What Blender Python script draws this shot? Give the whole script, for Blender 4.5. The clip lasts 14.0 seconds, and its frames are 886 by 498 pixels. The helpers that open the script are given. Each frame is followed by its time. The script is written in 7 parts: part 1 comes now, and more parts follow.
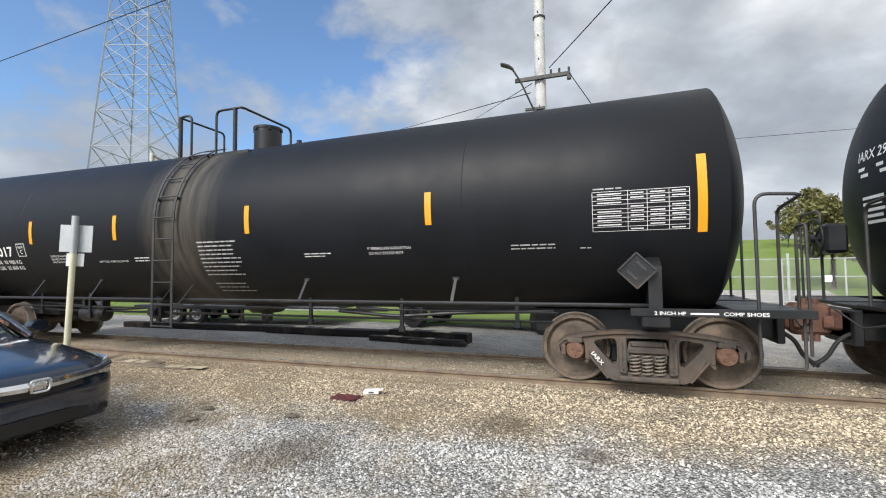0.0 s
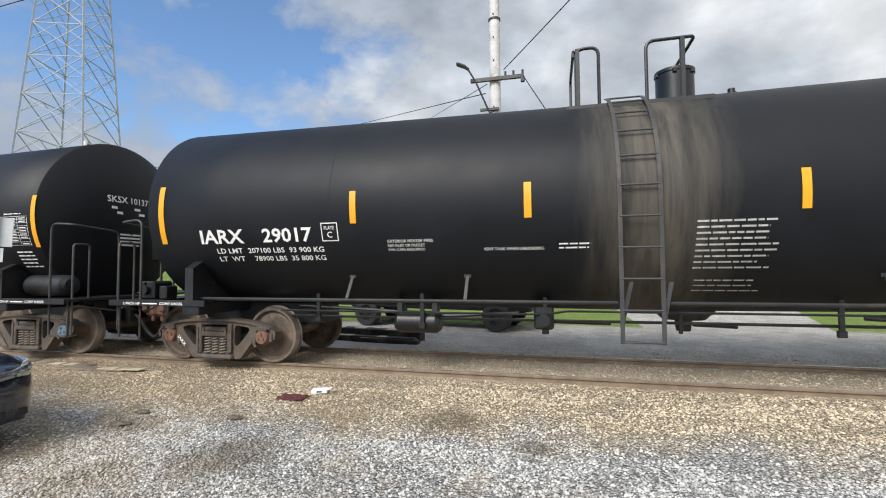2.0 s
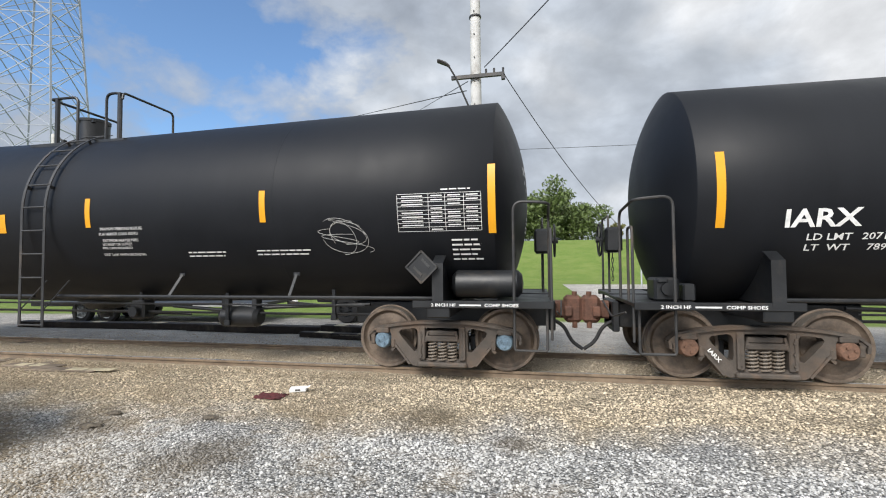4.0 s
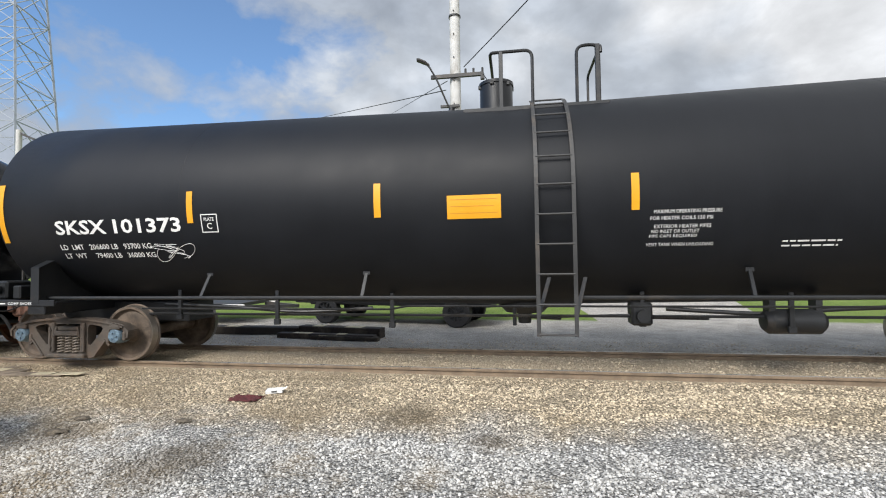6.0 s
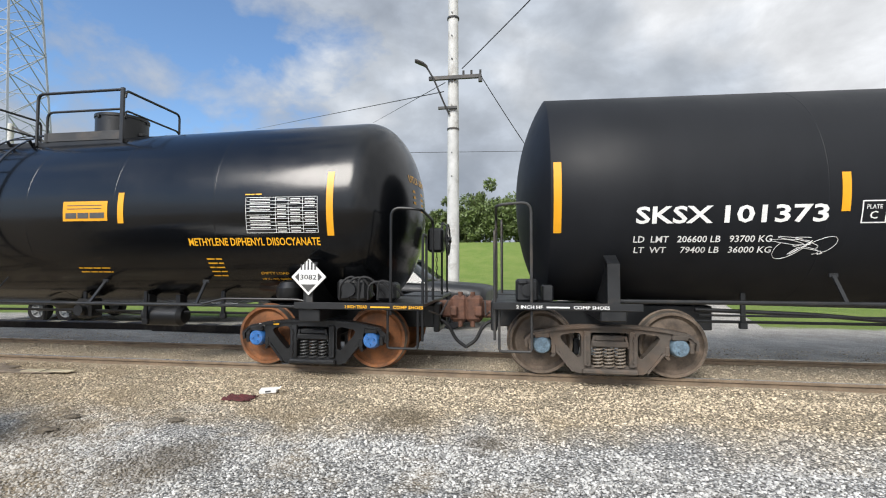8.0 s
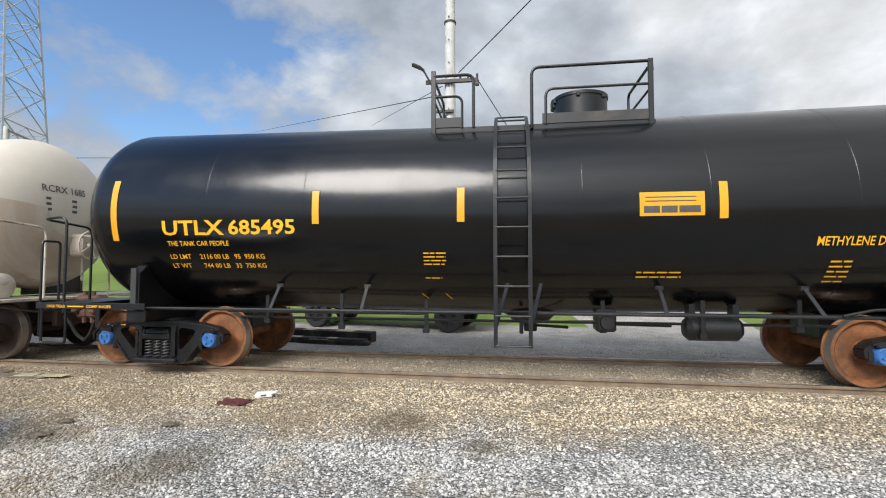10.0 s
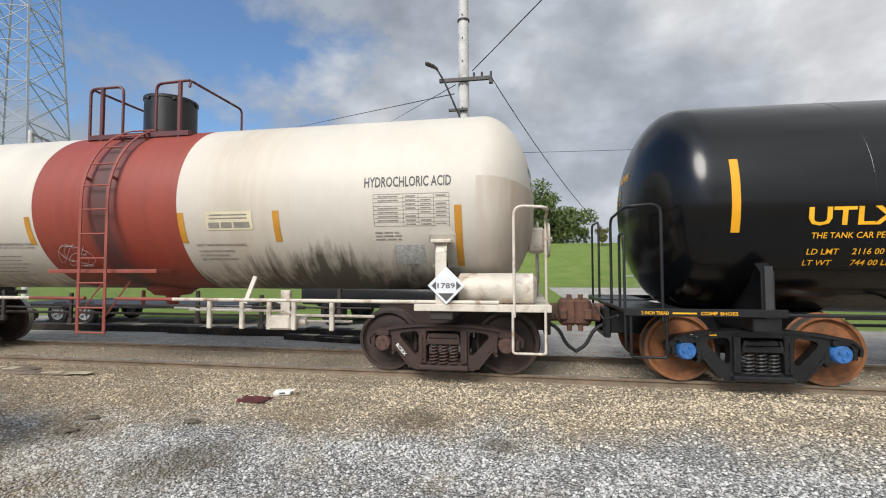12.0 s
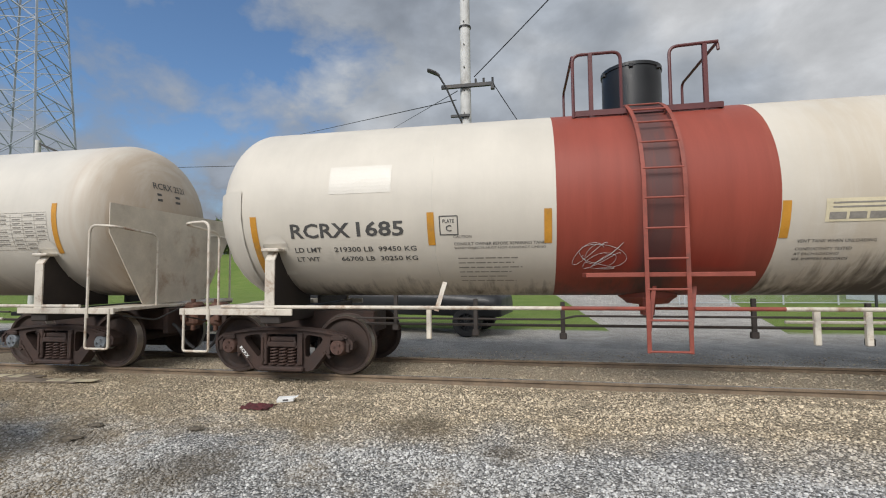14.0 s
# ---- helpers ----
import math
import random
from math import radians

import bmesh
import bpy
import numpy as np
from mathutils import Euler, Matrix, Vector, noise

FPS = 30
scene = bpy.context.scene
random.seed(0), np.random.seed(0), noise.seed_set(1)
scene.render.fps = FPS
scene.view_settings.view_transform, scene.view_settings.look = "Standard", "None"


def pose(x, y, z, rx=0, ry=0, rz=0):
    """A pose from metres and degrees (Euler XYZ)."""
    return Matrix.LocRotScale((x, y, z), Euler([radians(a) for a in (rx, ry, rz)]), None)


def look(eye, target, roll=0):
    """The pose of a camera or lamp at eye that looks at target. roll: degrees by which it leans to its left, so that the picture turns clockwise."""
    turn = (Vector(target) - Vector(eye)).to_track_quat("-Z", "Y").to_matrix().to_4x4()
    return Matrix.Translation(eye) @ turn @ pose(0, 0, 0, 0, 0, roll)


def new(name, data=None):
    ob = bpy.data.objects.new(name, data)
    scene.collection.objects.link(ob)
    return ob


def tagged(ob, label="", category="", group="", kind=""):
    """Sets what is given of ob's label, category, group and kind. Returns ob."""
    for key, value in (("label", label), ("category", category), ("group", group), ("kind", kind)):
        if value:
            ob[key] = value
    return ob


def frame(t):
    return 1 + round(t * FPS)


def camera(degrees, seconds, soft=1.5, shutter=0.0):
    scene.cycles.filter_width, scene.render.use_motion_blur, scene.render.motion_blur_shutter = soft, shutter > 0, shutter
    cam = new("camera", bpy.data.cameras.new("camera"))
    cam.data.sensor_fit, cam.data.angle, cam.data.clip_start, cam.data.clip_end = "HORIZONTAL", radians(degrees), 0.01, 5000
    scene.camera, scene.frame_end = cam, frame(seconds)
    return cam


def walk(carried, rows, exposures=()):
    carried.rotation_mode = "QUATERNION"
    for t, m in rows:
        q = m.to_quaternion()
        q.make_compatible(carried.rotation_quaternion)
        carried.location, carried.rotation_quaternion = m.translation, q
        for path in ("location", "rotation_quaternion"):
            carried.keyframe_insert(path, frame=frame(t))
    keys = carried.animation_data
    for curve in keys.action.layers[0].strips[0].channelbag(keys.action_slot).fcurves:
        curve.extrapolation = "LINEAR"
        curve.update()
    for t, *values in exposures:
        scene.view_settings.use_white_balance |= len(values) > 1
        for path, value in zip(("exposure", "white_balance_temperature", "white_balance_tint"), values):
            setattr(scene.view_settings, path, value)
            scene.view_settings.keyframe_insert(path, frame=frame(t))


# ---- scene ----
cam = camera(89.4, 14.0, soft=1.1)
# seconds, x, y, z, then the turns in degrees: a person stands and pans to the right
PATH = [
    (0, -0.115, 0, 1.531, 92.90, 0.65, 19.31),
    (0.5, -0.071, 0, 1.531, 92.78, 0.60, 17.02),
    (1, -0.018, 0, 1.531, 92.73, 0.67, 15.19),
    (1.5, -0.002, 0, 1.531, 92.63, 0.68, 14.23),
    (2, -0.027, 0, 1.531, 92.57, 0.39, 13.81),
    (2.5, -0.032, 0, 1.531, 92.47, 0.21, 13.57),
    (3, -0.021, 0, 1.531, 92.33, 0.21, 13.16),
    (3.5, 0.018, 0, 1.531, 92.16, 0.43, 12.52),
    (4, -0.001, 0, 1.531, 92.18, 0.48, 11.46),
    (6.5, 0.043, 0, 1.531, 92.06, 0.58, 8.82),
    (7, -0.004, 0, 1.531, 92.15, 0.19, 8.75),
    (9.5, 0.021, 0, 1.531, 92.38, -0.14, 7.91),
    (10, 0.020, 0, 1.531, 92.65, -0.05, 7.99),
    (10.5, 0.057, 0, 1.531, 92.84, 0.10, 8.35),
    (11, 0.032, 0, 1.531, 92.89, 0.04, 8.72),
    (11.5, 0.030, 0, 1.531, 92.72, 0.16, 9.21),
    (12, -0.018, 0, 1.531, 92.49, 0.13, 9.68),
    (12.5, 0.003, 0, 1.531, 92.43, 0.21, 9.86),
    (13, 0.032, 0, 1.531, 92.59, 0.41, 9.94),
    (13.5, 0.005, 0, 1.531, 92.88, 0.41, 9.90),
    (14, 0.000, 0, 1.531, 93.21, 0.51, 10.17),
]
walk(cam, [(t, pose(*r)) for t, *r in PATH], [(0, -0.05), (9.5, -0.06), (10.5, -0.1), (12, -0.33), (14, -0.6)])

# how far the train has rolled to the right: seconds, metres
ROLLED = [(0, -0.000), (0.5, 2.023), (1, 4.045), (1.5, 6.146), (2, 8.337), (2.5, 10.465), (3, 12.546), (3.5, 14.549), (4, 16.629), (6.5, 27.262), (7, 29.435), (9.5, 40.053), (10, 42.127), (10.5, 44.129), (11, 46.193), (11.5, 48.308), (12, 50.491), (12.5, 52.583), (13, 54.588), (13.5, 56.661), (14, 58.755)]
TRACK_Y = 7.414      # centre line of the track; its rail tops are at z = 0

# ---- light ----
SUN_AZ, SUN_EL = 200.0, 40.0      # compass-like: degrees clockwise from +y, and above the horizon
world = bpy.data.worlds.new("sky")
scene.world = world
world.use_nodes = True


def node(tree, kind, x=0, y=0, **values):
    n = tree.nodes.new(kind)
    n.location = (x, y)
    for key, value in values.items():
        if key in n.inputs:
            n.inputs[key].default_value = value
        else:
            setattr(n, key, value)
    return n


def ramp(tree, source, stops):
    n = tree.nodes.new("ShaderNodeValToRGB")
    n.color_ramp.elements[0].position, n.color_ramp.elements[1].position = stops[0][0], stops[-1][0]
    n.color_ramp.elements[0].color, n.color_ramp.elements[1].color = stops[0][1], stops[-1][1]
    for at, colour in stops[1:-1]:
        n.color_ramp.elements.new(at).color = colour
    tree.links.new(source, n.inputs[0])
    return n.outputs[0]


def grey(v):
    return (v, v, v, 1)


def maths(tree, op, a, b=0.0, c=0.0):
    n = tree.nodes.new("ShaderNodeMath")
    n.operation = op
    for i, v in enumerate((a, b, c)):
        if isinstance(v, (int, float)):
            n.inputs[i].default_value = v
        else:
            tree.links.new(v, n.inputs[i])
    return n.outputs[0]


def blend(tree, fac, a, b, mode="MIX"):
    n = tree.nodes.new("ShaderNodeMix")
    n.data_type, n.blend_type = "RGBA", mode
    for i, v in ((0, fac), (6, a), (7, b)):
        if isinstance(v, (int, float, tuple)):
            n.inputs[i].default_value = v
        else:
            tree.links.new(v, n.inputs[i])
    return n.outputs[2]


def make_sky():
    tr = world.node_tree
    tr.nodes.clear()
    out = tr.nodes.new("ShaderNodeOutputWorld")
    bg = node(tr, "ShaderNodeBackground", Strength=1.0)
    sky = tr.nodes.new("ShaderNodeTexSky")
    sky.sky_type, sky.sun_disc = "NISHITA", False
    sky.sun_elevation, sky.sun_rotation = radians(SUN_EL), radians(SUN_AZ)
    sky.air_density, sky.dust_density, sky.ozone_density = 1.0, 0.6, 2.0
    blue = blend(tr, 1.0, sky.outputs[0], (0.160, 0.186, 0.206, 1), "MULTIPLY")
    co = tr.nodes.new("ShaderNodeTexCoord")
    sep = tr.nodes.new("ShaderNodeSeparateXYZ")
    tr.links.new(co.outputs["Generated"], sep.inputs[0])
    # cloud shapes by direction, a little flattened towards the horizon
    flat = node(tr, "ShaderNodeMapping")
    flat.inputs["Scale"].default_value = (1.0, 1.0, 1.55)
    flat.inputs["Location"].default_value = (3.1, 0.4, 0.0)
    tr.links.new(co.outputs["Generated"], flat.inputs[0])
    big = node(tr, "ShaderNodeTexNoise", Scale=2.1, Detail=4.0, Roughness=0.5, Distortion=0.2)
    fine = node(tr, "ShaderNodeTexNoise", Scale=6.5, Detail=9.0, Roughness=0.56, Distortion=0.15)
    tr.links.new(flat.outputs[0], big.inputs["Vector"])
    tr.links.new(flat.outputs[0], fine.inputs["Vector"])
    # the cloud deck is closed ahead and to the right, and broken to the left, where heaps stand low
    side = maths(tr, "MINIMUM", maths(tr, "MAXIMUM", maths(tr, "MULTIPLY_ADD", sep.outputs[0], 2.6, 1.36), 0.0), 1.0)
    low = maths(tr, "MAXIMUM", maths(tr, "MULTIPLY_ADD", sep.outputs[2], -2.3, 1.06), 0.0)
    amount = maths(tr, "ADD", maths(tr, "ADD", side, low), maths(tr, "MULTIPLY_ADD", fine.outputs[0], 1.9, -0.95))
    amount = maths(tr, "ADD", amount, maths(tr, "MULTIPLY_ADD", big.outputs[0], 1.0, -0.5))
    cover = ramp(tr, amount, [(0.16, grey(0)), (0.34, grey(0.45)), (0.62, grey(1))])
    lean = maths(tr, "ADD", big.outputs[0], maths(tr, "MULTIPLY_ADD", sep.outputs[0], -0.34, 0.015))
    tone = ramp(tr, lean, [(0.36, (0.82, 0.84, 0.87, 1)), (0.48, (0.56, 0.61, 0.68, 1)), (0.66, (0.40, 0.45, 0.53, 1))])
    puff = ramp(tr, fine.outputs[0], [(0.36, grey(0.86)), (0.50, grey(1.0)), (0.66, grey(1.24))])
    cloud = blend(tr, 1.0, tone, puff, "MULTIPLY")
    # thin cloud glows round the veiled sun behind the camera
    dot = tr.nodes.new("ShaderNodeVectorMath")
    dot.operation = "DOT_PRODUCT"
    tr.links.new(co.outputs["Generated"], dot.inputs[0])
    az, el = radians(SUN_AZ), radians(SUN_EL)
    dot.inputs[1].default_value = (math.sin(az) * math.cos(el), math.cos(az) * math.cos(el), math.sin(el))
    halo = maths(tr, "MULTIPLY_ADD", maths(tr, "POWER", maths(tr, "MAXIMUM", dot.outputs["Value"], 0.0), 5.0), 3.4, 1.0)
    lit = tr.nodes.new("ShaderNodeCombineColor")
    for k in range(3):
        tr.links.new(halo, lit.inputs[k])
    cloud = blend(tr, 1.0, cloud, lit.outputs[0], "MULTIPLY")
    sky_all = blend(tr, cover, blue, cloud)
    tr.links.new(sky_all, bg.inputs[0])
    tr.links.new(bg.outputs[0], out.inputs[0])


make_sky()
sun = new("sun", bpy.data.lights.new("sun", "SUN"))
sun.data.energy, sun.data.angle, sun.data.color = 4.5, radians(28), (1.0, 0.945, 0.87)
sun_dir = Vector((math.sin(radians(SUN_AZ)) * math.cos(radians(SUN_EL)), math.cos(radians(SUN_AZ)) * math.cos(radians(SUN_EL)), math.sin(radians(SUN_EL))))
sun.matrix_world = look(sun_dir * 50, (0, 0, 0))

# ---- mesh helpers ----


def finish(bm, name, material, smooth=35):
    me = bpy.data.meshes.new(name)
    bm.normal_update()
    bm.to_mesh(me)
    bm.free()
    if material:
        me.materials.append(material)
    if smooth:
        me.shade_smooth()
        me.set_sharp_from_angle(angle=radians(smooth))
    return me


def part(name, bm, material, parent, label="", smooth=35, kind=""):
    """One mesh part under a thing or under a part; bm may be a bmesh or a shared mesh."""
    me = finish(bm, name, material, smooth) if isinstance(bm, bmesh.types.BMesh) else bm
    ob = new(name, me)
    ob.parent = parent
    return tagged(ob, label, kind=kind)


def thing(name, at, label, category, group="", kind=""):
    ob = new(name)
    ob.empty_display_size = 0.2
    ob.matrix_world = at
    return tagged(ob, label, category, group, kind)


def box(bm, lo, hi, bevel=0.0, turn=None):
    """A box from corner lo to corner hi."""
    lo, hi = Vector(lo), Vector(hi)
    m = Matrix.Translation((lo + hi) / 2) @ (turn or Matrix()) @ Matrix.Diagonal((*(hi - lo), 1))
    made = bmesh.ops.create_cube(bm, size=1, matrix=m)["verts"]
    if bevel:
        edges = list({e for v in made for e in v.link_edges})
        bmesh.ops.bevel(bm, geom=edges, offset=bevel, segments=1, affect="EDGES")
    return bm


def rod(bm, a, b, r, seg=10, r2=None):
    a, b = Vector(a), Vector(b)
    m = Matrix.Translation((a + b) / 2) @ (b - a).to_track_quat("Z", "Y").to_matrix().to_4x4()
    bmesh.ops.create_cone(bm, cap_ends=True, segments=seg, radius1=r, radius2=r if r2 is None else r2, depth=(b - a).length, matrix=m)
    return bm


def bar(bm, a, b, w, h, up=(0, 0, 1)):
    """A flat bar of width w and height h from a to b."""
    a, b = Vector(a), Vector(b)
    d = (b - a).normalized()
    s = d.cross(Vector(up))
    s = s.normalized() if s.length > 1e-4 else Vector((1, 0, 0))
    u = s.cross(d)
    m = Matrix((s * w, d * (b - a).length, u * h)).transposed().to_4x4()
    m.translation = (a + b) / 2
    bmesh.ops.create_cube(bm, size=1, matrix=m)
    return bm


def rounded(points, radius=0.08, n=4):
    """A polyline with its corners rounded."""
    pts = [Vector(p) for p in points]
    out = [pts[0]]
    for a, b, c in zip(pts, pts[1:], pts[2:]):
        r = min(radius, (a - b).length / 2, (c - b).length / 2)
        p, q = b + (a - b).normalized() * r, b + (c - b).normalized() * r
        for i in range(n + 1):
            t = i / n
            out.append(p * (1 - t) ** 2 + b * 2 * t * (1 - t) + q * t * t)
    return out + [pts[-1]]


def tube(bm, points, r, seg=8, closed=False):
    pts = [Vector(p) for p in points]
    rings, side = [], None
    for i, p in enumerate(pts):
        a = pts[i - 1] if i or closed else p
        b = pts[(i + 1) % len(pts)] if i + 1 < len(pts) or closed else p
        d = (b - a).normalized()
        if side is None:
            side = d.orthogonal().normalized()
        side = (side - d * side.dot(d)).normalized()
        up = d.cross(side)
        rings.append([bm.verts.new(p + (side * math.cos(k * math.tau / seg) + up * math.sin(k * math.tau / seg)) * r) for k in range(seg)])
    for i in range(len(rings) if closed else len(rings) - 1):
        a, b = rings[i], rings[(i + 1) % len(rings)]
        for k in range(seg):
            bm.faces.new((a[k], a[(k + 1) % seg], b[(k + 1) % seg], b[k]))
    if not closed:
        bm.faces.new(rings[0][::-1])
        bm.faces.new(rings[-1])
    return bm


def lathe(bm, profile, axis="x", seg=64, at=(0, 0, 0), sides=0.0):
    """Turn a profile of (along, radius) round an axis."""
    at = Vector(at)
    rings = []
    for u, r in profile:
        ring = []
        for k in range(seg if r > 1e-5 else 1):
            c, s = r * math.cos(k * math.tau / seg), r * math.sin(k * math.tau / seg)
            ring.append(bm.verts.new(at + Vector({"x": (u, c, s), "y": (s, u, c), "z": (c, s, u)}[axis])))
        rings.append(ring)
    for a, b in zip(rings, rings[1:]):
        for k in range(seg):
            q = [a[k % len(a)], a[(k + 1) % len(a)], b[(k + 1) % len(b)], b[k % len(b)]]
            q = list(dict.fromkeys(q))
            if len(q) > 2:
                bm.faces.new(q)
    return bm


def prism(bm, outline, y0, y1, holes=()):
    """An outline of (x, z) with holes, as a plate from y0 to y1."""
    loops, edges = [], []
    for line in (outline, *holes):
        vs = [bm.verts.new((x, y0, z)) for x, z in line]
        edges += [bm.edges.new((a, b)) for a, b in zip(vs, vs[1:] + vs[:1])]
    made = bmesh.ops.triangle_fill(bm, use_beauty=True, edges=edges)
    faces = [g for g in made["geom"] if isinstance(g, bmesh.types.BMFace)]
    grown = bmesh.ops.extrude_face_region(bm, geom=faces)
    bmesh.ops.translate(bm, vec=(0, y1 - y0, 0), verts=[g for g in grown["geom"] if isinstance(g, bmesh.types.BMVert)])
    bmesh.ops.recalc_face_normals(bm, faces=bm.faces)
    return bm


# ---- materials ----


def surface(name, colour, rough=0.6, metal=0.0, vary=0.25, scale=3.0, grain=40.0, bump=0.15, dirt=None, dirt_amount=0.3, dirt_scale=2.0, coat=0.0, random_tone=0.0):
    """Paint, metal, timber and so on: a base colour with blotches, grain, relief and, if given, dirt."""
    m = bpy.data.materials.new(name)
    m.use_nodes = True
    tr = m.node_tree
    b = tr.nodes["Principled BSDF"]
    co = tr.nodes.new("ShaderNodeTexCoord")
    n1 = node(tr, "ShaderNodeTexNoise", Scale=scale, Detail=6.0, Roughness=0.6)
    n2 = node(tr, "ShaderNodeTexNoise", Scale=grain, Detail=3.0, Roughness=0.6)
    tr.links.new(co.outputs["Object"], n1.inputs["Vector"])
    tr.links.new(co.outputs["Object"], n2.inputs["Vector"])
    lo, hi = [max(c * (1 - vary), 0) for c in colour], [min(c * (1 + vary), 1) for c in colour]
    c = ramp(tr, n1.outputs[0], [(0.32, (*lo, 1)), (0.68, (*hi, 1))])
    c = blend(tr, 0.5, c, ramp(tr, n2.outputs[0], [(0.3, grey(1 - vary)), (0.7, grey(1 + 0.4 * vary))]), "MULTIPLY")
    if dirt:
        n3 = node(tr, "ShaderNodeTexNoise", Scale=dirt_scale, Detail=8.0, Roughness=0.68, Distortion=0.4)
        tr.links.new(co.outputs["Object"], n3.inputs["Vector"])
        c = blend(tr, ramp(tr, n3.outputs[0], [(0.62 - 0.3 * dirt_amount, grey(0)), (0.78 - 0.2 * dirt_amount, grey(0.9))]), c, (*dirt, 1))
    if random_tone:
        info = tr.nodes.new("ShaderNodeObjectInfo")
        c = blend(tr, 1.0, c, ramp(tr, info.outputs["Random"], [(0, grey(1 - random_tone)), (1, grey(1))]), "MULTIPLY")
    tr.links.new(c, b.inputs["Base Color"])
    tr.links.new(ramp(tr, n1.outputs[0], [(0.3, grey(max(rough - 0.09, 0.02))), (0.7, grey(min(rough + 0.09, 1)))]), b.inputs["Roughness"])
    b.inputs["Metallic"].default_value = metal
    b.inputs["Coat Weight"].default_value = coat
    b.inputs["Coat Roughness"].default_value = 0.06
    if bump:
        bp = node(tr, "ShaderNodeBump", Strength=bump, Distance=0.01)
        tr.links.new(n2.outputs[0], bp.inputs["Height"])
        tr.links.new(bp.outputs[0], b.inputs["Normal"])
    return m


def glow(name, colour, strength):
    m = bpy.data.materials.new(name)
    m.use_nodes = True
    b = m.node_tree.nodes["Principled BSDF"]
    b.inputs["Emission Color"].default_value, b.inputs["Emission Strength"].default_value = (*colour, 1), strength
    return m


def window_glass(name, tint=(0.02, 0.03, 0.03)):
    m = bpy.data.materials.new(name)
    m.use_nodes = True
    b = m.node_tree.nodes["Principled BSDF"]
    b.inputs["Base Color"].default_value = (*tint, 1)
    b.inputs["Roughness"].default_value = 0.03
    b.inputs["Transmission Weight"].default_value = 0.55
    b.inputs["IOR"].default_value = 1.45
    return m


def tank_paint(name, colour, rough, coat, spec=0.5, stain=None, stain_x=(0, 0, 1), stain_amount=0.0, grime_shade=None, grime_shade_amount=0.0, band=None, vary=0.12, streak=None, coat_rough=0.05, runs=0.22, grime_x=(3.0, 2.0)):
    """A painted tank jacket. stain: spilt product that ran down round one place; grime_shade: road dirt in streaks, and
    belly shade painted in towards the bottom; band: a painted belt (x0, x1, colour).
    """
    m = bpy.data.materials.new(name)
    m.use_nodes = True
    tr = m.node_tree
    b = tr.nodes["Principled BSDF"]
    co = tr.nodes.new("ShaderNodeTexCoord")
    sep = tr.nodes.new("ShaderNodeSeparateXYZ")
    tr.links.new(co.outputs["Object"], sep.inputs[0])
    x, z = sep.outputs[0], sep.outputs[2]
    n1 = node(tr, "ShaderNodeTexNoise", Scale=1.3, Detail=6.0, Roughness=0.6)
    n2 = node(tr, "ShaderNodeTexNoise", Scale=55.0, Detail=3.0)
    stretch = node(tr, "ShaderNodeMapping")
    stretch.inputs["Scale"].default_value = (7.0, 1.5, 0.7)
    tr.links.new(co.outputs["Object"], stretch.inputs[0])
    n3 = node(tr, "ShaderNodeTexNoise", Scale=1.0, Detail=8.0, Roughness=0.65, Distortion=0.3)
    tr.links.new(stretch.outputs[0], n3.inputs["Vector"])
    for n in (n1, n2):
        tr.links.new(co.outputs["Object"], n.inputs["Vector"])
    lo, hi = [c * (1 - vary) for c in colour], [min(c * (1 + vary), 1) for c in colour]
    c = ramp(tr, n1.outputs[0], [(0.3, (*lo, 1)), (0.7, (*hi, 1))])
    rough_socket = ramp(tr, n1.outputs[0], [(0.3, grey(max(rough - 0.06, 0.02))), (0.7, grey(rough + 0.06))])
    if band:
        inside = maths(tr, "MULTIPLY", maths(tr, "GREATER_THAN", x, band[0]), maths(tr, "LESS_THAN", x, band[1]))
        red = ramp(tr, n3.outputs[0], [(0.3, (*[v * 0.86 for v in band[2]], 1)), (0.65, (*band[2], 1))])
        c = blend(tr, inside, c, red)
    # faint vertical runs everywhere
    c = blend(tr, runs, c, ramp(tr, n3.outputs[0], [(0.35, grey(0.72)), (0.62, grey(1.1))]), "MULTIPLY")
    if stain:
        near = maths(tr, "SUBTRACT", 1.0, maths(tr, "MULTIPLY", maths(tr, "ABSOLUTE", maths(tr, "SUBTRACT", x, stain_x[0])), 1.0 / stain_x[2]))
        amount = maths(tr, "MULTIPLY", maths(tr, "MAXIMUM", near, 0.0), maths(tr, "MULTIPLY_ADD", n3.outputs[0], 2.2, -0.35))
        fac = maths(tr, "MULTIPLY", ramp(tr, amount, [(0.12, grey(0)), (0.8, grey(1))]), stain_amount)
        c = blend(tr, fac, c, (*stain, 1))
    if streak:
        near = maths(tr, "SUBTRACT", 1.0, maths(tr, "MULTIPLY", maths(tr, "ABSOLUTE", maths(tr, "SUBTRACT", x, streak[0])), 1.0 / streak[1]))
        amount = maths(tr, "MULTIPLY", maths(tr, "MAXIMUM", near, 0.0), maths(tr, "MULTIPLY_ADD", n3.outputs[0], 1.6, 0.1))
        c = blend(tr, maths(tr, "MULTIPLY", ramp(tr, amount, [(0.15, grey(0)), (0.7, grey(1))]), streak[3]), c, (*streak[2], 1))
    if grime_shade:
        # low paints the belly's shade into the colour; the other terms are dirt
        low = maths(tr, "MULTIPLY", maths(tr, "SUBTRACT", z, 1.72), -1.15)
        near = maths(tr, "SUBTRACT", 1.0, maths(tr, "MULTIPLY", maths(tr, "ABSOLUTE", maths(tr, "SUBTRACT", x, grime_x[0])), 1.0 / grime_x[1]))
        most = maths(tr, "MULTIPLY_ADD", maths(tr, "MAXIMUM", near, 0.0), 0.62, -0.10)
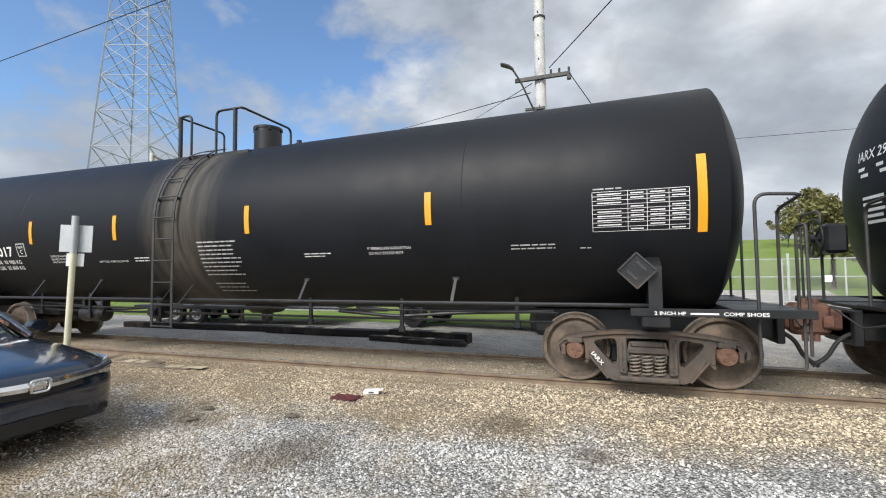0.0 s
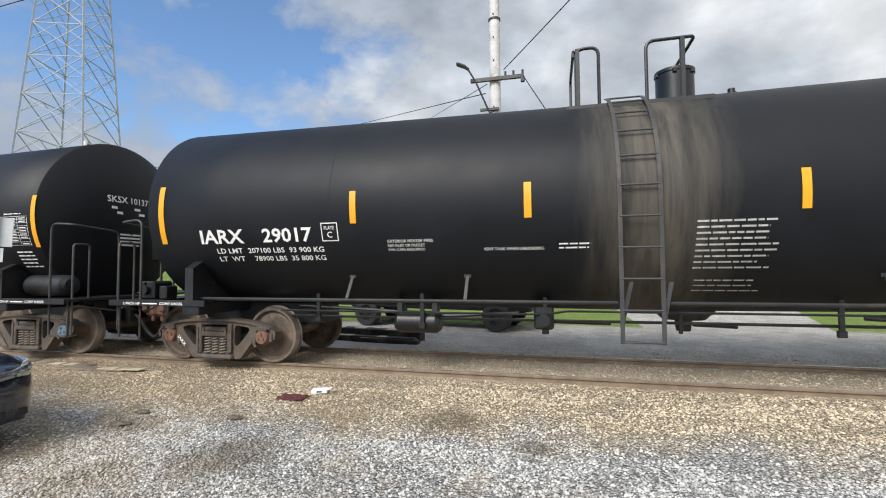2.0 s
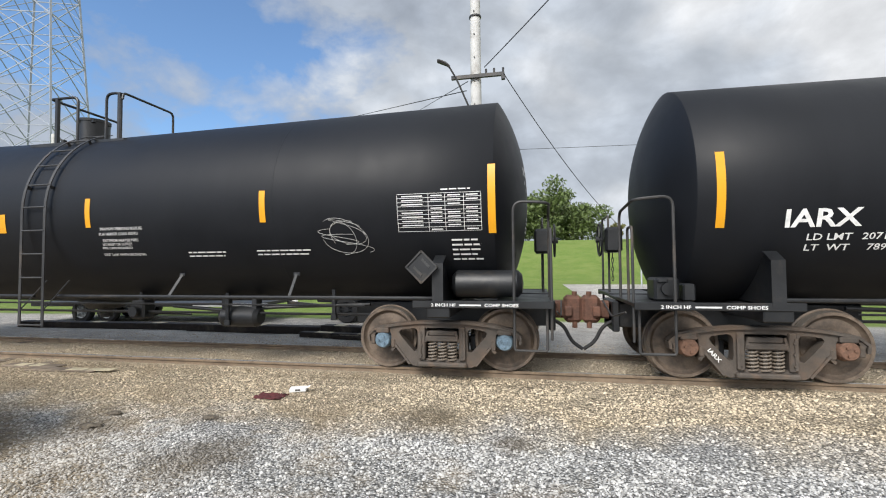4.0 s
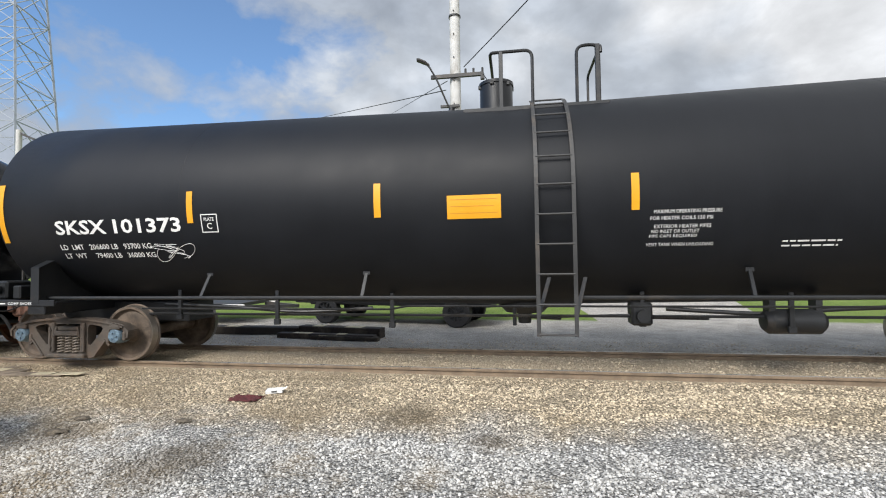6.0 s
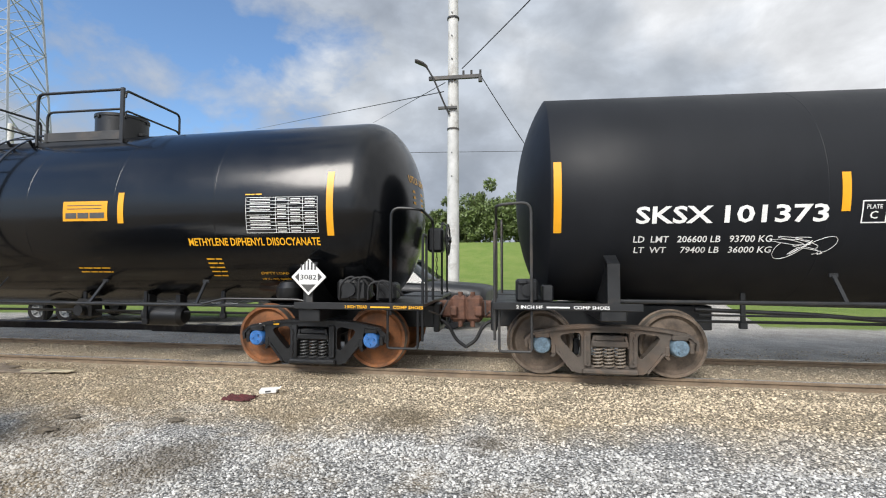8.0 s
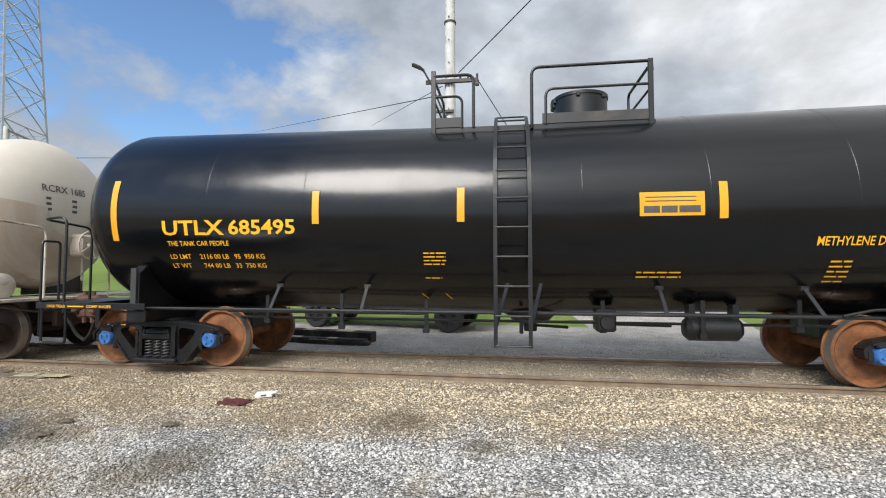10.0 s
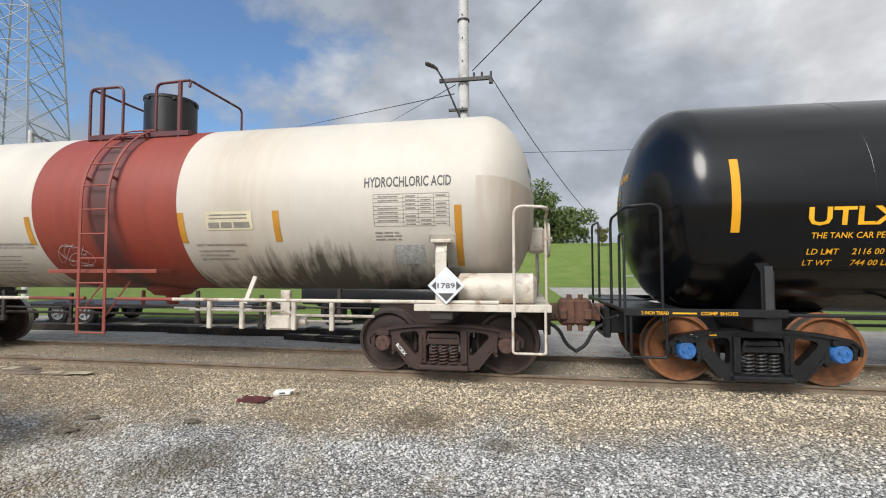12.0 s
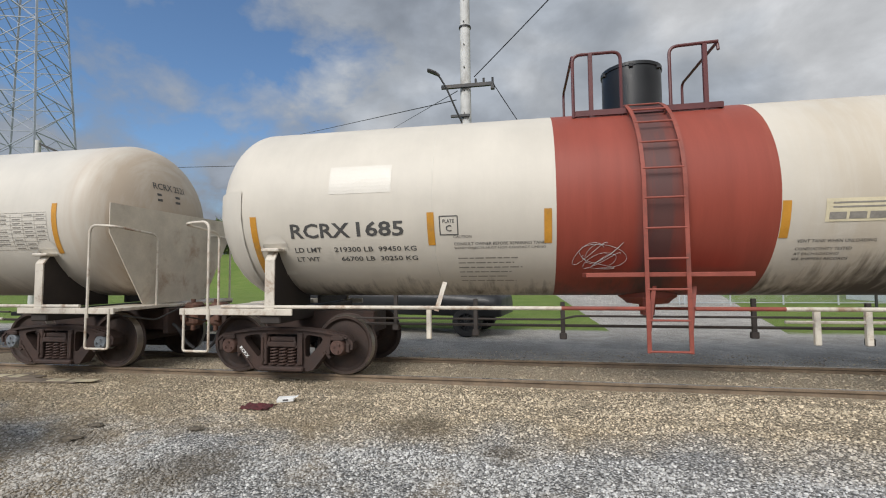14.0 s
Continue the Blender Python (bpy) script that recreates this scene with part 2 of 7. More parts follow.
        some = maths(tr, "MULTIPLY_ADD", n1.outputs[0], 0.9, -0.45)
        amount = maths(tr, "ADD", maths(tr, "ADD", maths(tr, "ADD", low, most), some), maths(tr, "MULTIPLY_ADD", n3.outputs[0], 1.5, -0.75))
        fac = maths(tr, "MULTIPLY", ramp(tr, amount, [(0.26, grey(0)), (0.75, grey(1))]), grime_shade_amount)
        c = blend(tr, fac, c, (*grime_shade, 1))
    tr.links.new(c, b.inputs["Base Color"])
    tr.links.new(rough_socket, b.inputs["Roughness"])
    b.inputs["Coat Weight"].default_value = coat
    b.inputs["Coat Roughness"].default_value = coat_rough
    b.inputs["Specular IOR Level"].default_value = spec
    bp = node(tr, "ShaderNodeBump", Strength=0.05, Distance=0.01)
    tr.links.new(n2.outputs[0], bp.inputs["Height"])
    wave = node(tr, "ShaderNodeBump", Strength=0.12, Distance=0.03)
    tr.links.new(n1.outputs[0], wave.inputs["Height"])
    tr.links.new(bp.outputs[0], wave.inputs["Normal"])
    tr.links.new(wave.outputs[0], b.inputs["Normal"])
    return m


MATTE_BLACK = tank_paint("matte black tank paint", (0.0095, 0.0106, 0.0130), 0.50, 0.0, 0.20, stain=(0.13, 0.115, 0.09), stain_x=(-0.45, 0, 1.15), stain_amount=0.6)
PLAIN_BLACK = tank_paint("plain matte black tank paint", (0.0095, 0.0106, 0.0130), 0.50, 0.0, 0.20)
GLOSS_BLACK = tank_paint("gloss black tank paint", (0.003, 0.0034, 0.0042), 0.20, 0.12, 0.36, vary=0.05, coat_rough=0.10, runs=0.1)
# the dark brown on both jackets is road dirt plus painted belly shade
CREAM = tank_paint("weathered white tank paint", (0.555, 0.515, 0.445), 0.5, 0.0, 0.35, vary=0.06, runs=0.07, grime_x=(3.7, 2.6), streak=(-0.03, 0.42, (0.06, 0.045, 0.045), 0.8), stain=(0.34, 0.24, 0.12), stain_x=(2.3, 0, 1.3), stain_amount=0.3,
                   grime_shade=(0.05, 0.04, 0.03), grime_shade_amount=0.9, band=(-1.33, 1.325, (0.27, 0.056, 0.036)))
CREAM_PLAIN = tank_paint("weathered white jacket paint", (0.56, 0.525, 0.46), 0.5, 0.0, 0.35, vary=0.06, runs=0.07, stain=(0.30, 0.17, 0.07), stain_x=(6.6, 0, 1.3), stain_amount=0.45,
                         grime_shade=(0.07, 0.05, 0.035), grime_shade_amount=0.5)
BLACK_STEEL = surface("black painted steel", (0.011, 0.012, 0.0135), 0.45, vary=0.3, dirt=(0.05, 0.042, 0.034), dirt_amount=0.2)
GREY_STEEL = surface("dusty dark steel", (0.032, 0.032, 0.032), 0.55, vary=0.3, dirt=(0.08, 0.062, 0.046), dirt_amount=0.35)
FRAME_STEEL = surface("weathered truck casting", (0.075, 0.062, 0.051), 0.7, vary=0.35, scale=5, grain=70, bump=0.4, dirt=(0.13, 0.085, 0.055), dirt_amount=0.5)
FRAME_BLACK = surface("new black truck casting", (0.008, 0.0085, 0.0095), 0.38, vary=0.3, scale=5, grain=70, bump=0.3)
FRAME_BROWN = surface("brown rusted truck casting", (0.046, 0.026, 0.020), 0.8, vary=0.35, scale=5, grain=70, bump=0.4, dirt=(0.03, 0.022, 0.02), dirt_amount=0.5)
WHEEL_STEEL = surface("dusty wheel steel", (0.155, 0.118, 0.088), 0.65, metal=0.2, vary=0.4, scale=6, bump=0.3, dirt=(0.03, 0.025, 0.022), dirt_amount=0.5)
WHEEL_RUST = surface("fresh orange wheel rust", (0.22, 0.085, 0.03), 0.75, vary=0.4, scale=6, bump=0.3, dirt=(0.05, 0.03, 0.02), dirt_amount=0.45)
WHEEL_BROWN = surface("dark brown wheel rust", (0.044, 0.027, 0.021), 0.75, vary=0.4, scale=6, bump=0.3, dirt=(0.02, 0.016, 0.015), dirt_amount=0.4)
TREAD = surface("polished tread steel", (0.30, 0.27, 0.24), 0.35, metal=0.8, vary=0.2)
CAP_RUST = surface("rusted bearing cap", (0.145, 0.078, 0.05), 0.75, vary=0.3, scale=20, bump=0.3)
CAP_BLUE = surface("blue bearing cap", (0.03, 0.13, 0.36), 0.45, vary=0.25, scale=20, dirt=(0.10, 0.07, 0.05), dirt_amount=0.35, dirt_scale=12)
CAP_GREY = surface("grey bearing cap", (0.20, 0.22, 0.24), 0.45, metal=0.5, vary=0.25, scale=20)
CAP_TEAL = surface("blue-grey bearing cap", (0.16, 0.23, 0.29), 0.4, metal=0.4, vary=0.3, scale=20)
CAP_BROWN = surface("brown bearing cap", (0.08, 0.042, 0.032), 0.75, vary=0.3, scale=20, bump=0.3)
SPRING_STEEL = surface("dusty spring steel", (0.17, 0.14, 0.11), 0.6, vary=0.25, scale=14)
SPRING_BROWN = surface("rusted spring steel", (0.06, 0.032, 0.024), 0.7, vary=0.25, scale=14)
COUPLER_RUST = surface("rusted coupler casting", (0.115, 0.055, 0.036), 0.8, vary=0.4, scale=8, bump=0.4, dirt=(0.06, 0.03, 0.022), dirt_amount=0.3)
RUBBER = surface("black rubber", (0.016, 0.016, 0.017), 0.7, vary=0.2)
YELLOW = surface("yellow reflective sheeting", (0.72, 0.33, 0.010), 0.4, vary=0.06)
ORANGE = surface("faded amber reflective sheeting", (0.50, 0.235, 0.025), 0.5, vary=0.15, dirt=(0.22, 0.15, 0.07), dirt_amount=0.2)
WHITE_INK = surface("white stencil paint", (0.74, 0.74, 0.72), 0.5, vary=0.12, scale=12)
FADED_INK = surface("faded white stencil paint", (0.42, 0.42, 0.40), 0.6, vary=0.25, scale=20)
YELLOW_INK = surface("yellow stencil paint", (0.83, 0.42, 0.015), 0.45, vary=0.1, scale=12)
DARK_INK = surface("dark grey stencil paint", (0.07, 0.068, 0.065), 0.6, vary=0.2, scale=12)
SOFT_INK = surface("worn grey stencil paint", (0.25, 0.23, 0.20), 0.6, vary=0.2, scale=12)
PALE_PAPER = surface("aged cream decal", (0.62, 0.55, 0.38), 0.6, vary=0.1)
CREAM_STEEL = surface("cream painted steel", (0.57, 0.52, 0.44), 0.5, vary=0.12, dirt=(0.22, 0.11, 0.05), dirt_amount=0.35, dirt_scale=4)
RED_STEEL = surface("brick red painted steel", (0.25, 0.06, 0.04), 0.55, vary=0.2, dirt=(0.09, 0.04, 0.03), dirt_amount=0.3)
MAROON_STEEL = surface("dark maroon painted steel", (0.095, 0.022, 0.022), 0.45, vary=0.2)
SATIN_BLACK = surface("satin black drum paint", (0.008, 0.0085, 0.0095), 0.4, vary=0.2)
GALVANISED = surface("galvanised steel", (0.46, 0.48, 0.49), 0.5, metal=0.35, vary=0.12)
POLE_WHITE = surface("weathered pale pole", (0.52, 0.52, 0.50), 0.7, vary=0.15, scale=2.5, bump=0.2, dirt=(0.28, 0.26, 0.23), dirt_amount=0.3)
POST_CREAM = surface("pale yellow painted post", (0.62, 0.60, 0.44), 0.55, vary=0.12)
TOWER_STEEL = surface("grey tower steel", (0.30, 0.335, 0.39), 0.6, metal=0.0, vary=0.12)
RAIL_STEEL = surface("brown rail steel", (0.19, 0.14, 0.095), 0.7, vary=0.3, scale=4, bump=0.3, dirt=(0.2, 0.15, 0.1), dirt_amount=0.3)
RAIL_HEAD = surface("worn rail head", (0.34, 0.30, 0.26), 0.3, metal=0.75, vary=0.2)
TIMBER = surface("creosoted old timber", (0.028, 0.021, 0.017), 0.8, vary=0.5, scale=6, grain=30, bump=0.5, dirt=(0.10, 0.08, 0.06), dirt_amount=0.3)
TIE_WOOD = surface("dusty tie timber", (0.17, 0.135, 0.10), 0.85, vary=0.4, scale=7, grain=40, bump=0.5)
PALE_WOOD = surface("pale split timber", (0.48, 0.42, 0.29), 0.8, vary=0.3, scale=8)
CAR_PAINT = surface("dark navy car paint", (0.010, 0.018, 0.036), 0.22, metal=0.3, vary=0.08, bump=0.0, coat=1.0)
CHROME = surface("brushed chrome", (0.72, 0.73, 0.74), 0.16, metal=1.0, vary=0.05, bump=0.0)
PLASTIC = surface("black trim plastic", (0.012, 0.012, 0.013), 0.5, vary=0.2)
LENS = surface("headlamp lens", (0.22, 0.25, 0.28), 0.06, metal=0.6, vary=0.3, scale=9, bump=0.0, coat=1.0)
GLASS = window_glass("tinted glass")
TRUCK_PAINT = surface("dark grey pickup paint", (0.012, 0.013, 0.015), 0.5, vary=0.15, bump=0.0, coat=0.1)
LEAF = surface("green leaves", (0.10, 0.14, 0.04), 0.6, vary=0.5, scale=1.2, grain=9, bump=0.0)
LEAF_WARM = surface("yellowing leaves", (0.15, 0.145, 0.045), 0.6, vary=0.5, scale=1.2, grain=9, bump=0.0)
BARK = surface("bark", (0.10, 0.075, 0.055), 0.9, vary=0.4, scale=8, bump=0.6)
SHIELD_CREAM = surface("rust-washed cream plate", (0.56, 0.50, 0.41), 0.55, vary=0.12, dirt=(0.26, 0.13, 0.06), dirt_amount=0.45, dirt_scale=1.1)
RIM_BLACK = surface("dark alloy rim", (0.05, 0.052, 0.055), 0.3, metal=0.5, vary=0.2)
FRESH_CREAM = surface("fresh cream paint", (0.575, 0.54, 0.475), 0.4, vary=0.05)
# pipe steel; also paints the shade on the cream cars' saddle webs
PIPE_AND_SHADE_BROWN = surface("dark brown of pipes and shaded webs", (0.035, 0.027, 0.023), 0.7, vary=0.3)
WALL_WHITE = surface("white metal siding", (0.66, 0.68, 0.69), 0.5, vary=0.08)

# ---- ground and track ----
GROUND = -0.14


def ground_height(x, y):
    """Yard level; a low bed under the track; a grass levee far behind."""
    z = GROUND
    z += 0.075 * max(0.0, 1 - abs(y - TRACK_Y) / 1.05) ** 0.5 if abs(y - TRACK_Y) < 1.05 else 0.0
    if y > 40:
        t = min((y - 40) / 34, 1)
        z += 5.6 * t * t * (3 - 2 * t)
    if abs(x) < 40 and -5 < y < 30:
        z += 0.02 * noise.noise((x * 0.5, y * 0.5, 3)) + 0.012 * noise.noise((x * 1.7, y * 1.7, 8))
    return z


def yard_colour(tr, P, tone, gap, stony):
    """Colours of the stone yard. tone: a grey for each stone; gap: darkening between stones; stony: how far stones keep their colour in the soil."""
    sep = tr.nodes.new("ShaderNodeSeparateXYZ")
    tr.links.new(P, sep.inputs[0])
    x, y = sep.outputs[0], sep.outputs[1]

    def tex(scale, detail=6.0, rough=0.6):
        n = node(tr, "ShaderNodeTexNoise", Scale=scale, Detail=detail, Roughness=rough)
        tr.links.new(P, n.inputs["Vector"])
        return n.outputs[0]

    wide, mid, small = tex(0.55), tex(2.3), tex(11.0)

    def stones(colour):
        return blend(tr, 1.0, blend(tr, 1.0, (*colour, 1), tone, "MULTIPLY"), gap, "MULTIPLY")

    pale, tan = stones((0.53, 0.52, 0.495)), stones((0.62, 0.52, 0.375))
    soil = blend(tr, ramp(tr, small, [(0.35, grey(0)), (0.7, grey(1))]), (0.20, 0.155, 0.10, 1), (0.36, 0.29, 0.195, 1))
    # tan stone lies in a belt beside the track, paler stone before it
    belt = maths(tr, "ADD", y, maths(tr, "MULTIPLY_ADD", wide, 2.2, -1.1))
    belt = maths(tr, "ADD", belt, maths(tr, "MULTIPLY_ADD", mid, 0.9, -0.45))
    belt = maths(tr, "ADD", belt, maths(tr, "MULTIPLY", x, -0.03))
    c = blend(tr, ramp(tr, maths(tr, "MULTIPLY", belt, 0.1), [(0.41, grey(0)), (0.51, grey(1))]), pale, tan)
    bare = bare_mix(tr, wide, mid)
    left = maths(tr, "MULTIPLY", x, -0.02)
    near = maths(tr, "MULTIPLY", maths(tr, "MAXIMUM", maths(tr, "SUBTRACT", 3.7, y), 0.0), 0.06)
    c = blend(tr, ramp(tr, maths(tr, "ADD", maths(tr, "ADD", bare, near), left), [(0.52, grey(0)), (0.70, grey(stony))]), c, soil)

    # oil and damp spots
    def spot(cx, cy, r):
        n = tr.nodes.new("ShaderNodeVectorMath")
        n.operation = "DISTANCE"
        tr.links.new(P, n.inputs[0])
        n.inputs[1].default_value = (cx, cy, GROUND)
        d = maths(tr, "ADD", maths(tr, "DIVIDE", n.outputs["Value"], r), maths(tr, "MULTIPLY_ADD", small, 1.2, -0.6))
        return ramp(tr, d, [(0.35, grey(0.62)), (1.0, grey(0))])
    for cx, cy, r in ((-1.17, 4.88, 0.55), (-4.5, 3.95, 0.4), (-2.9, 3.55, 0.6), (1.6, 3.0, 0.7), (-0.2, 4.3, 0.3)):
        c = blend(tr, spot(cx, cy, r), c, (0.11, 0.088, 0.06, 1))
    # between and right beside the rails: brown fines
    bed = ramp(tr, maths(tr, "ABSOLUTE", maths(tr, "SUBTRACT", y, TRACK_Y)), [(0.70, grey(0.65)), (0.95, grey(0))])
    return blend(tr, bed, c, blend(tr, tone, (0.22, 0.18, 0.135, 1), (0.50, 0.42, 0.31, 1))), x, y, wide, mid, small


def ground_material():
    m = bpy.data.materials.new("yard ground")
    m.use_nodes = True
    tr = m.node_tree
    b = tr.nodes["Principled BSDF"]
    P = tr.nodes.new("ShaderNodeTexCoord").outputs["Object"]

    def cells(scale):
        n = node(tr, "ShaderNodeTexVoronoi", Scale=scale)
        tr.links.new(P, n.inputs["Vector"])
        return n

    stones, grit = cells(42.0), cells(95.0)
    tone = ramp(tr, stones.outputs["Color"], [(0.0, grey(0.42)), (0.45, grey(0.85)), (1.0, grey(1.45))])
    tone = blend(tr, 0.6, tone, ramp(tr, grit.outputs["Color"], [(0.0, grey(0.5)), (1.0, grey(1.3))]), "MULTIPLY")
    # shadow in the gaps between stones, painted into the ground colour
    gap = ramp(tr, stones.outputs["Distance"], [(0.25, grey(1.0)), (0.7, grey(0.3))])
    c, x, y, wide, mid, small = yard_colour(tr, P, tone, gap, 0.8)
    # the lane behind the track: grey crushed stone, packed down
    lane = blend(tr, ramp(tr, grit.outputs["Color"], [(0.1, grey(0.0)), (0.9, grey(1))]), (0.27, 0.25, 0.225, 1), (0.64, 0.605, 0.55, 1))
    lane = blend(tr, ramp(tr, stones.outputs["Color"], [(0.62, grey(0)), (0.8, grey(0.5))]), lane, (0.70, 0.67, 0.62, 1))
    lane = blend(tr, ramp(tr, bare_mix(tr, wide, mid), [(0.44, grey(0.4)), (0.58, grey(0.0))]), lane, (0.17, 0.16, 0.145, 1))
    yy = maths(tr, "ADD", y, maths(tr, "MULTIPLY_ADD", mid, 0.5, -0.25))
    c = blend(tr, ramp(tr, maths(tr, "MULTIPLY", yy, 0.05), [(0.432, grey(0)), (0.452, grey(1))]), c, lane)
    # grass from the far edge of the lane on; the lane turns away to the right through it
    tuft = node(tr, "ShaderNodeTexNoise", Scale=9.0, Detail=8.0, Roughness=0.7)
    tr.links.new(P, tuft.inputs["Vector"])
    grass = blend(tr, ramp(tr, tuft.outputs[0], [(0.3, grey(0)), (0.7, grey(1))]), (0.085, 0.145, 0.026, 1), (0.19, 0.27, 0.06, 1))
    grass = blend(tr, ramp(tr, wide, [(0.4, grey(0)), (0.7, grey(0.55))]), grass, (0.24, 0.27, 0.085, 1))
    turn = maths(tr, "MULTIPLY", maths(tr, "GREATER_THAN", x, 2.4), maths(tr, "LESS_THAN", maths(tr, "SUBTRACT", x, maths(tr, "MULTIPLY", y, 0.32)), 2.6))
    turn = maths(tr, "MULTIPLY", turn, maths(tr, "LESS_THAN", y, 40.0))
    edge_y = maths(tr, "ADD", y, maths(tr, "MULTIPLY_ADD", mid, 1.2, -0.6))
    green = maths(tr, "MULTIPLY", ramp(tr, maths(tr, "MULTIPLY", edge_y, 0.02), [(0.268, grey(0)), (0.276, grey(1))]), maths(tr, "SUBTRACT", 1.0, turn))
    c = blend(tr, green, c, grass)
    tr.links.new(c, b.inputs["Base Color"])
    b.inputs["Roughness"].default_value = 0.9
    b.inputs["Specular IOR Level"].default_value = 0.2
    bp = node(tr, "ShaderNodeBump", Strength=1.0, Distance=0.025)
    tr.links.new(maths(tr, "SUBTRACT", 1.0, stones.outputs["Distance"]), bp.inputs["Height"])
    bp2 = node(tr, "ShaderNodeBump", Strength=0.5, Distance=0.05)
    tr.links.new(small, bp2.inputs["Height"])
    tr.links.new(bp.outputs[0], bp2.inputs["Normal"])
    tr.links.new(bp2.outputs[0], b.inputs["Normal"])
    return m


def bare_mix(tr, wide, mid):
    return maths(tr, "ADD", maths(tr, "MULTIPLY", mid, 0.5), maths(tr, "MULTIPLY", wide, 0.5))


def make_ground():
    def steps(spans):
        out = []
        for a, b, n in spans:
            out += [a + (b - a) * i / n for i in range(n)]
        return out + [spans[-1][1]]
    xs = steps([(-900, -120, 8), (-120, -40, 10), (-40, 30, 140), (30, 120, 12), (120, 900, 8)])
    ys = steps([(-600, -20, 6), (-20, 0, 10), (0, 14, 70), (14, 40, 26), (40, 76, 24), (76, 1500, 8)])
    bm = bmesh.new()
    grid = [[bm.verts.new((x, y, ground_height(x, y))) for x in xs] for y in ys]
    for j in range(len(ys) - 1):
        for i in range(len(xs) - 1):
            bm.faces.new((grid[j][i], grid[j][i + 1], grid[j + 1][i + 1], grid[j + 1][i]))
    ob = new("ground", finish(bm, "ground", ground_material(), smooth=60))
    tagged(ob, "gravel yard, packed stone lane and grass levee", "ground", kind="structure")


make_ground()


def rail_profile():
    return [(-0.07, -0.17), (0.07, -0.17), (0.07, -0.158), (0.012, -0.135), (0.009, -0.05), (0.034, -0.036), (0.036, -0.008), (0.026, 0.0),
            (-0.026, 0.0), (-0.036, -0.008), (-0.034, -0.036), (-0.009, -0.05), (-0.012, -0.135), (-0.07, -0.158)]


def make_track():
    track = thing("railway_track", pose(0, TRACK_Y, 0), "railway track with brown rails sunk in gravel", "railway track", kind="structure")
    for y in (-0.7525, 0.7525):
        bm = bmesh.new()
        prof = rail_profile()
        a = [bm.verts.new((-110, y + u, z)) for u, z in prof]
        b = [bm.verts.new((60, y + u, z)) for u, z in prof]
        for k in range(len(prof)):
            j = (k + 1) % len(prof)
            bm.faces.new((a[k], b[k], b[j], a[j]))
        bmesh.ops.recalc_face_normals(bm, faces=bm.faces)
        me = finish(bm, "rail", RAIL_STEEL, 30)
        me.materials.append(RAIL_HEAD)
        for f in me.polygons:
            if f.normal.z > 0.9 and f.center.z > -0.01:
                f.material_index = 1
        part("rail", me, None, track)
    bm = box(bmesh.new(), (-0.11, -1.3, -0.1), (0.11, 1.3, 0.06), 0.012)
    tie = finish(bm, "tie", TIE_WOOD, 30)
    rng = random.Random(4)
    for i in range(120):
        ob = part("tie", tie, None, track)
        ob.matrix_basis = pose(-42 + i * 0.56 + rng.uniform(-0.04, 0.04), rng.uniform(-0.05, 0.05), -0.150 - rng.uniform(0.0, 0.03) - (0.05 if i > 60 else 0.0), 0, rng.uniform(-1, 1), rng.uniform(-1.5, 1.5))


make_track()


def stone_shapes(rng, n):
    """Small broken stones: a few faceted lumps."""
    out = []
    for _ in range(n):
        bm = bmesh.new()
        bmesh.ops.create_icosphere(bm, subdivisions=1, radius=1)
        s = Vector((rng.uniform(0.8, 1.25), rng.uniform(0.7, 1.0), rng.uniform(0.45, 0.8)))
        bm.verts.index_update()
        out.append((np.array([[v.co.x * s.x, v.co.y * s.y, v.co.z * s.z] for v in bm.verts]) * np.array([[rng.uniform(0.72, 1.15)] for v in bm.verts]),
                    np.array([[v.index for v in f.verts] for f in bm.faces])))
        bm.free()
    return out


def gravel_material():
    m = bpy.data.materials.new("loose gravel")
    m.use_nodes = True
    tr = m.node_tree
    b = tr.nodes["Principled BSDF"]
    P = tr.nodes.new("ShaderNodeTexCoord").outputs["Object"]
    isl = tr.nodes.new("ShaderNodeNewGeometry").outputs["Random Per Island"]
    fine = node(tr, "ShaderNodeTexNoise", Scale=90.0, Detail=3.0)
    tr.links.new(P, fine.inputs["Vector"])
    tone = ramp(tr, isl, [(0.0, grey(0.25)), (0.3, grey(0.70)), (0.75, grey(1.02)), (1.0, grey(1.32))])
    c = yard_colour(tr, P, tone, ramp(tr, fine.outputs[0], [(0.3, grey(0.8)), (0.7, grey(1.08))]), 0.45)[0]
    tr.links.new(c, b.inputs["Base Color"])
    b.inputs["Roughness"].default_value = 0.85
    return m


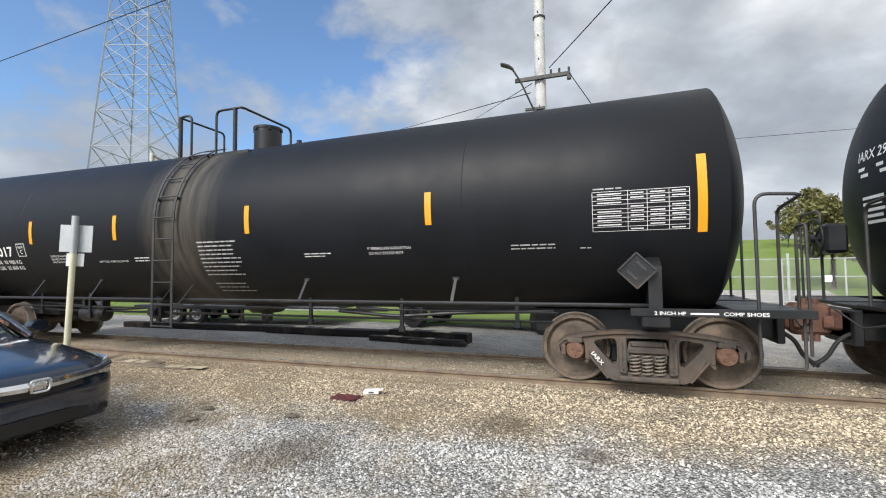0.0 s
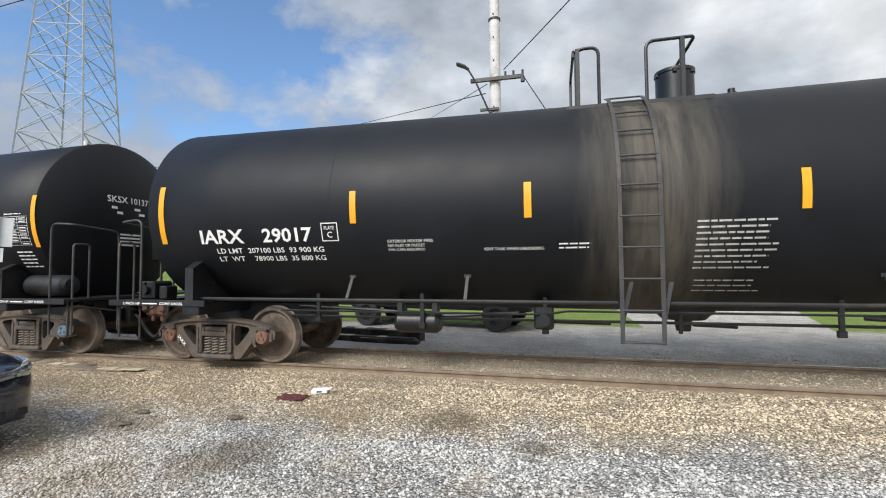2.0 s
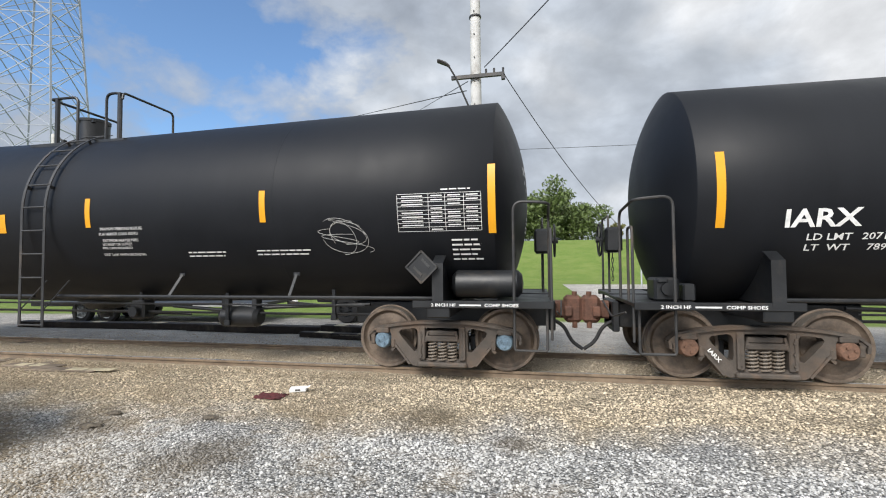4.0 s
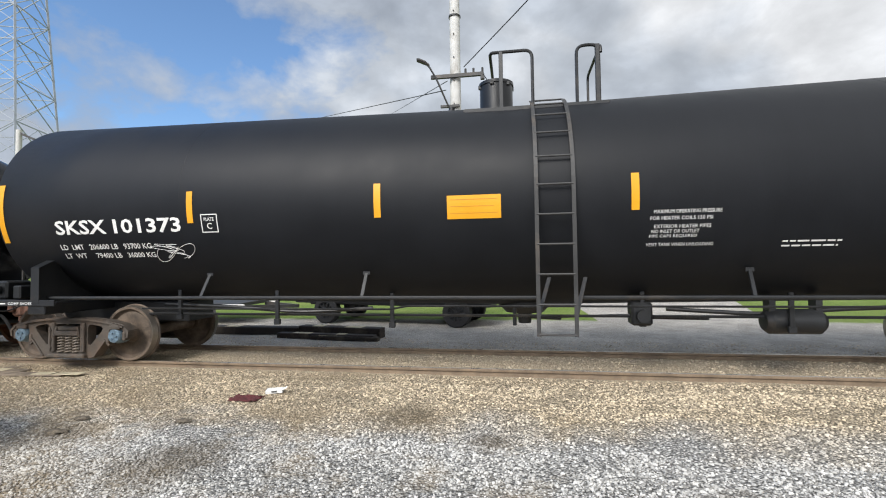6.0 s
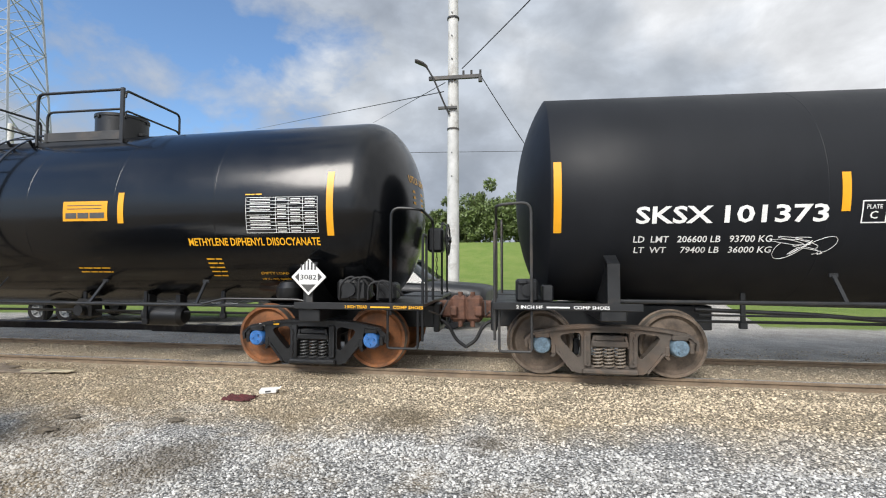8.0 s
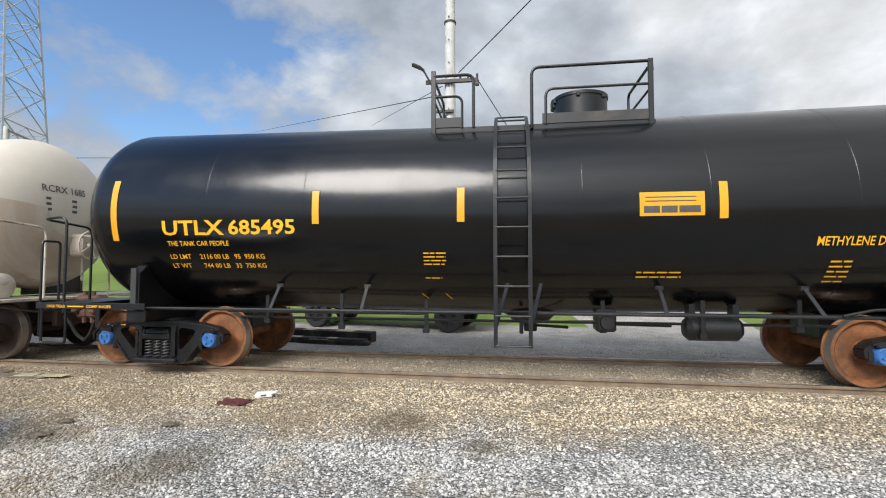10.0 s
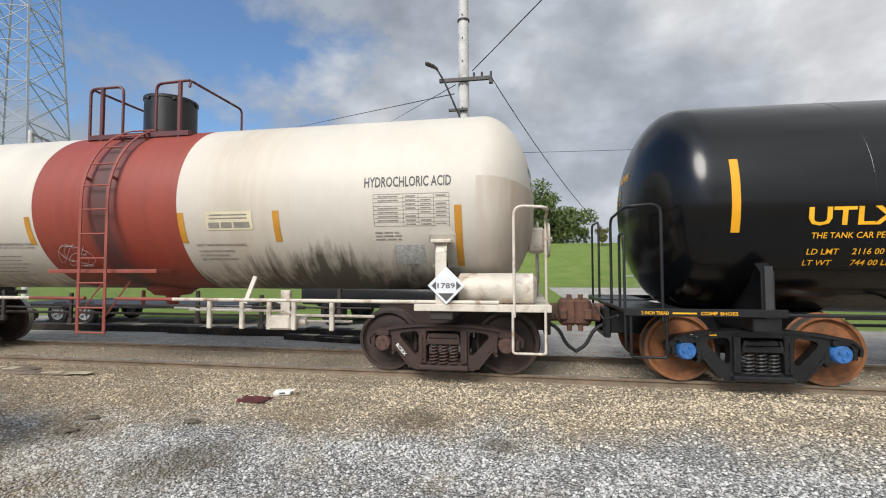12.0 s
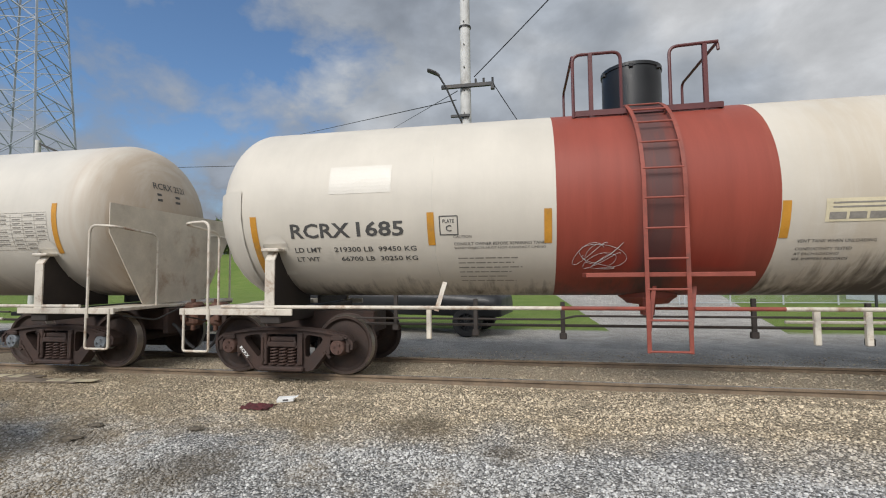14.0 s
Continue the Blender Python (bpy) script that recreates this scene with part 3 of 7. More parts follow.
def scatter_gravel():
    rng = random.Random(7)
    shapes = stone_shapes(rng, 12)
    r = np.random.default_rng(7)
    verts, faces, base = [], [], 0
    # more stones near the lens, fewer towards the track
    zones = [(-4.6, 4.6, 2.3, 4.2, 31000, 0.008, 0.019), (-10, 7.5, 4.2, 6.5, 33000, 0.008, 0.020), (-14, 10, 5.6, 6.6, 5000, 0.011, 0.026), (-16, 12, 6.75, 8.1, 7000, 0.010, 0.024),
             (-9.5, -4.0, 2.6, 4.2, 6000, 0.009, 0.02), (-13, 9, 8.3, 10.0, 5000, 0.008, 0.02)]
    for x0, x1, y0, y1, n, s0, s1 in zones:
        px, py = r.uniform(x0, x1, n), r.uniform(y0, y1, n)
        for x, y in zip(px, py):
            # bare earth shows in patches
            if noise.fractal((x * 0.62, y * 0.8, 2.0), 1.0, 2.0, 3) + 0.045 * x < -0.22 and r.random() < 0.6:
                continue
            v, f = shapes[r.integers(len(shapes))]
            s = s0 + (s1 - s0) * r.random() ** 2
            a = r.uniform(0, math.tau)
            c, d = math.cos(a) * s, math.sin(a) * s
            w = np.empty_like(v)
            w[:, 0], w[:, 1], w[:, 2] = x + v[:, 0] * c - v[:, 1] * d, y + v[:, 0] * d + v[:, 1] * c, v[:, 2] * s + ground_height(x, y) + s * 0.2
            verts.append(w)
            faces.append(f + base)
            base += len(v)
    me = bpy.data.meshes.new("loose_gravel")
    me.from_pydata(np.concatenate(verts).tolist(), [], np.concatenate(faces).tolist())
    me.materials.append(gravel_material())
    tagged(new("loose_gravel", me), "loose pale grey and tan gravel stones", "gravel", kind="stuff")



# ---- the train ----
WHEEL_R = 0.457
CAR_SHAPES = {}


def shared(key, build):
    if key not in CAR_SHAPES:
        CAR_SHAPES[key] = build()
    return CAR_SHAPES[key]


def wheel_mesh(material):
    """A wheel in its axle's space, its outer face to -y; tread, flange, dished plate and hub."""
    bm = bmesh.new()
    prof = [(0.065, 0.0), (0.065, 0.10), (0.05, 0.12), (-0.01, 0.16), (-0.035, 0.26), (-0.02, 0.36), (-0.045, 0.395), (-0.075, 0.405), (-0.078, 0.445), (-0.068, 0.452),
            (0.03, 0.459), (0.045, 0.468), (0.052, 0.482), (0.066, 0.482), (0.072, 0.46), (0.072, 0.41), (0.03, 0.36), (0.012, 0.26), (0.045, 0.16), (0.10, 0.13), (0.10, 0.0)]
    lathe(bm, [(-0.11, 0.0), (-0.11, 0.125), (-0.06, 0.135)] + prof[3:], "y", 48)
    bmesh.ops.recalc_face_normals(bm, faces=bm.faces)
    me = finish(bm, "wheel", material, 40)
    me.materials.append(TREAD)
    for f in me.polygons:
        rr = math.hypot(f.center.x, f.center.z)
        if 0.442 < rr < 0.462 and -0.08 < f.center.y < 0.04:
            f.material_index = 1
    return me


def cap_mesh(material):
    """Roller bearing cup and its bolted end cap."""
    bm = bmesh.new()
    lathe(bm, [(0.11, 0.0), (0.11, 0.115), (0.09, 0.13), (-0.03, 0.13), (-0.045, 0.125), (-0.06, 0.118), (-0.105, 0.114), (-0.12, 0.10), (-0.12, 0.0)], "y", 24)
    for k in range(3):
        a = k * math.tau / 3
        rod(bm, (0.055 * math.cos(a), -0.115, 0.055 * math.sin(a)), (0.055 * math.cos(a), -0.14, 0.05 * math.sin(a)), 0.016, 6)
    bmesh.ops.recalc_face_normals(bm, faces=bm.faces)
    return finish(bm, "bearing_cap", material, 40)


def arc(cx, cz, r, a0, a1, n):
    return [(cx + r * math.cos(radians(a0 + (a1 - a0) * i / n)), cz + r * math.sin(radians(a0 + (a1 - a0) * i / n))) for i in range(n + 1)]


def side_frame_mesh(material):
    """A cast three-piece truck side frame with its two triangular windows and the spring opening; x along the car, z from the rail."""
    outline = ([(-1.07, 0.46), (-1.10, 0.56), (-1.02, 0.64), (-0.72, 0.70), (-0.35, 0.735), (0.35, 0.735), (0.72, 0.70), (1.02, 0.64), (1.10, 0.56), (1.07, 0.46), (1.05, 0.40)]
               + [(1.01, 0.40), (1.02, 0.53)] + arc(0.889, 0.50, 0.13, 20, 160, 6) + [(0.758, 0.40), (0.70, 0.36), (0.66, 0.38)]
               + [(0.60, 0.27), (0.50, 0.13), (0.42, 0.09), (-0.42, 0.09), (-0.50, 0.13), (-0.60, 0.27), (-0.66, 0.38), (-0.70, 0.36), (-0.758, 0.40)] + arc(-0.889, 0.50, 0.13, 20, 160, 6)
               + [(-1.02, 0.53), (-1.01, 0.40), (-1.05, 0.40)])
    tri = [(0.365, 0.36), (0.375, 0.31), (0.42, 0.30), (0.50, 0.385), (0.62, 0.52), (0.645, 0.57), (0.62, 0.605), (0.44, 0.635), (0.39, 0.625), (0.365, 0.58)]
    holes = [tri, [(-x, z) for x, z in tri], [(-0.27, 0.20), (0.27, 0.20), (0.27, 0.60), (0.22, 0.64), (-0.22, 0.64), (-0.27, 0.60)]]
    bm = bmesh.new()
    prism(bm, outline, -0.075, 0.075, holes)
    # stiffening lips and the bolster end in the opening
    lip = rounded([(-1.04, -0.02, 0.60), (-0.72, -0.02, 0.675), (-0.35, -0.02, 0.715), (0.35, -0.02, 0.715), (0.72, -0.02, 0.675), (1.04, -0.02, 0.60)], 0.1, 3)
    for a, b in zip(lip, lip[1:]):
        bar(bm, a, b, 0.185, 0.03)
    for s in (-1, 1):
        bar(bm, (s * 0.48, 0, 0.115), (s * 0.70, 0, 0.39), 0.185, 0.03)
        box(bm, (s * 0.29 - 0.045, -0.11, 0.18), (s * 0.29 + 0.045, 0.11, 0.66), 0.012)
        box(bm, (s * 0.889 - 0.10, -0.12, 0.555), (s * 0.889 + 0.10, 0.10, 0.63), 0.015)
        box(bm, (s * 1.04 - 0.03, -0.09, 0.385), (s * 1.04 + 0.03, 0.09, 0.52), 0.01)
        box(bm, (s * 0.735 - 0.03, -0.09, 0.345), (s * 0.735 + 0.03, 0.09, 0.47), 0.01)
    for s in (-1, 1):
        # rounded ends that wrap over the bearings, and the hooked pedestal legs
        ends = [(s * 1.03, -0.0, 0.60), (s * 1.115, -0.0, 0.53), (s * 1.10, -0.0, 0.43)]
        for p, q in zip(ends, ends[1:]):
            bar(bm, p, q, 0.185, 0.035)
        bar(bm, (s * 0.70, 0, 0.375), (s * 0.76, 0, 0.30), 0.15, 0.04)
        box(bm, (s * 0.32 - 0.02, -0.125, 0.20), (s * 0.32 + 0.02, -0.09, 0.60), 0.006)
        for zz in (0.26, 0.40, 0.54):
            rod(bm, (s * 0.30, -0.13, zz), (s * 0.30, -0.10, zz), 0.016, 6)
    box(bm, (-0.36, -0.15, 0.09), (0.36, 0.10, 0.16), 0.02)
    box(bm, (-0.24, -0.13, 0.45), (0.24, 0.10, 0.53), 0.015)
    box(bm, (-0.20, -0.10, 0.53), (0.20, 0.10, 0.60), 0.015)
    for s in (-1, 1):
        bar(bm, (s * 0.20, -0.10, 0.60), (s * 0.24, -0.10, 0.44), 0.03, 0.03)
    return finish(bm, "side_frame", material, 35)


def spring_mesh(material):
    pts = [(0.062 * math.cos(a), 0.062 * math.sin(a), 0.16 + 0.27 * a / (math.tau * 6.0)) for a in [i * math.tau / 10 for i in range(61)]]
    bm = tube(bmesh.new(), pts, 0.0135, 6)
    rod(bm, (0, 0, 0.16), (0, 0, 0.43), 0.03, 8)
    return finish(bm, "spring", material, 50)


def brake_beam_mesh():
    bm = bmesh.new()
    for s in (-1, 1):
        bar(bm, (s * 0.38, -0.66, 0.36), (s * 0.38, 0.66, 0.36), 0.09, 0.07)
        for y in (-0.72, 0.72):
            box(bm, (s * 0.40 - 0.035, y - 0.05, 0.28), (s * 0.40 + 0.045, y + 0.05, 0.50), 0.012)
    box(bm, (-0.2, -0.95, 0.42), (0.2, 0.95, 0.62), 0.03)
    return finish(bm, "bolster", BLACK_STEEL, 35)


WHEELSETS = []     # each turning wheelset and how far along its car it sits


def frame_words(frame_, text):
    """Stencilled initials down the slanting arm of a side frame."""
    bm = bmesh.new()
    pts, faces = letters(text, 0.20, 0.052, 0.02)
    m = pose(-0.69, -0.135, 0.43, 0, 49, 0)
    vs = [bm.verts.new(m @ Vector((u, 0, v))) for u, v in pts]
    for f in faces:
        bm.faces.new([vs[i] for i in f])
    part("frame_lettering", bm, WHITE_INK, frame_, smooth=0, kind="stuff")


def add_truck(car, x, look_, text=""):
    """look_: materials of frame, wheel, cap and spring."""
    frame_m, wheel_m, cap_m, spring_m = look_
    for s in (-1, 1):
        ob = part("side_frame", shared(("frame", frame_m.name), lambda: side_frame_mesh(frame_m)), None, car)
        ob.matrix_basis = pose(x, s * 1.0, 0, 0, 0, 0 if s < 0 else 180)
        if text and s < 0:
            frame_words(ob, text)
        for k in (-1, 0, 1):
            sp = part("spring", shared(("spring", spring_m.name), lambda: spring_mesh(spring_m)), None, ob)
            sp.matrix_basis = pose(k * 0.145, -0.045, 0)
    ob = part("bolster", shared("bolster", brake_beam_mesh), None, car)
    ob.matrix_basis = pose(x, 0, 0)
    for dx in (-0.889, 0.889):
        axle = part("wheelset", shared(("axle", wheel_m.name), lambda: finish(rod(rod(bmesh.new(), (0, -0.98, 0), (0, 0.98, 0), 0.07, 16), (0, -0.55, 0), (0, 0.55, 0), 0.095, 16), "wheelset", wheel_m, 40)), None, car)
        for s in (-1, 1):
            w = part("wheel", shared(("wheel", wheel_m.name), lambda: wheel_mesh(wheel_m)), None, axle)
            w.matrix_basis = pose(0, s * 0.7525, 0, 0, 0, 0 if s < 0 else 180)
            c = part("bearing_cap", shared(("cap", cap_m.name), lambda: cap_mesh(cap_m)), None, axle)
            c.matrix_basis = pose(0, s * 1.0, 0, 0, 0, 0 if s < 0 else 180)
        WHEELSETS.append((axle, x + dx))


class Skin:
    """The tank's outer skin, on which lettering lies."""

    def __init__(self, radius, axis_z, half, head, dish=False, rise=0.0):
        self.r, self.zc, self.half, self.head, self.dish, self.rise = radius, axis_z, half, head, dish, rise

    def centre(self, x):
        """Height of the axis, which may rise from the middle of the car to both ends."""
        return self.zc + self.rise * min(abs(x), self.half + self.head)

    def side(self, x, v, z0, lift=0.005):
        """v metres up along the skin from the height z0, on the side to -y."""
        zc = self.centre(x)
        a = math.asin(max(-1, min(1, (z0 - zc) / self.r))) + v / self.r
        return Vector((x, -(self.r + lift) * math.cos(a), zc + (self.r + lift) * math.sin(a)))

    def end(self, y, z, lift=0.006, sign=1):
        q = min(0.999, math.hypot(y, z - self.centre(self.half)) / self.r)
        return Vector((sign * (self.half + self.bulge(q) + lift), y, z))

    def bulge(self, q):
        """How far a head stands out at the part q of its radius: a shallow dish with a tight knuckle, or an ellipse."""
        return self.head * (1 - q ** 2.1) ** 0.90 if self.dish else self.head * math.sqrt(max(1 - q * q, 0))


def tank_mesh(skin, material, knuckle=2.0, rings=()):
    """knuckle: 2 gives an elliptical head, more a flatter, squarer one."""
    n = 16
    prof = [(-skin.half - skin.bulge(math.sin(math.pi / 2 * i / n)), skin.r * math.sin(math.pi / 2 * i / n)) for i in range(n + 1)]
    mid = [(-skin.half + 2 * skin.half * i / 12, skin.r) for i in range(1, 12)]
    full = prof + mid + [(-u, r) for u, r in prof[::-1]]
    bm = lathe(bmesh.new(), full, "x", 96, (0, 0, 0))
    for v in bm.verts:
        v.co.z += skin.centre(v.co.x)
    bmesh.ops.recalc_face_normals(bm, faces=bm.faces)
    return finish(bm, "tank", material, 85)


def seam(car, skin, x, material):
    """A low weld bead round the jacket."""
    bm = lathe(bmesh.new(), [(-0.010, skin.r - 0.002), (-0.005, skin.r + 0.0022), (0.005, skin.r + 0.0022), (0.010, skin.r - 0.002)], "x", 96, (x, 0, skin.centre(x)))
    bmesh.ops.recalc_face_normals(bm, faces=bm.faces)
    part("weld_seam", bm, material, car, smooth=60)


def letters(text, width, height, bold=0.0):
    """Flat outline of a text, with its lower left at 0, 0: points and faces."""
    cu = bpy.data.curves.new("text", "FONT")
    cu.body, cu.size, cu.resolution_u, cu.offset = text, 1.0, 2, bold
    ob = bpy.data.objects.new("text", cu)
    me = bpy.data.meshes.new_from_object(ob)
    pts = np.array([v.co[:2] for v in me.vertices])
    faces = [tuple(p.vertices) for p in me.polygons]
    bpy.data.objects.remove(ob)
    bpy.data.curves.remove(cu)
    bpy.data.meshes.remove(me)
    lo, hi = pts.min(0), pts.max(0)
    return (pts - lo) / (hi - lo) * (width, height), faces


def lettering(car, skin, rows, ink, name="lettering", label="", lift=0.005):
    """rows: (text, x, z, width, height) or for unreadable writing (None, x, z, width, height), x and z the lower left on the skin's side."""
    bm = bmesh.new()
    for text, x, z, w, h, *rest in rows:
        if text:
            pts, faces = letters(text, w, h, rest[0] if rest else 0.0)
        else:
            n = max(1, round(h / 0.05))
            pts = np.array([(u * w, h * k / n) for k in range(n + 1) for u in (0, 1)])
            faces = [(2 * k, 2 * k + 1, 2 * k + 3, 2 * k + 2) for k in range(n)]
        vs = [bm.verts.new(skin.side(x + u, v, z, lift)) for u, v in pts]
        for f in faces:
            try:
                bm.faces.new([vs[i] for i in f])
            except ValueError:
                pass
    return part(name, bm, ink, car, label, smooth=0, kind="stuff" if name == "lettering" else "")


def strip(car, skin, x, z0, z1, w, ink):
    """An upright reflective strip, curved with the skin, 1 mm thick film."""
    bm = bmesh.new()
    n = 8
    a0 = math.asin((z0 - skin.zc) / skin.r) * skin.r
    a1 = math.asin((z1 - skin.zc) / skin.r) * skin.r
    rows = [[bm.verts.new(skin.side(x + u, a0 + (a1 - a0) * i / n, skin.zc, 0.006)) for u in (-w / 2, w / 2)] for i in range(n + 1)]
    for a, b in zip(rows, rows[1:]):
        bm.faces.new((a[0], a[1], b[1], b[0]))
    return part("reflective_strip", bm, ink, car, smooth=60)


def bars_block(rng, x, z, w, h, lines, gap=0.4):
    """Lines of writing too small to read, as bars broken into word lengths."""
    out = []
    for k in range(lines):
        pitch = h / lines
        zz = z + h - (k + 1) * pitch
        u, end = 0.0, w * rng.uniform(0.72, 1.0)
        while u < end:
            word = min(rng.uniform(0.06, 0.16), end - u)
            out.append((None, x + u, zz, word, pitch * gap))
            u += word + 0.02
    return out


def table_rows(x, z, w, h, rows, cols, thick=0.0055):
    """A ruled data table: lines, and bars for the entries."""
    out = []
    for k in range(rows + 1):
        out.append((None, x, z + h * k / rows - thick / 2, w, thick))
    for u in cols:
        out.append((None, x + w * u - thick / 2, z, thick, h))
    cell = sorted(cols)
    for k in range(rows):
        for a, b in zip(cell, cell[1:]):
            if (k * 7 + int(a * 10)) % 5:
                out.append((None, x + w * (a + 0.14 * (b - a)), z + h * (k + 0.3) / rows, w * (b - a) * 0.68, h / rows * 0.26))
    return out


def placard(car, x, y, z, size, ink, text=None, colour=None, back=None):
    """A hazard diamond in its holder, facing -y."""
    bm = bmesh.new()
    box(bm, (-size / 2, -0.012, -size / 2), (size / 2, 0.012, size / 2), 0.004)
    bmesh.ops.transform(bm, matrix=pose(x, y, z, 0, 45, 0), verts=bm.verts)
    holder = part("placard", bm, colour or BLACK_STEEL, car, "hazard placard in a diamond holder")
    if not text:
        bm = bmesh.new()
        h = size * 0.5
        for p, q in (((-h, -h), (h, -h)), ((h, -h), (h, h)), ((h, h), (-h, h)), ((-h, h), (-h, -h))):
            bar(bm, (p[0], -0.018, p[1]), (q[0], -0.018, q[1]), 0.02, 0.03, (0, 1, 0))
        for zz in (-0.25, 0.25):
            bar(bm, (-h * 0.5, -0.016, size * zz), (h * 0.5, -0.016, size * zz), 0.03, 0.008, (0, 1, 0))
        bmesh.ops.transform(bm, matrix=pose(x, y, z, 0, 45, 0), verts=bm.verts)
        part("placard_rim", bm, GREY_STEEL, holder)
    if text:
        bm = bmesh.new()
        pts, faces = letters(text, size * 0.66, size * 0.2, 0.012)
        vs = [bm.verts.new((x - size * 0.33 + u, y - 0.016, z - size * 0.1 + v)) for u, v in pts]
        for f in faces:
            bm.faces.new([vs[i] for i in f])
        d = size * 0.707
        for p, q in (((-0.44, 0.0), (-0.30, 0.14)), ((0.44, 0.0), (0.30, -0.14))):
            s = 1 if p[0] > 0 else -1
            bm.faces.new([bm.verts.new((x + a * size, y - 0.016, z + b * size)) for a, b in ((s * 0.56, 0), (s * 0.38, 0.17), (s * 0.38, -0.17))])
        bm.faces.new([bm.verts.new((x + a * size, y - 0.016, z + b * size)) for a, b in ((0, -0.58), (0.3, -0.28), (-0.3, -0.28))])
        part("placard_print", bm, ink, holder, smooth=0)
    return holder


def end_steps(car, sx, x_end, z_deck, ink, inset=0.5, y=-1.45, grab=True):
    """Corner sill step and handholds at one end of a car: sx is -1 or 1."""
    bm = bmesh.new()
    x0, x1 = x_end - sx * 0.08, x_end - sx * 0.50
    tube(bm, rounded([(x0, y, z_deck), (x0, y, 0.42), (x1, y, 0.42), (x1, y, z_deck)], 0.04, 3), 0.018, 8)
    part("sill_step", bm, ink, car)
    bm = bmesh.new()
    top = z_deck + 1.32
    x1 = x_end - sx * inset
    tube(bm, rounded([(x1, y, z_deck - 0.15), (x1, y, top), (x0 + sx * 0.04, y, top - 0.03), (x0 + sx * 0.06, y + 0.85, top - 0.10), (x0 + sx * 0.06, y + 0.85, z_deck)], 0.14, 5), 0.02, 8)
    part("handrail", bm, ink, car)
    bm = bmesh.new()
    if grab:
        tube(bm, rounded([(x0 + sx * 0.06, y + 0.02, z_deck - 0.5), (x0 + sx * 0.06, y + 0.02, z_deck + 0.95), (x0 + sx * 0.06, y + 0.30, z_deck + 0.95), (x0 + sx * 0.06, y + 0.30, z_deck)], 0.06, 4), 0.018, 8)
        part("grab_iron", bm, ink, car)
    # the same on the far side, plainer
    bm = bmesh.new()
    tube(bm, rounded([(x0, -y, z_deck - 0.45), (x0, -y, top), (x0, -y - 0.7, top), (x0, -y - 0.7, z_deck)], 0.12, 4), 0.02, 8)
    part("far_handrail", bm, ink, car)


def coupler(car, sx, x_strike, material=None):
    bm = bmesh.new()
    m = material or COUPLER_RUST
    a, b = x_strike - sx * 0.25, x_strike + sx * 0.18
    box(bm, (min(a, b), -0.12, 0.70), (max(a, b), 0.12, 0.97), 0.03)
    c = x_strike + sx * 0.14
    box(bm, (min(c, c + sx * 0.27), -0.23, 0.64), (max(c, c + sx * 0.27), 0.04, 1.06), 0.05)
    box(bm, (min(c, c + sx * 0.33), 0.05, 0.68), (max(c, c + sx * 0.33), 0.24, 1.0), 0.05)
    rod(bm, (c + sx * 0.16, -0.16, 0.56), (c + sx * 0.16, -0.16, 1.12), 0.04, 10)
    box(bm, (min(c, c + sx * 0.12), -0.30, 0.74), (max(c, c + sx * 0.12), -0.22, 0.9), 0.02)
    part("coupler", bm, m, car, "rusted knuckle coupler")
    bm = bmesh.new()
    tube(bm, rounded([(x_strike - sx * 0.1, -0.28, 0.72), (x_strike + sx * 0.12, -0.30, 0.62), (x_strike + sx * 0.24, -0.26, 0.36), (x_strike + sx * 0.40, -0.24, 0.25)], 0.2, 6), 0.028, 8)
    part("air_hose", bm, RUBBER, car)
    bm = bmesh.new()
    tube(bm, rounded([(x_strike - sx * 0.02, -1.30, 0.92), (x_strike + sx * 0.06, -0.75, 0.80), (x_strike + sx * 0.10, -0.2, 0.98)], 0.08, 4), 0.013, 6)
    part("uncoupling_lever", bm, GREY_STEEL, car)


def far_rail(car, x, y, z_top, z_low, reach, ink, r=0.022):
    """An end rail that runs level from the near corner to the far side and turns down there."""
    railing(car, [(x, y, z_top - 0.12), (x, y + 0.02, z_top), (x, y + 0.2, z_top), (x, y + reach, z_top), (x, y + reach, z_low - 0.25)], ink, r, 0.1)


def brake_wheel(car, x, y, z, ink, s=1):
    """The hand brake on the end that faces +x (s 1) or -x."""
    bm = bmesh.new()
    ring = [(x, y + 0.27 * math.cos(a), z + 0.27 * math.sin(a)) for a in [i * math.tau / 24 for i in range(24)]]
    tube(bm, ring, 0.016, 6, closed=True)
    for k in range(5):
        a = k * math.tau / 5
        bar(bm, (x, y, z), (x, y + 0.27 * math.cos(a), z + 0.27 * math.sin(a)), 0.02, 0.02, (1, 0, 0))
    rod(bm, (x - 0.06, y, z), (x + 0.06, y, z), 0.05, 10)
    w = part("brake_wheel", bm, ink, car)
    a, b = sorted((x - s * 0.34, x - s * 0.07))
    bm = box(bmesh.new(), (a, y - 0.16, z - 0.22), (b, y + 0.16, z + 0.2), 0.04)
    part("brake_gearbox", bm, ink, car)
    bm = bmesh.new()
    for k in range(6):
        zc = z - 0.27 - k * 0.075
        ring = [(x - s * 0.2 + 0.016 * math.cos(a) * (k % 2), y + 0.016 * math.cos(a) * (1 - k % 2), zc + 0.045 * math.sin(a)) for a in [i * math.tau / 8 for i in range(8)]]
        tube(bm, ring, 0.007, 5, closed=True)
    part("brake_chain", bm, ink, car)


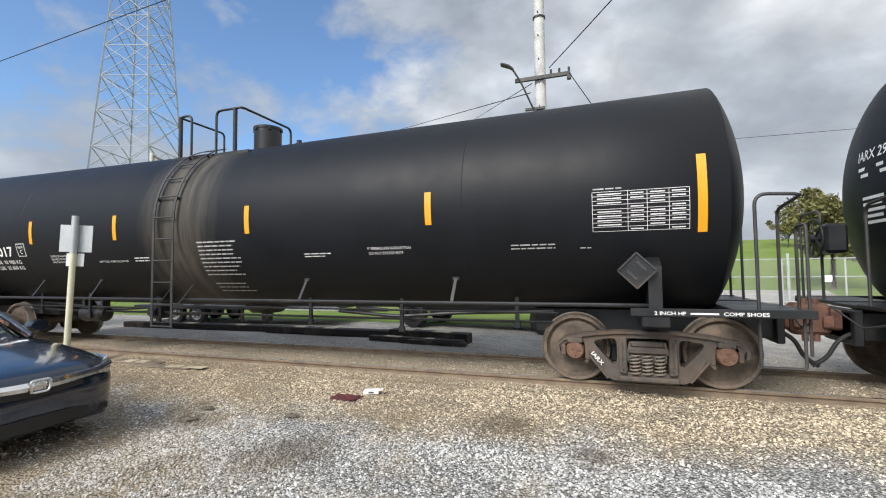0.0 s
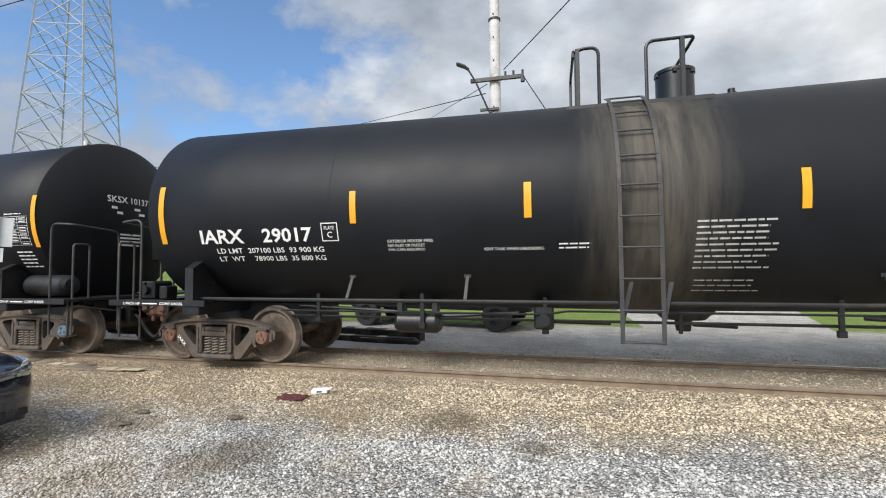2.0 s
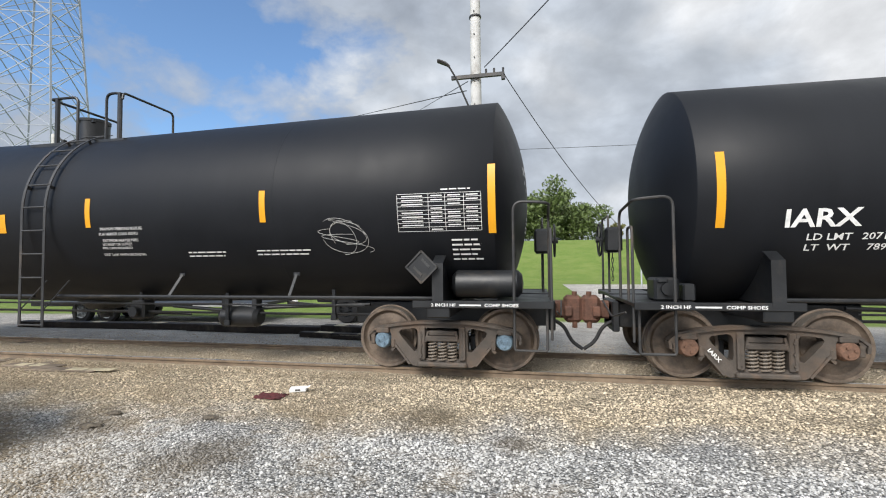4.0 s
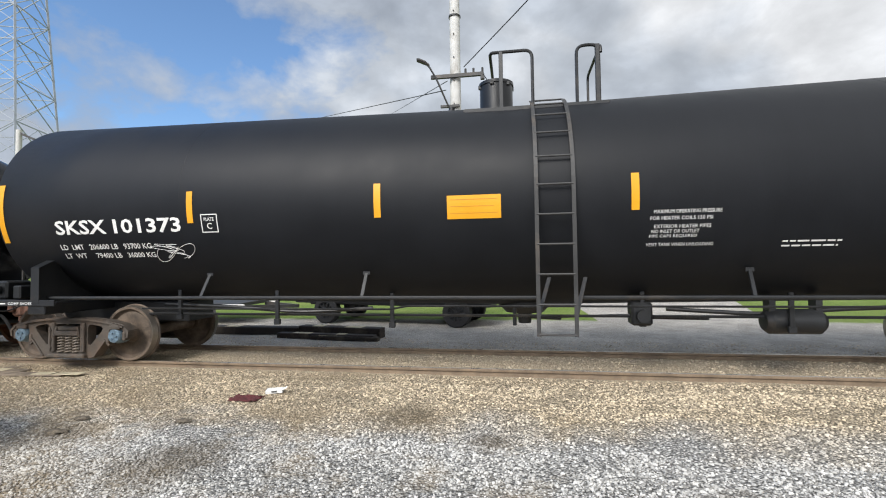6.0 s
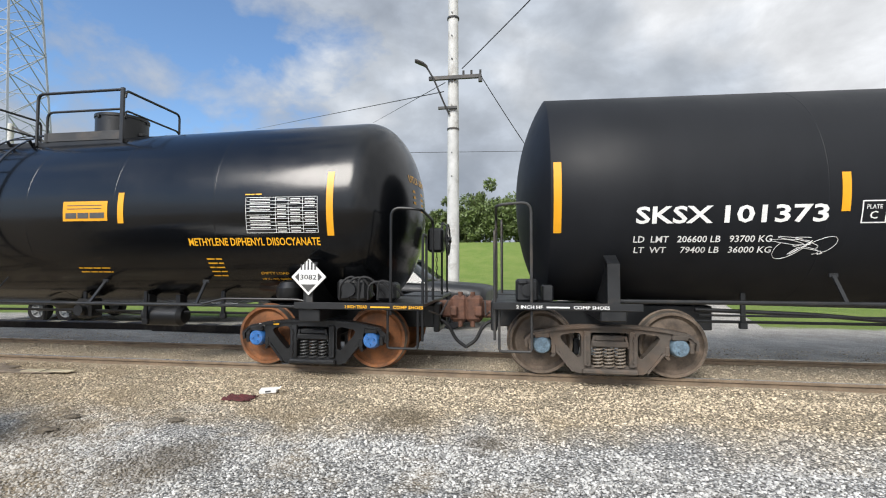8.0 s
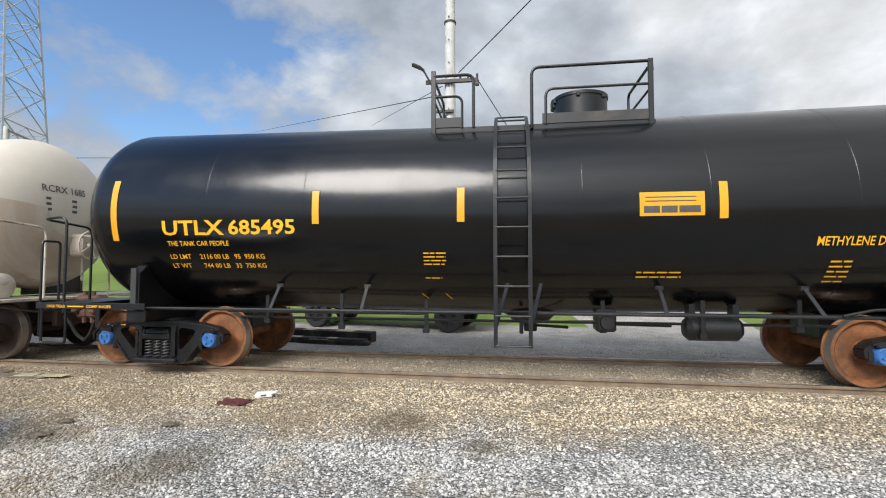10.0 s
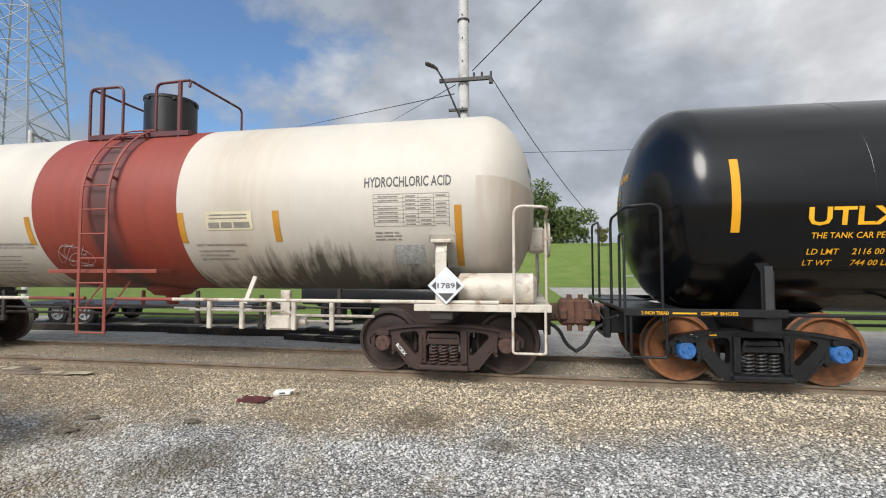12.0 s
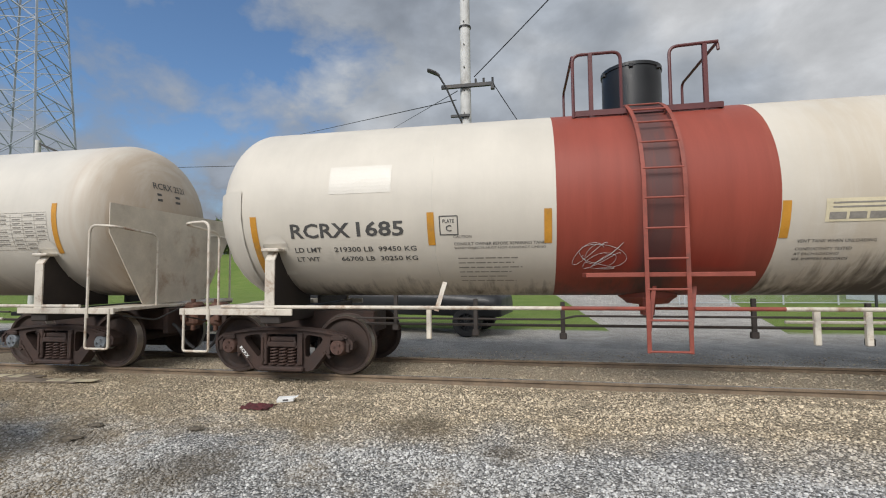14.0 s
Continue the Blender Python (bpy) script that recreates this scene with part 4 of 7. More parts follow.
def ladder(car, x, w, skin, z_low, ink, reach=0.14, mid_ink=None):
    """A side ladder that follows the skin to the top, and its rungs."""
    r = skin.r + reach
    rails = []
    for s in (-1, 1):
        bm = bmesh.new()
        pts = [(x + s * w / 2, -r, z_low), (x + s * w / 2, -r, skin.zc)]
        pts += [(x + s * w / 2, -r * math.cos(radians(a)), skin.zc + r * math.sin(radians(a))) for a in range(6, 74, 6)]
        rails.append([Vector(p) for p in pts])
        for a, b in zip(pts, pts[1:]):
            bar(bm, a, b, 0.05, 0.014, (0, -1, 0.3))
        part("ladder_rail", bm, ink, car)
    z = z_low + 0.02
    dist, rungs = 0.0, []
    line = rails[0]
    step = 0.38
    want = 0.02
    for a, b in zip(line, line[1:]):
        seg = (b - a).length
        while want <= dist + seg:
            rungs.append(a + (b - a) * ((want - dist) / seg))
            want += step
        dist += seg
    me = shared(("rung", w, ink.name), lambda: finish(rod(bmesh.new(), (0, 0, 0), (w, 0, 0), 0.014, 8), "rung", ink, 40))
    for p in rungs:
        part("rung", me, None, car).matrix_basis = Matrix.Translation(p)
    for s in (-1, 1):
        xx = x + s * w / 2
        part("ladder_brace", bar(bmesh.new(), (xx, -r, z_low + 0.25), (xx + 0.16, -skin.r * 0.86, 1.35), 0.05, 0.012), ink, car)
        for a in (15, 55):
            ca, sa = math.cos(radians(a)), math.sin(radians(a))
            part("ladder_bracket", bar(bmesh.new(), (xx, -r * ca, skin.zc + r * sa), (xx, -skin.r * ca, skin.zc + skin.r * sa), 0.05, 0.012, (1, 0, 0)), ink, car)


def side_rail(car, x0, x1, z, skin, braces, ink, r=0.028, gap=None, y=None, mid_ink=None):
    """The long safety rail beside the tank and the slanting stays that hold it. gap: broken for the ladder."""
    y = -skin.r - 0.02 if y is None else y
    spans = [(x0, x1)] if not gap else [(x0, gap[0]), (gap[1], x1)]
    for a, b in spans:
        part("safety_rail", rod(bmesh.new(), (a, y, z), (b, y, z), r, 10), ink, car)
    for xb, dx in braces:
        bm = bmesh.new()
        zt = z + 0.34
        a = math.asin(max(-0.98, (zt - skin.zc) / skin.r))
        bar(bm, (xb, y, z), (xb + dx, -(skin.r + 0.005) * math.cos(a), zt), 0.045, 0.02, (0, 1, 0.2))
        bar(bm, (xb + dx - 0.05, -(skin.r + 0.006) * math.cos(a), zt), (xb + dx + 0.05, -(skin.r + 0.006) * math.cos(a), zt), 0.02, 0.05)
        part("rail_stay", bm, ink, car)
    for xb, dx in braces:
        bm = bmesh.new()
        bar(bm, (xb, -y, z), (xb + dx, skin.r * 0.6, z + 0.3), 0.055, 0.02)
        part("rail_stay", bm, ink, car)
    part("safety_rail", rod(bmesh.new(), (x0, -y, z), (x1, -y, z), r, 10), ink, car)


def bolster_saddle(car, x, skin, deck_z, ink, y_out, knee=0.52, top=0.62, web=None):
    """Body bolster and the upright saddle web that carries the tank over each truck."""
    bm = box(bmesh.new(), (x - 0.16, -y_out, deck_z - 0.20), (x + 0.16, y_out, deck_z - 0.02), 0.015)
    posts, zc = [], skin.centre(x)
    for s in (-1, 1):
        vs = []
        a0 = math.asin((deck_z + top - 0.07 - zc) / skin.r)
        reach = skin.r * math.cos(a0)
        for dx in (-0.03, 0.03):
            ring = [(x + dx, s * y_out, deck_z), (x + dx, s * y_out, deck_z + knee), (x + dx, s * (reach + 0.10), deck_z + top), (x + dx, s * reach, deck_z + top)]
            for k in range(1, 7):
                a = a0 + (-math.pi / 2 - a0) * k / 7
                ring.append((x + dx, s * skin.r * math.cos(a), zc + skin.r * math.sin(a)))
            ring.append((x + dx, s * 0.2, deck_z))
            vs.append([bm.verts.new(p) for p in ring])
        n = len(vs[0])
        for k in range(n):
            bm.faces.new((vs[0][k], vs[0][(k + 1) % n], vs[1][(k + 1) % n], vs[1][k]))
        bm.faces.new(vs[0][::-1])
        bm.faces.new(vs[1])
        post = bar(bmesh.new(), (x, s * (y_out + 0.012), deck_z - 0.02), (x, s * (y_out + 0.012), deck_z + knee + 0.01), 0.15, 0.022, (0, 1, 0))
        bar(post, (x, s * (y_out + 0.012), deck_z + knee), (x, s * (reach + 0.11), deck_z + top + 0.01), 0.15, 0.022, (0, 1, 0))
        posts.append(post)
    bmesh.ops.recalc_face_normals(bm, faces=bm.faces)
    saddle = part("saddle", bm, web or ink, car)
    for post in posts:
        part("saddle_post", post, ink, saddle)


def stub_sill(car, sx, x_in, x_out, deck_z, ink):
    bm = bmesh.new()
    a, b = sorted((sx * x_in, sx * x_out))
    box(bm, (a, -0.33, deck_z - 0.42), (b, 0.33, deck_z - 0.06), 0.015)
    a, b = sorted((sx * (x_out - 0.10), sx * (x_out)))
    box(bm, (a, -0.42, deck_z - 0.48), (b, 0.42, deck_z - 0.03), 0.015)
    part("stub_sill", bm, ink, car)


def deck(car, sx, x_in, x_out, z, ink, y=1.5):
    bm = bmesh.new()
    a, b = sorted((sx * x_in, sx * x_out))
    for s in (-1, 1):
        lo, hi = sorted((s * 0.33, s * y))
        box(bm, (a, lo, z - 0.05), (b, hi, z), 0.006)
    box(bm, (a, -0.34, z - 0.06), (b, 0.34, z - 0.015), 0.005)
    part("end_platform", bm, ink, car)
    a, b = sorted((sx * (x_in - 1.1), sx * x_out))
    for s in (-1, 1):
        lo, hi = sorted((s * y, s * (y + 0.03)))
        part("side_sill", box(bmesh.new(), (a, lo, z - 0.085), (b, hi, z + 0.01), 0.006), ink, car)


def underneath(car, sx, ink, span, z=0.78, busy=True):
    """Brake pipe, its hangers, the air reservoir and rods under the tank."""
    bm = tube(bmesh.new(), [(-span, -0.75, z), (span, -0.75, z)], 0.022, 6)
    part("brake_pipe", bm, ink, car)
    bm = tube(bmesh.new(), rounded([(-span, -0.9, z + 0.1), (-span * 0.3, -0.9, z + 0.1), (-span * 0.25, -1.0, z + 0.16), (span, -1.0, z + 0.16)], 0.05, 3), 0.016, 6)
    part("heater_pipe", bm, ink, car)
    n = 7
    me = shared(("hanger", ink.name), lambda: finish(box(box(bmesh.new(), (-0.03, -0.02, 0), (0.03, 0.02, 0.5), 0.005), (-0.05, -0.03, -0.03), (0.05, 0.03, 0.06), 0.01), "pipe_hanger", ink))
    for k in range(n):
        x = -span + 0.6 + (2 * span - 1.2) * k / (n - 1)
        if abs(x) < 0.9:
            continue
        part("pipe_hanger", me, None, car).matrix_basis = pose(x, -0.78 - 0.14 * (k % 2), z - 0.06 - 0.05 * (k % 3))
    if busy:
        bm = bmesh.new()
        x = sx * span * 0.62
        lathe(bm, [(-0.38, 0.0), (-0.36, 0.12), (-0.3, 0.17), (0.3, 0.17), (0.36, 0.12), (0.38, 0.0)], "x", 20, (x, -0.72, 0.72))
        bmesh.ops.recalc_face_normals(bm, faces=bm.faces)
        box(bm, (x - 0.32, -0.80, 0.82), (x - 0.24, -0.64, 1.06))
        box(bm, (x + 0.24, -0.80, 0.82), (x + 0.32, -0.64, 1.06))
        part("air_reservoir", bm, ink, car)
        bm = bmesh.new()
        x = sx * span * 0.30
        box(bm, (x - 0.16, -0.86, 0.66), (x + 0.12, -0.6, 0.98), 0.03)
        rod(bm, (x - 0.02, -0.86, 0.80), (x - 0.02, -0.95, 0.80), 0.09, 14)
        rod(bm, (x + 0.12, -0.74, 0.76), (x + 0.9, -0.66, 0.74), 0.02, 8)
        rod(bm, (x - 0.16, -0.74, 0.8), (x - 1.1, -0.7, 0.76), 0.016, 8)
        part("brake_valve", bm, ink, car)


def bottom_outlet(car, skin, ink, x=0.0):
    bm = bmesh.new()
    zb = skin.zc - skin.r
    lathe(bm, [(zb + 0.08, 0.0), (zb + 0.08, 0.42), (zb - 0.02, 0.42), (zb - 0.06, 0.36), (zb - 0.12, 0.30), (zb - 0.14, 0.12), (zb - 0.30, 0.10), (zb - 0.30, 0.0)], "z", 20, (x, 0, 0))
    bmesh.ops.recalc_face_normals(bm, faces=bm.faces)
    rod(bm, (x + 0.1, -0.1, zb - 0.2), (x + 0.5, -0.62, zb - 0.16), 0.022, 8)
    rod(bm, (x - 0.16, -0.5, zb - 0.28), (x - 0.16, -0.5, zb - 0.02), 0.03, 8)
    part("bottom_outlet", bm, ink, car)


def catwalk(car, x0, x1, y0, y1, z, ink):
    """Top platform of open grating in an angle frame."""
    bm = bmesh.new()
    for y in (y0, y1):
        box(bm, (x0, y - 0.015, z - 0.07), (x1, y + 0.015, z + 0.012))
    for x in (x0, x1):
        box(bm, (x - 0.015, y0, z - 0.07), (x + 0.015, y1, z + 0.012))
    walkway = part("catwalk", bm, ink, car, smooth=0)
    bm = bmesh.new()
    n = int((x1 - x0) / 0.06)
    for k in range(1, n):
        x = x0 + (x1 - x0) * k / n
        box(bm, (x - 0.004, y0, z - 0.03), (x + 0.004, y1, z))
    for k in range(1, 5):
        y = y0 + (y1 - y0) * k / 5
        box(bm, (x0, y - 0.004, z - 0.03), (x1, y + 0.004, z))
    part("grating", bm, ink, walkway, smooth=0, kind="stuff")


def railing(car, points, ink, r=0.024, radius=0.12):
    part("railing", tube(bmesh.new(), rounded(points, radius, 5), r, 8), ink, car)


def housing(car, x, r, z0, z1, ink, flange=True):
    """The drum that protects the top valves."""
    bm = bmesh.new()
    prof = [(z0, 0.0), (z0, r), (z1 - 0.05, r), (z1 - 0.05, r + (0.015 if flange else 0)), (z1, r + (0.015 if flange else 0)), (z1 + 0.012, r - 0.03), (z1 + 0.012, 0.0)]
    lathe(bm, prof, "z", 32, (x, 0, 0))
    bmesh.ops.recalc_face_normals(bm, faces=bm.faces)
    for k in range(6):
        a = k * math.tau / 6 + 0.3
        box(bm, (x + r * math.cos(a) - 0.03, r * math.sin(a) - 0.03, z1 - 0.09), (x + r * math.cos(a) + 0.03, r * math.sin(a) + 0.03, z1 - 0.03), 0.006)
    part("valve_housing", bm, ink, car)


def end_lettering(car, skin, sx, rows, ink):
    """rows: (text or None, y, z, width, height) on the head that faces +x (sx 1) or -x."""
    bm = bmesh.new()
    for text, y, z, w, h in rows:
        pts, faces = letters(text, w, h, 0.01) if text else (np.array([(0, 0), (w, 0), (w, h), (0, h)]), [(0, 1, 2, 3)])
        vs = [bm.verts.new(skin.end(sx * (y + u), z + v, 0.008, sx)) for u, v in pts]
        for f in faces:
            bm.faces.new([vs[i] for i in f])
    part("lettering", bm, ink, car, smooth=0)


TRAIN = []


def start_car(x, label):
    car = thing("tank_car", pose(x, TRACK_Y, 0), label, "tank car", "coupled train")
    TRAIN.append((car, x))
    return car


def plate_c(x, z):
    """The boxed clearance mark."""
    t = 0.014
    return [(None, x, z, 0.26, t), (None, x, z + 0.25, 0.26, t), (None, x, z, t, 0.26), (None, x + 0.25, z, t, 0.264),
            ("PLATE", x + 0.05, z + 0.165, 0.16, 0.05, 0.01), ("C", x + 0.09, z + 0.05, 0.08, 0.09, 0.01)]


def sill_words(car, x, w, z, y, ink, words=("2 INCH HF", "COMP SHOES")):
    bm = bmesh.new()
    tall = 0.042
    for text, u0, wide in ((words[0], 0.0, 0.29), (None, 0.33, 0.25), (words[1], 0.62, 0.38)):
        pts, faces = letters(text, wide * w, tall, 0.02) if text else (np.array([(0, 0.01), (wide * w, 0.01), (wide * w, tall * 0.7), (0, tall * 0.7)]), [(0, 1, 2, 3)])
        vs = [bm.verts.new((x + u0 * w + u, y, z + v)) for u, v in pts]
        for f in faces:
            bm.faces.new([vs[i] for i in f])
    part("sill_lettering", bm, ink, car, smooth=0, kind="stuff")


def black_tank_car(x, label, marks, flip, stain=True, head_marks=()):
    """A long insulated black car. flip: 1 where the valve drum stands to +x of the ladder, -1 to -x."""
    car = start_car(x, label)
    skin = Skin(1.575, 2.46, 8.0, 0.42, True, 0.008 if stain else 0.014)
    part("tank", tank_mesh(skin, MATTE_BLACK if stain else PLAIN_BLACK, 2.5), None, car)
    for xs in (-4.8, 4.8):
        seam(car, skin, xs, PLAIN_BLACK)
    look_ = (FRAME_STEEL, WHEEL_STEEL, CAP_RUST if stain else CAP_TEAL, SPRING_STEEL)
    for s in (-1, 1):
        tx = s * (7.115 if stain else 7.205)
        add_truck(car, tx, look_, "IARX" if stain else "")
        bolster_saddle(car, s * (7.18 if stain else 7.25), skin, 1.04, BLACK_STEEL, 1.56)
        stub_sill(car, s, 5.6, 8.82, 1.02, BLACK_STEEL)
        deck(car, s, 8.0, 8.75, 1.06, BLACK_STEEL, 1.55)
        end_steps(car, s, s * 8.75, 1.06, GREY_STEEL)
        coupler(car, s, s * 8.82)
        if s > 0:
            placard(car, (7.18 if stain else 7.25) - 0.2, -1.64, 1.52, 0.30, DARK_INK)
        sill_words(car, -8.45 if s < 0 else 7.16, 1.15, 0.995, -1.585, WHITE_INK)
    brake_wheel(car, -8.86 if flip > 0 else 8.86, 0.45, 1.95, BLACK_STEEL, -flip)
    if not stain:
        bm = bmesh.new()
        lathe(bm, [(-0.5, 0.0), (-0.48, 0.13), (-0.42, 0.19), (0.42, 0.19), (0.48, 0.13), (0.5, 0.0)], "x", 24, (7.87, -1.15, 1.28))
        bmesh.ops.recalc_face_normals(bm, faces=bm.faces)
        part("air_cylinder", bm, BLACK_STEEL, car)
    part("pipe_bracket", box(bmesh.new(), (-8.1, -1.25, 1.06), (-7.95, -1.0, 1.28), 0.02), BLACK_STEEL, car)
    bm = box(bmesh.new(), (-8.45, -1.3, 1.06), (-8.15, -0.9, 1.36), 0.03)
    rod(bm, (-8.3, -1.29, 1.22), (-8.3, -1.36, 1.22), 0.08, 12)
    box(bm, (-8.42, -1.34, 1.30), (-8.30, -1.28, 1.35), 0.01)
    part("control_valve", bm, BLACK_STEEL, car)
    lx = -0.65 if flip > 0 else 0.57
    braces = [(-4.6, 0.0), (-2.85, 0.0), (2.03, 0.0), (4.59, 0.0)] if flip > 0 else [(-4.55, 0.0), (-2.06, 0.0), (2.94, 0.05), (4.99, 0.0)]
    side_rail(car, -7.2, 7.2, 1.09, skin, braces, BLACK_STEEL, gap=(lx - 0.25, lx + 0.25), y=-1.42)
    ladder(car, lx, 0.46, skin, 0.62, GREY_STEEL, 0.07)
    bottom_outlet(car, skin, BLACK_STEEL, 0.2)
    for s in (-1, 1):
        bm = tube(bmesh.new(), rounded([(s * 2.2, -0.5, 0.86), (s * 3.4, -0.62, 0.80), (s * 4.4, -0.62, 0.88), (s * 5.9, -0.5, 0.92)], 0.3, 4), 0.03, 8)
        part("coil_pipe", bm, BLACK_STEEL, car)
    underneath(car, -flip, BLACK_STEEL, 6.0)
    # top: catwalk, drum and rails
    z = 3.82
    f = flip
    x0, x1 = (-1.45, 0.45) if f > 0 else (-0.65, 1.42)
    catwalk(car, x0, x1, -0.82, -0.2, z + 0.02, BLACK_STEEL)
    housing(car, 0.18 if f > 0 else -0.2, 0.27, z + 0.12, z + 0.70, SATIN_BLACK)
    bm = rod(rod(bmesh.new(), (0.95 * f, 0, z + 0.18), (0.95 * f, 0, z + 0.31), 0.07, 12), (0.95 * f, 0, z + 0.31), (0.95 * f, 0, z + 0.37), 0.05, 12)
    part("vent_valve", bm, BLACK_STEEL, car)
    y, top = -0.79, z + 0.87
    u = -1.31 if f > 0 else 1.30
    railing(car, [(u, y, z), (u, y, top), (u + f * 0.31, y, top), (u + f * 0.31, y, z)], BLACK_STEEL)
    railing(car, [(u + f * 0.94, y, z), (u + f * 0.94, y, top), (u + f * 1.53, y, top), (u + f * 1.56, y + 0.06, top), (u + f * 1.56, y + 1.42, top), (u + f * 1.56, y + 1.42, z + 0.1)], BLACK_STEEL)
    for d in (0.02, 1.40):
        part("rail_post", box(bmesh.new(), (u + f * d - 0.03, y - 0.03, z - 0.12), (u + f * d + 0.03, y + 0.03, top), 0.005), BLACK_STEEL, car)
    far_rail(car, u - f * 0.03, y, top, z + 0.32, 1.15, BLACK_STEEL)
    ends = (-7.745, 7.715) if stain else (-7.92, 7.98)
    for xs in ends:
        strip(car, skin, xs, 1.96, 2.87, 0.10, YELLOW)
    for xs in ((-4.435, -1.985, 1.115, 4.305) if stain else (-4.62, -1.78, 1.55, 4.64)):
        strip(car, skin, xs, 2.19, 2.65, 0.095, YELLOW)
    for rows, ink in marks:
        lettering(car, skin, rows, ink)
    for s, rows in head_marks:
        end_lettering(car, skin, s, rows, WHITE_INK)
    return car


rng = random.Random(3)
HEAVY = 0.022
marks_a = [([("IARX", -7.05, 1.95, 0.78, 0.22, HEAVY), ("29017", -5.94, 1.95, 0.83, 0.22, HEAVY), ("LD LMT", -6.80, 1.80, 0.46, 0.085, 0.012), ("207100 LBS  93 900 KG", -6.24, 1.80, 1.29, 0.085, 0.012),
             ("LT  WT", -6.80, 1.68, 0.46, 0.085, 0.012), ("78900 LBS  35 800 KG", -6.16, 1.68, 1.21, 0.085, 0.012)] + plate_c(-4.95, 1.95), WHITE_INK),
           ([("EXTERIOR HEATER PIPES", -3.94, 1.91, 0.66, 0.042), ("NO INLET OR OUTLET", -3.94, 1.85, 0.54, 0.042), ("PIPE CAPS REQUIRED", -3.94, 1.79, 0.54, 0.042), ("VENT TANK WHEN UNLOADING", -2.58, 1.78, 0.79, 0.042),
             ("4\" FIBERGLASS INSULATION", 3.28, 1.87, 0.71, 0.045), ("DO NOT EXCEED 450\u00b0F", 3.30, 1.80, 0.56, 0.045)] + bars_block(rng, -1.6, 1.79, 0.5, 0.1, 2) + bars_block(rng, 2.15, 1.79, 0.49, 0.08, 2), WHITE_INK),
           (bars_block(rng, 0.0, 1.52, 0.9, 0.62, 9, 0.34) + bars_block(rng, 0.05, 1.23, 0.9, 0.2, 3, 0.34) + bars_block(rng, 5.45, 1.82, 0.67, 0.09, 2) + bars_block(rng, 6.34, 1.81, 0.15, 0.04, 1) + bars_block(rng, 6.51, 2.52, 0.39, 0.04, 1), FADED_INK),
           (table_rows(6.50, 2.01, 1.08, 0.48, 9, (0, 0.38, 0.58, 0.8, 1)), WHITE_INK)]
marks_z = [([("IARX", -7.05, 1.95, 0.78, 0.22, HEAVY)] + plate_c(-4.95, 1.95), WHITE_INK), (table_rows(6.50, 2.01, 1.08, 0.48, 9, (0, 0.38, 0.58, 0.8, 1)), WHITE_INK)]
head_z = [(-1, [("IARX 29310", -0.25, 2.95, 0.9, 0.14)] + [(None, -0.22 + 0.07 * (k % 2), 2.82 - 0.09 * k, 0.55, 0.045) for k in range(2)] + [(None, -0.12, 2.42 - 0.08 * k, 0.45 - 0.05 * (k % 2), 0.04) for k in range(5)])]
marks_b = [([("SKSX", -6.96, 2.07, 0.90, 0.22, HEAVY), ("101373", -5.93, 2.07, 1.14, 0.22, HEAVY), ("LD  LMT   206600 LB   93700 KG", -6.97, 1.84, 1.61, 0.09, 0.012), ("LT  WT     79400 LB   36000 KG", -6.95, 1.71, 1.61, 0.09, 0.012)] + plate_c(-4.45, 2.05), WHITE_INK),
           ([("MAXIMUM OPERATING PRESSURE", 1.77, 2.14, 0.78, 0.045), ("FOR HEATER COILS 150 PSI", 1.73, 2.06, 0.72, 0.045), ("EXTERIOR HEATER PIPES", 1.78, 1.96, 0.66, 0.045), ("NO INLET OR OUTLET", 1.75, 1.90, 0.56, 0.045),
             ("PIPE CAPS REQUIRED", 1.73, 1.84, 0.56, 0.045), ("VENT TANK WHEN UNLOADING", 1.70, 1.74, 0.79, 0.045)], WHITE_INK),
           (table_rows(6.69, 2.01, 1.15, 0.50, 9, (0, 0.38, 0.58, 0.8, 1)) + bars_block(rng, 3.27, 1.71, 0.7, 0.11, 2) + bars_block(rng, 4.45, 1.72, 1.05, 0.11, 2) + bars_block(rng, 7.42, 1.62, 0.44, 0.32, 5) + bars_block(rng, 7.3, 2.55, 0.5, 0.04, 1), WHITE_INK)]
head_b = [(1, [("SKSX 101373", -0.55, 2.90, 0.95, 0.13)] + [(None, -0.48 + 0.1 * (k % 2), 2.77 - 0.10 * k, 0.6, 0.05) for k in range(2)] + [(None, -0.3, 2.25 - 0.07 * k, 0.5 - 0.06 * (k % 2), 0.035) for k in range(4)])]
car_z = black_tank_car(11.68, "long matte black insulated tank car at the head of the train", marks_z, 1, True, head_z)
car_a = black_tank_car(-6.685, "long matte black tank car, dusty brown stain round its ladder", marks_a, 1)
car_b = black_tank_car(-25.14, "clean matte black tank car with yellow decal and chalk scribbles", marks_b, -1, False, head_b)
skin_b = Skin(1.575, 2.46, 8.0, 0.42, True, 0.014)
lettering(car_b, skin_b, [(None, -0.82, 2.14, 0.71, 0.31)], YELLOW, "safety_decal", "yellow safety decal with rows of small print", 0.006)
lettering(car_b, skin_b, [(None, -0.78, 2.21 + 0.09 * k, 0.63 - 0.05 * (k % 2), 0.006) for k in range(3)], ORANGE, "decal_print", "", 0.009)


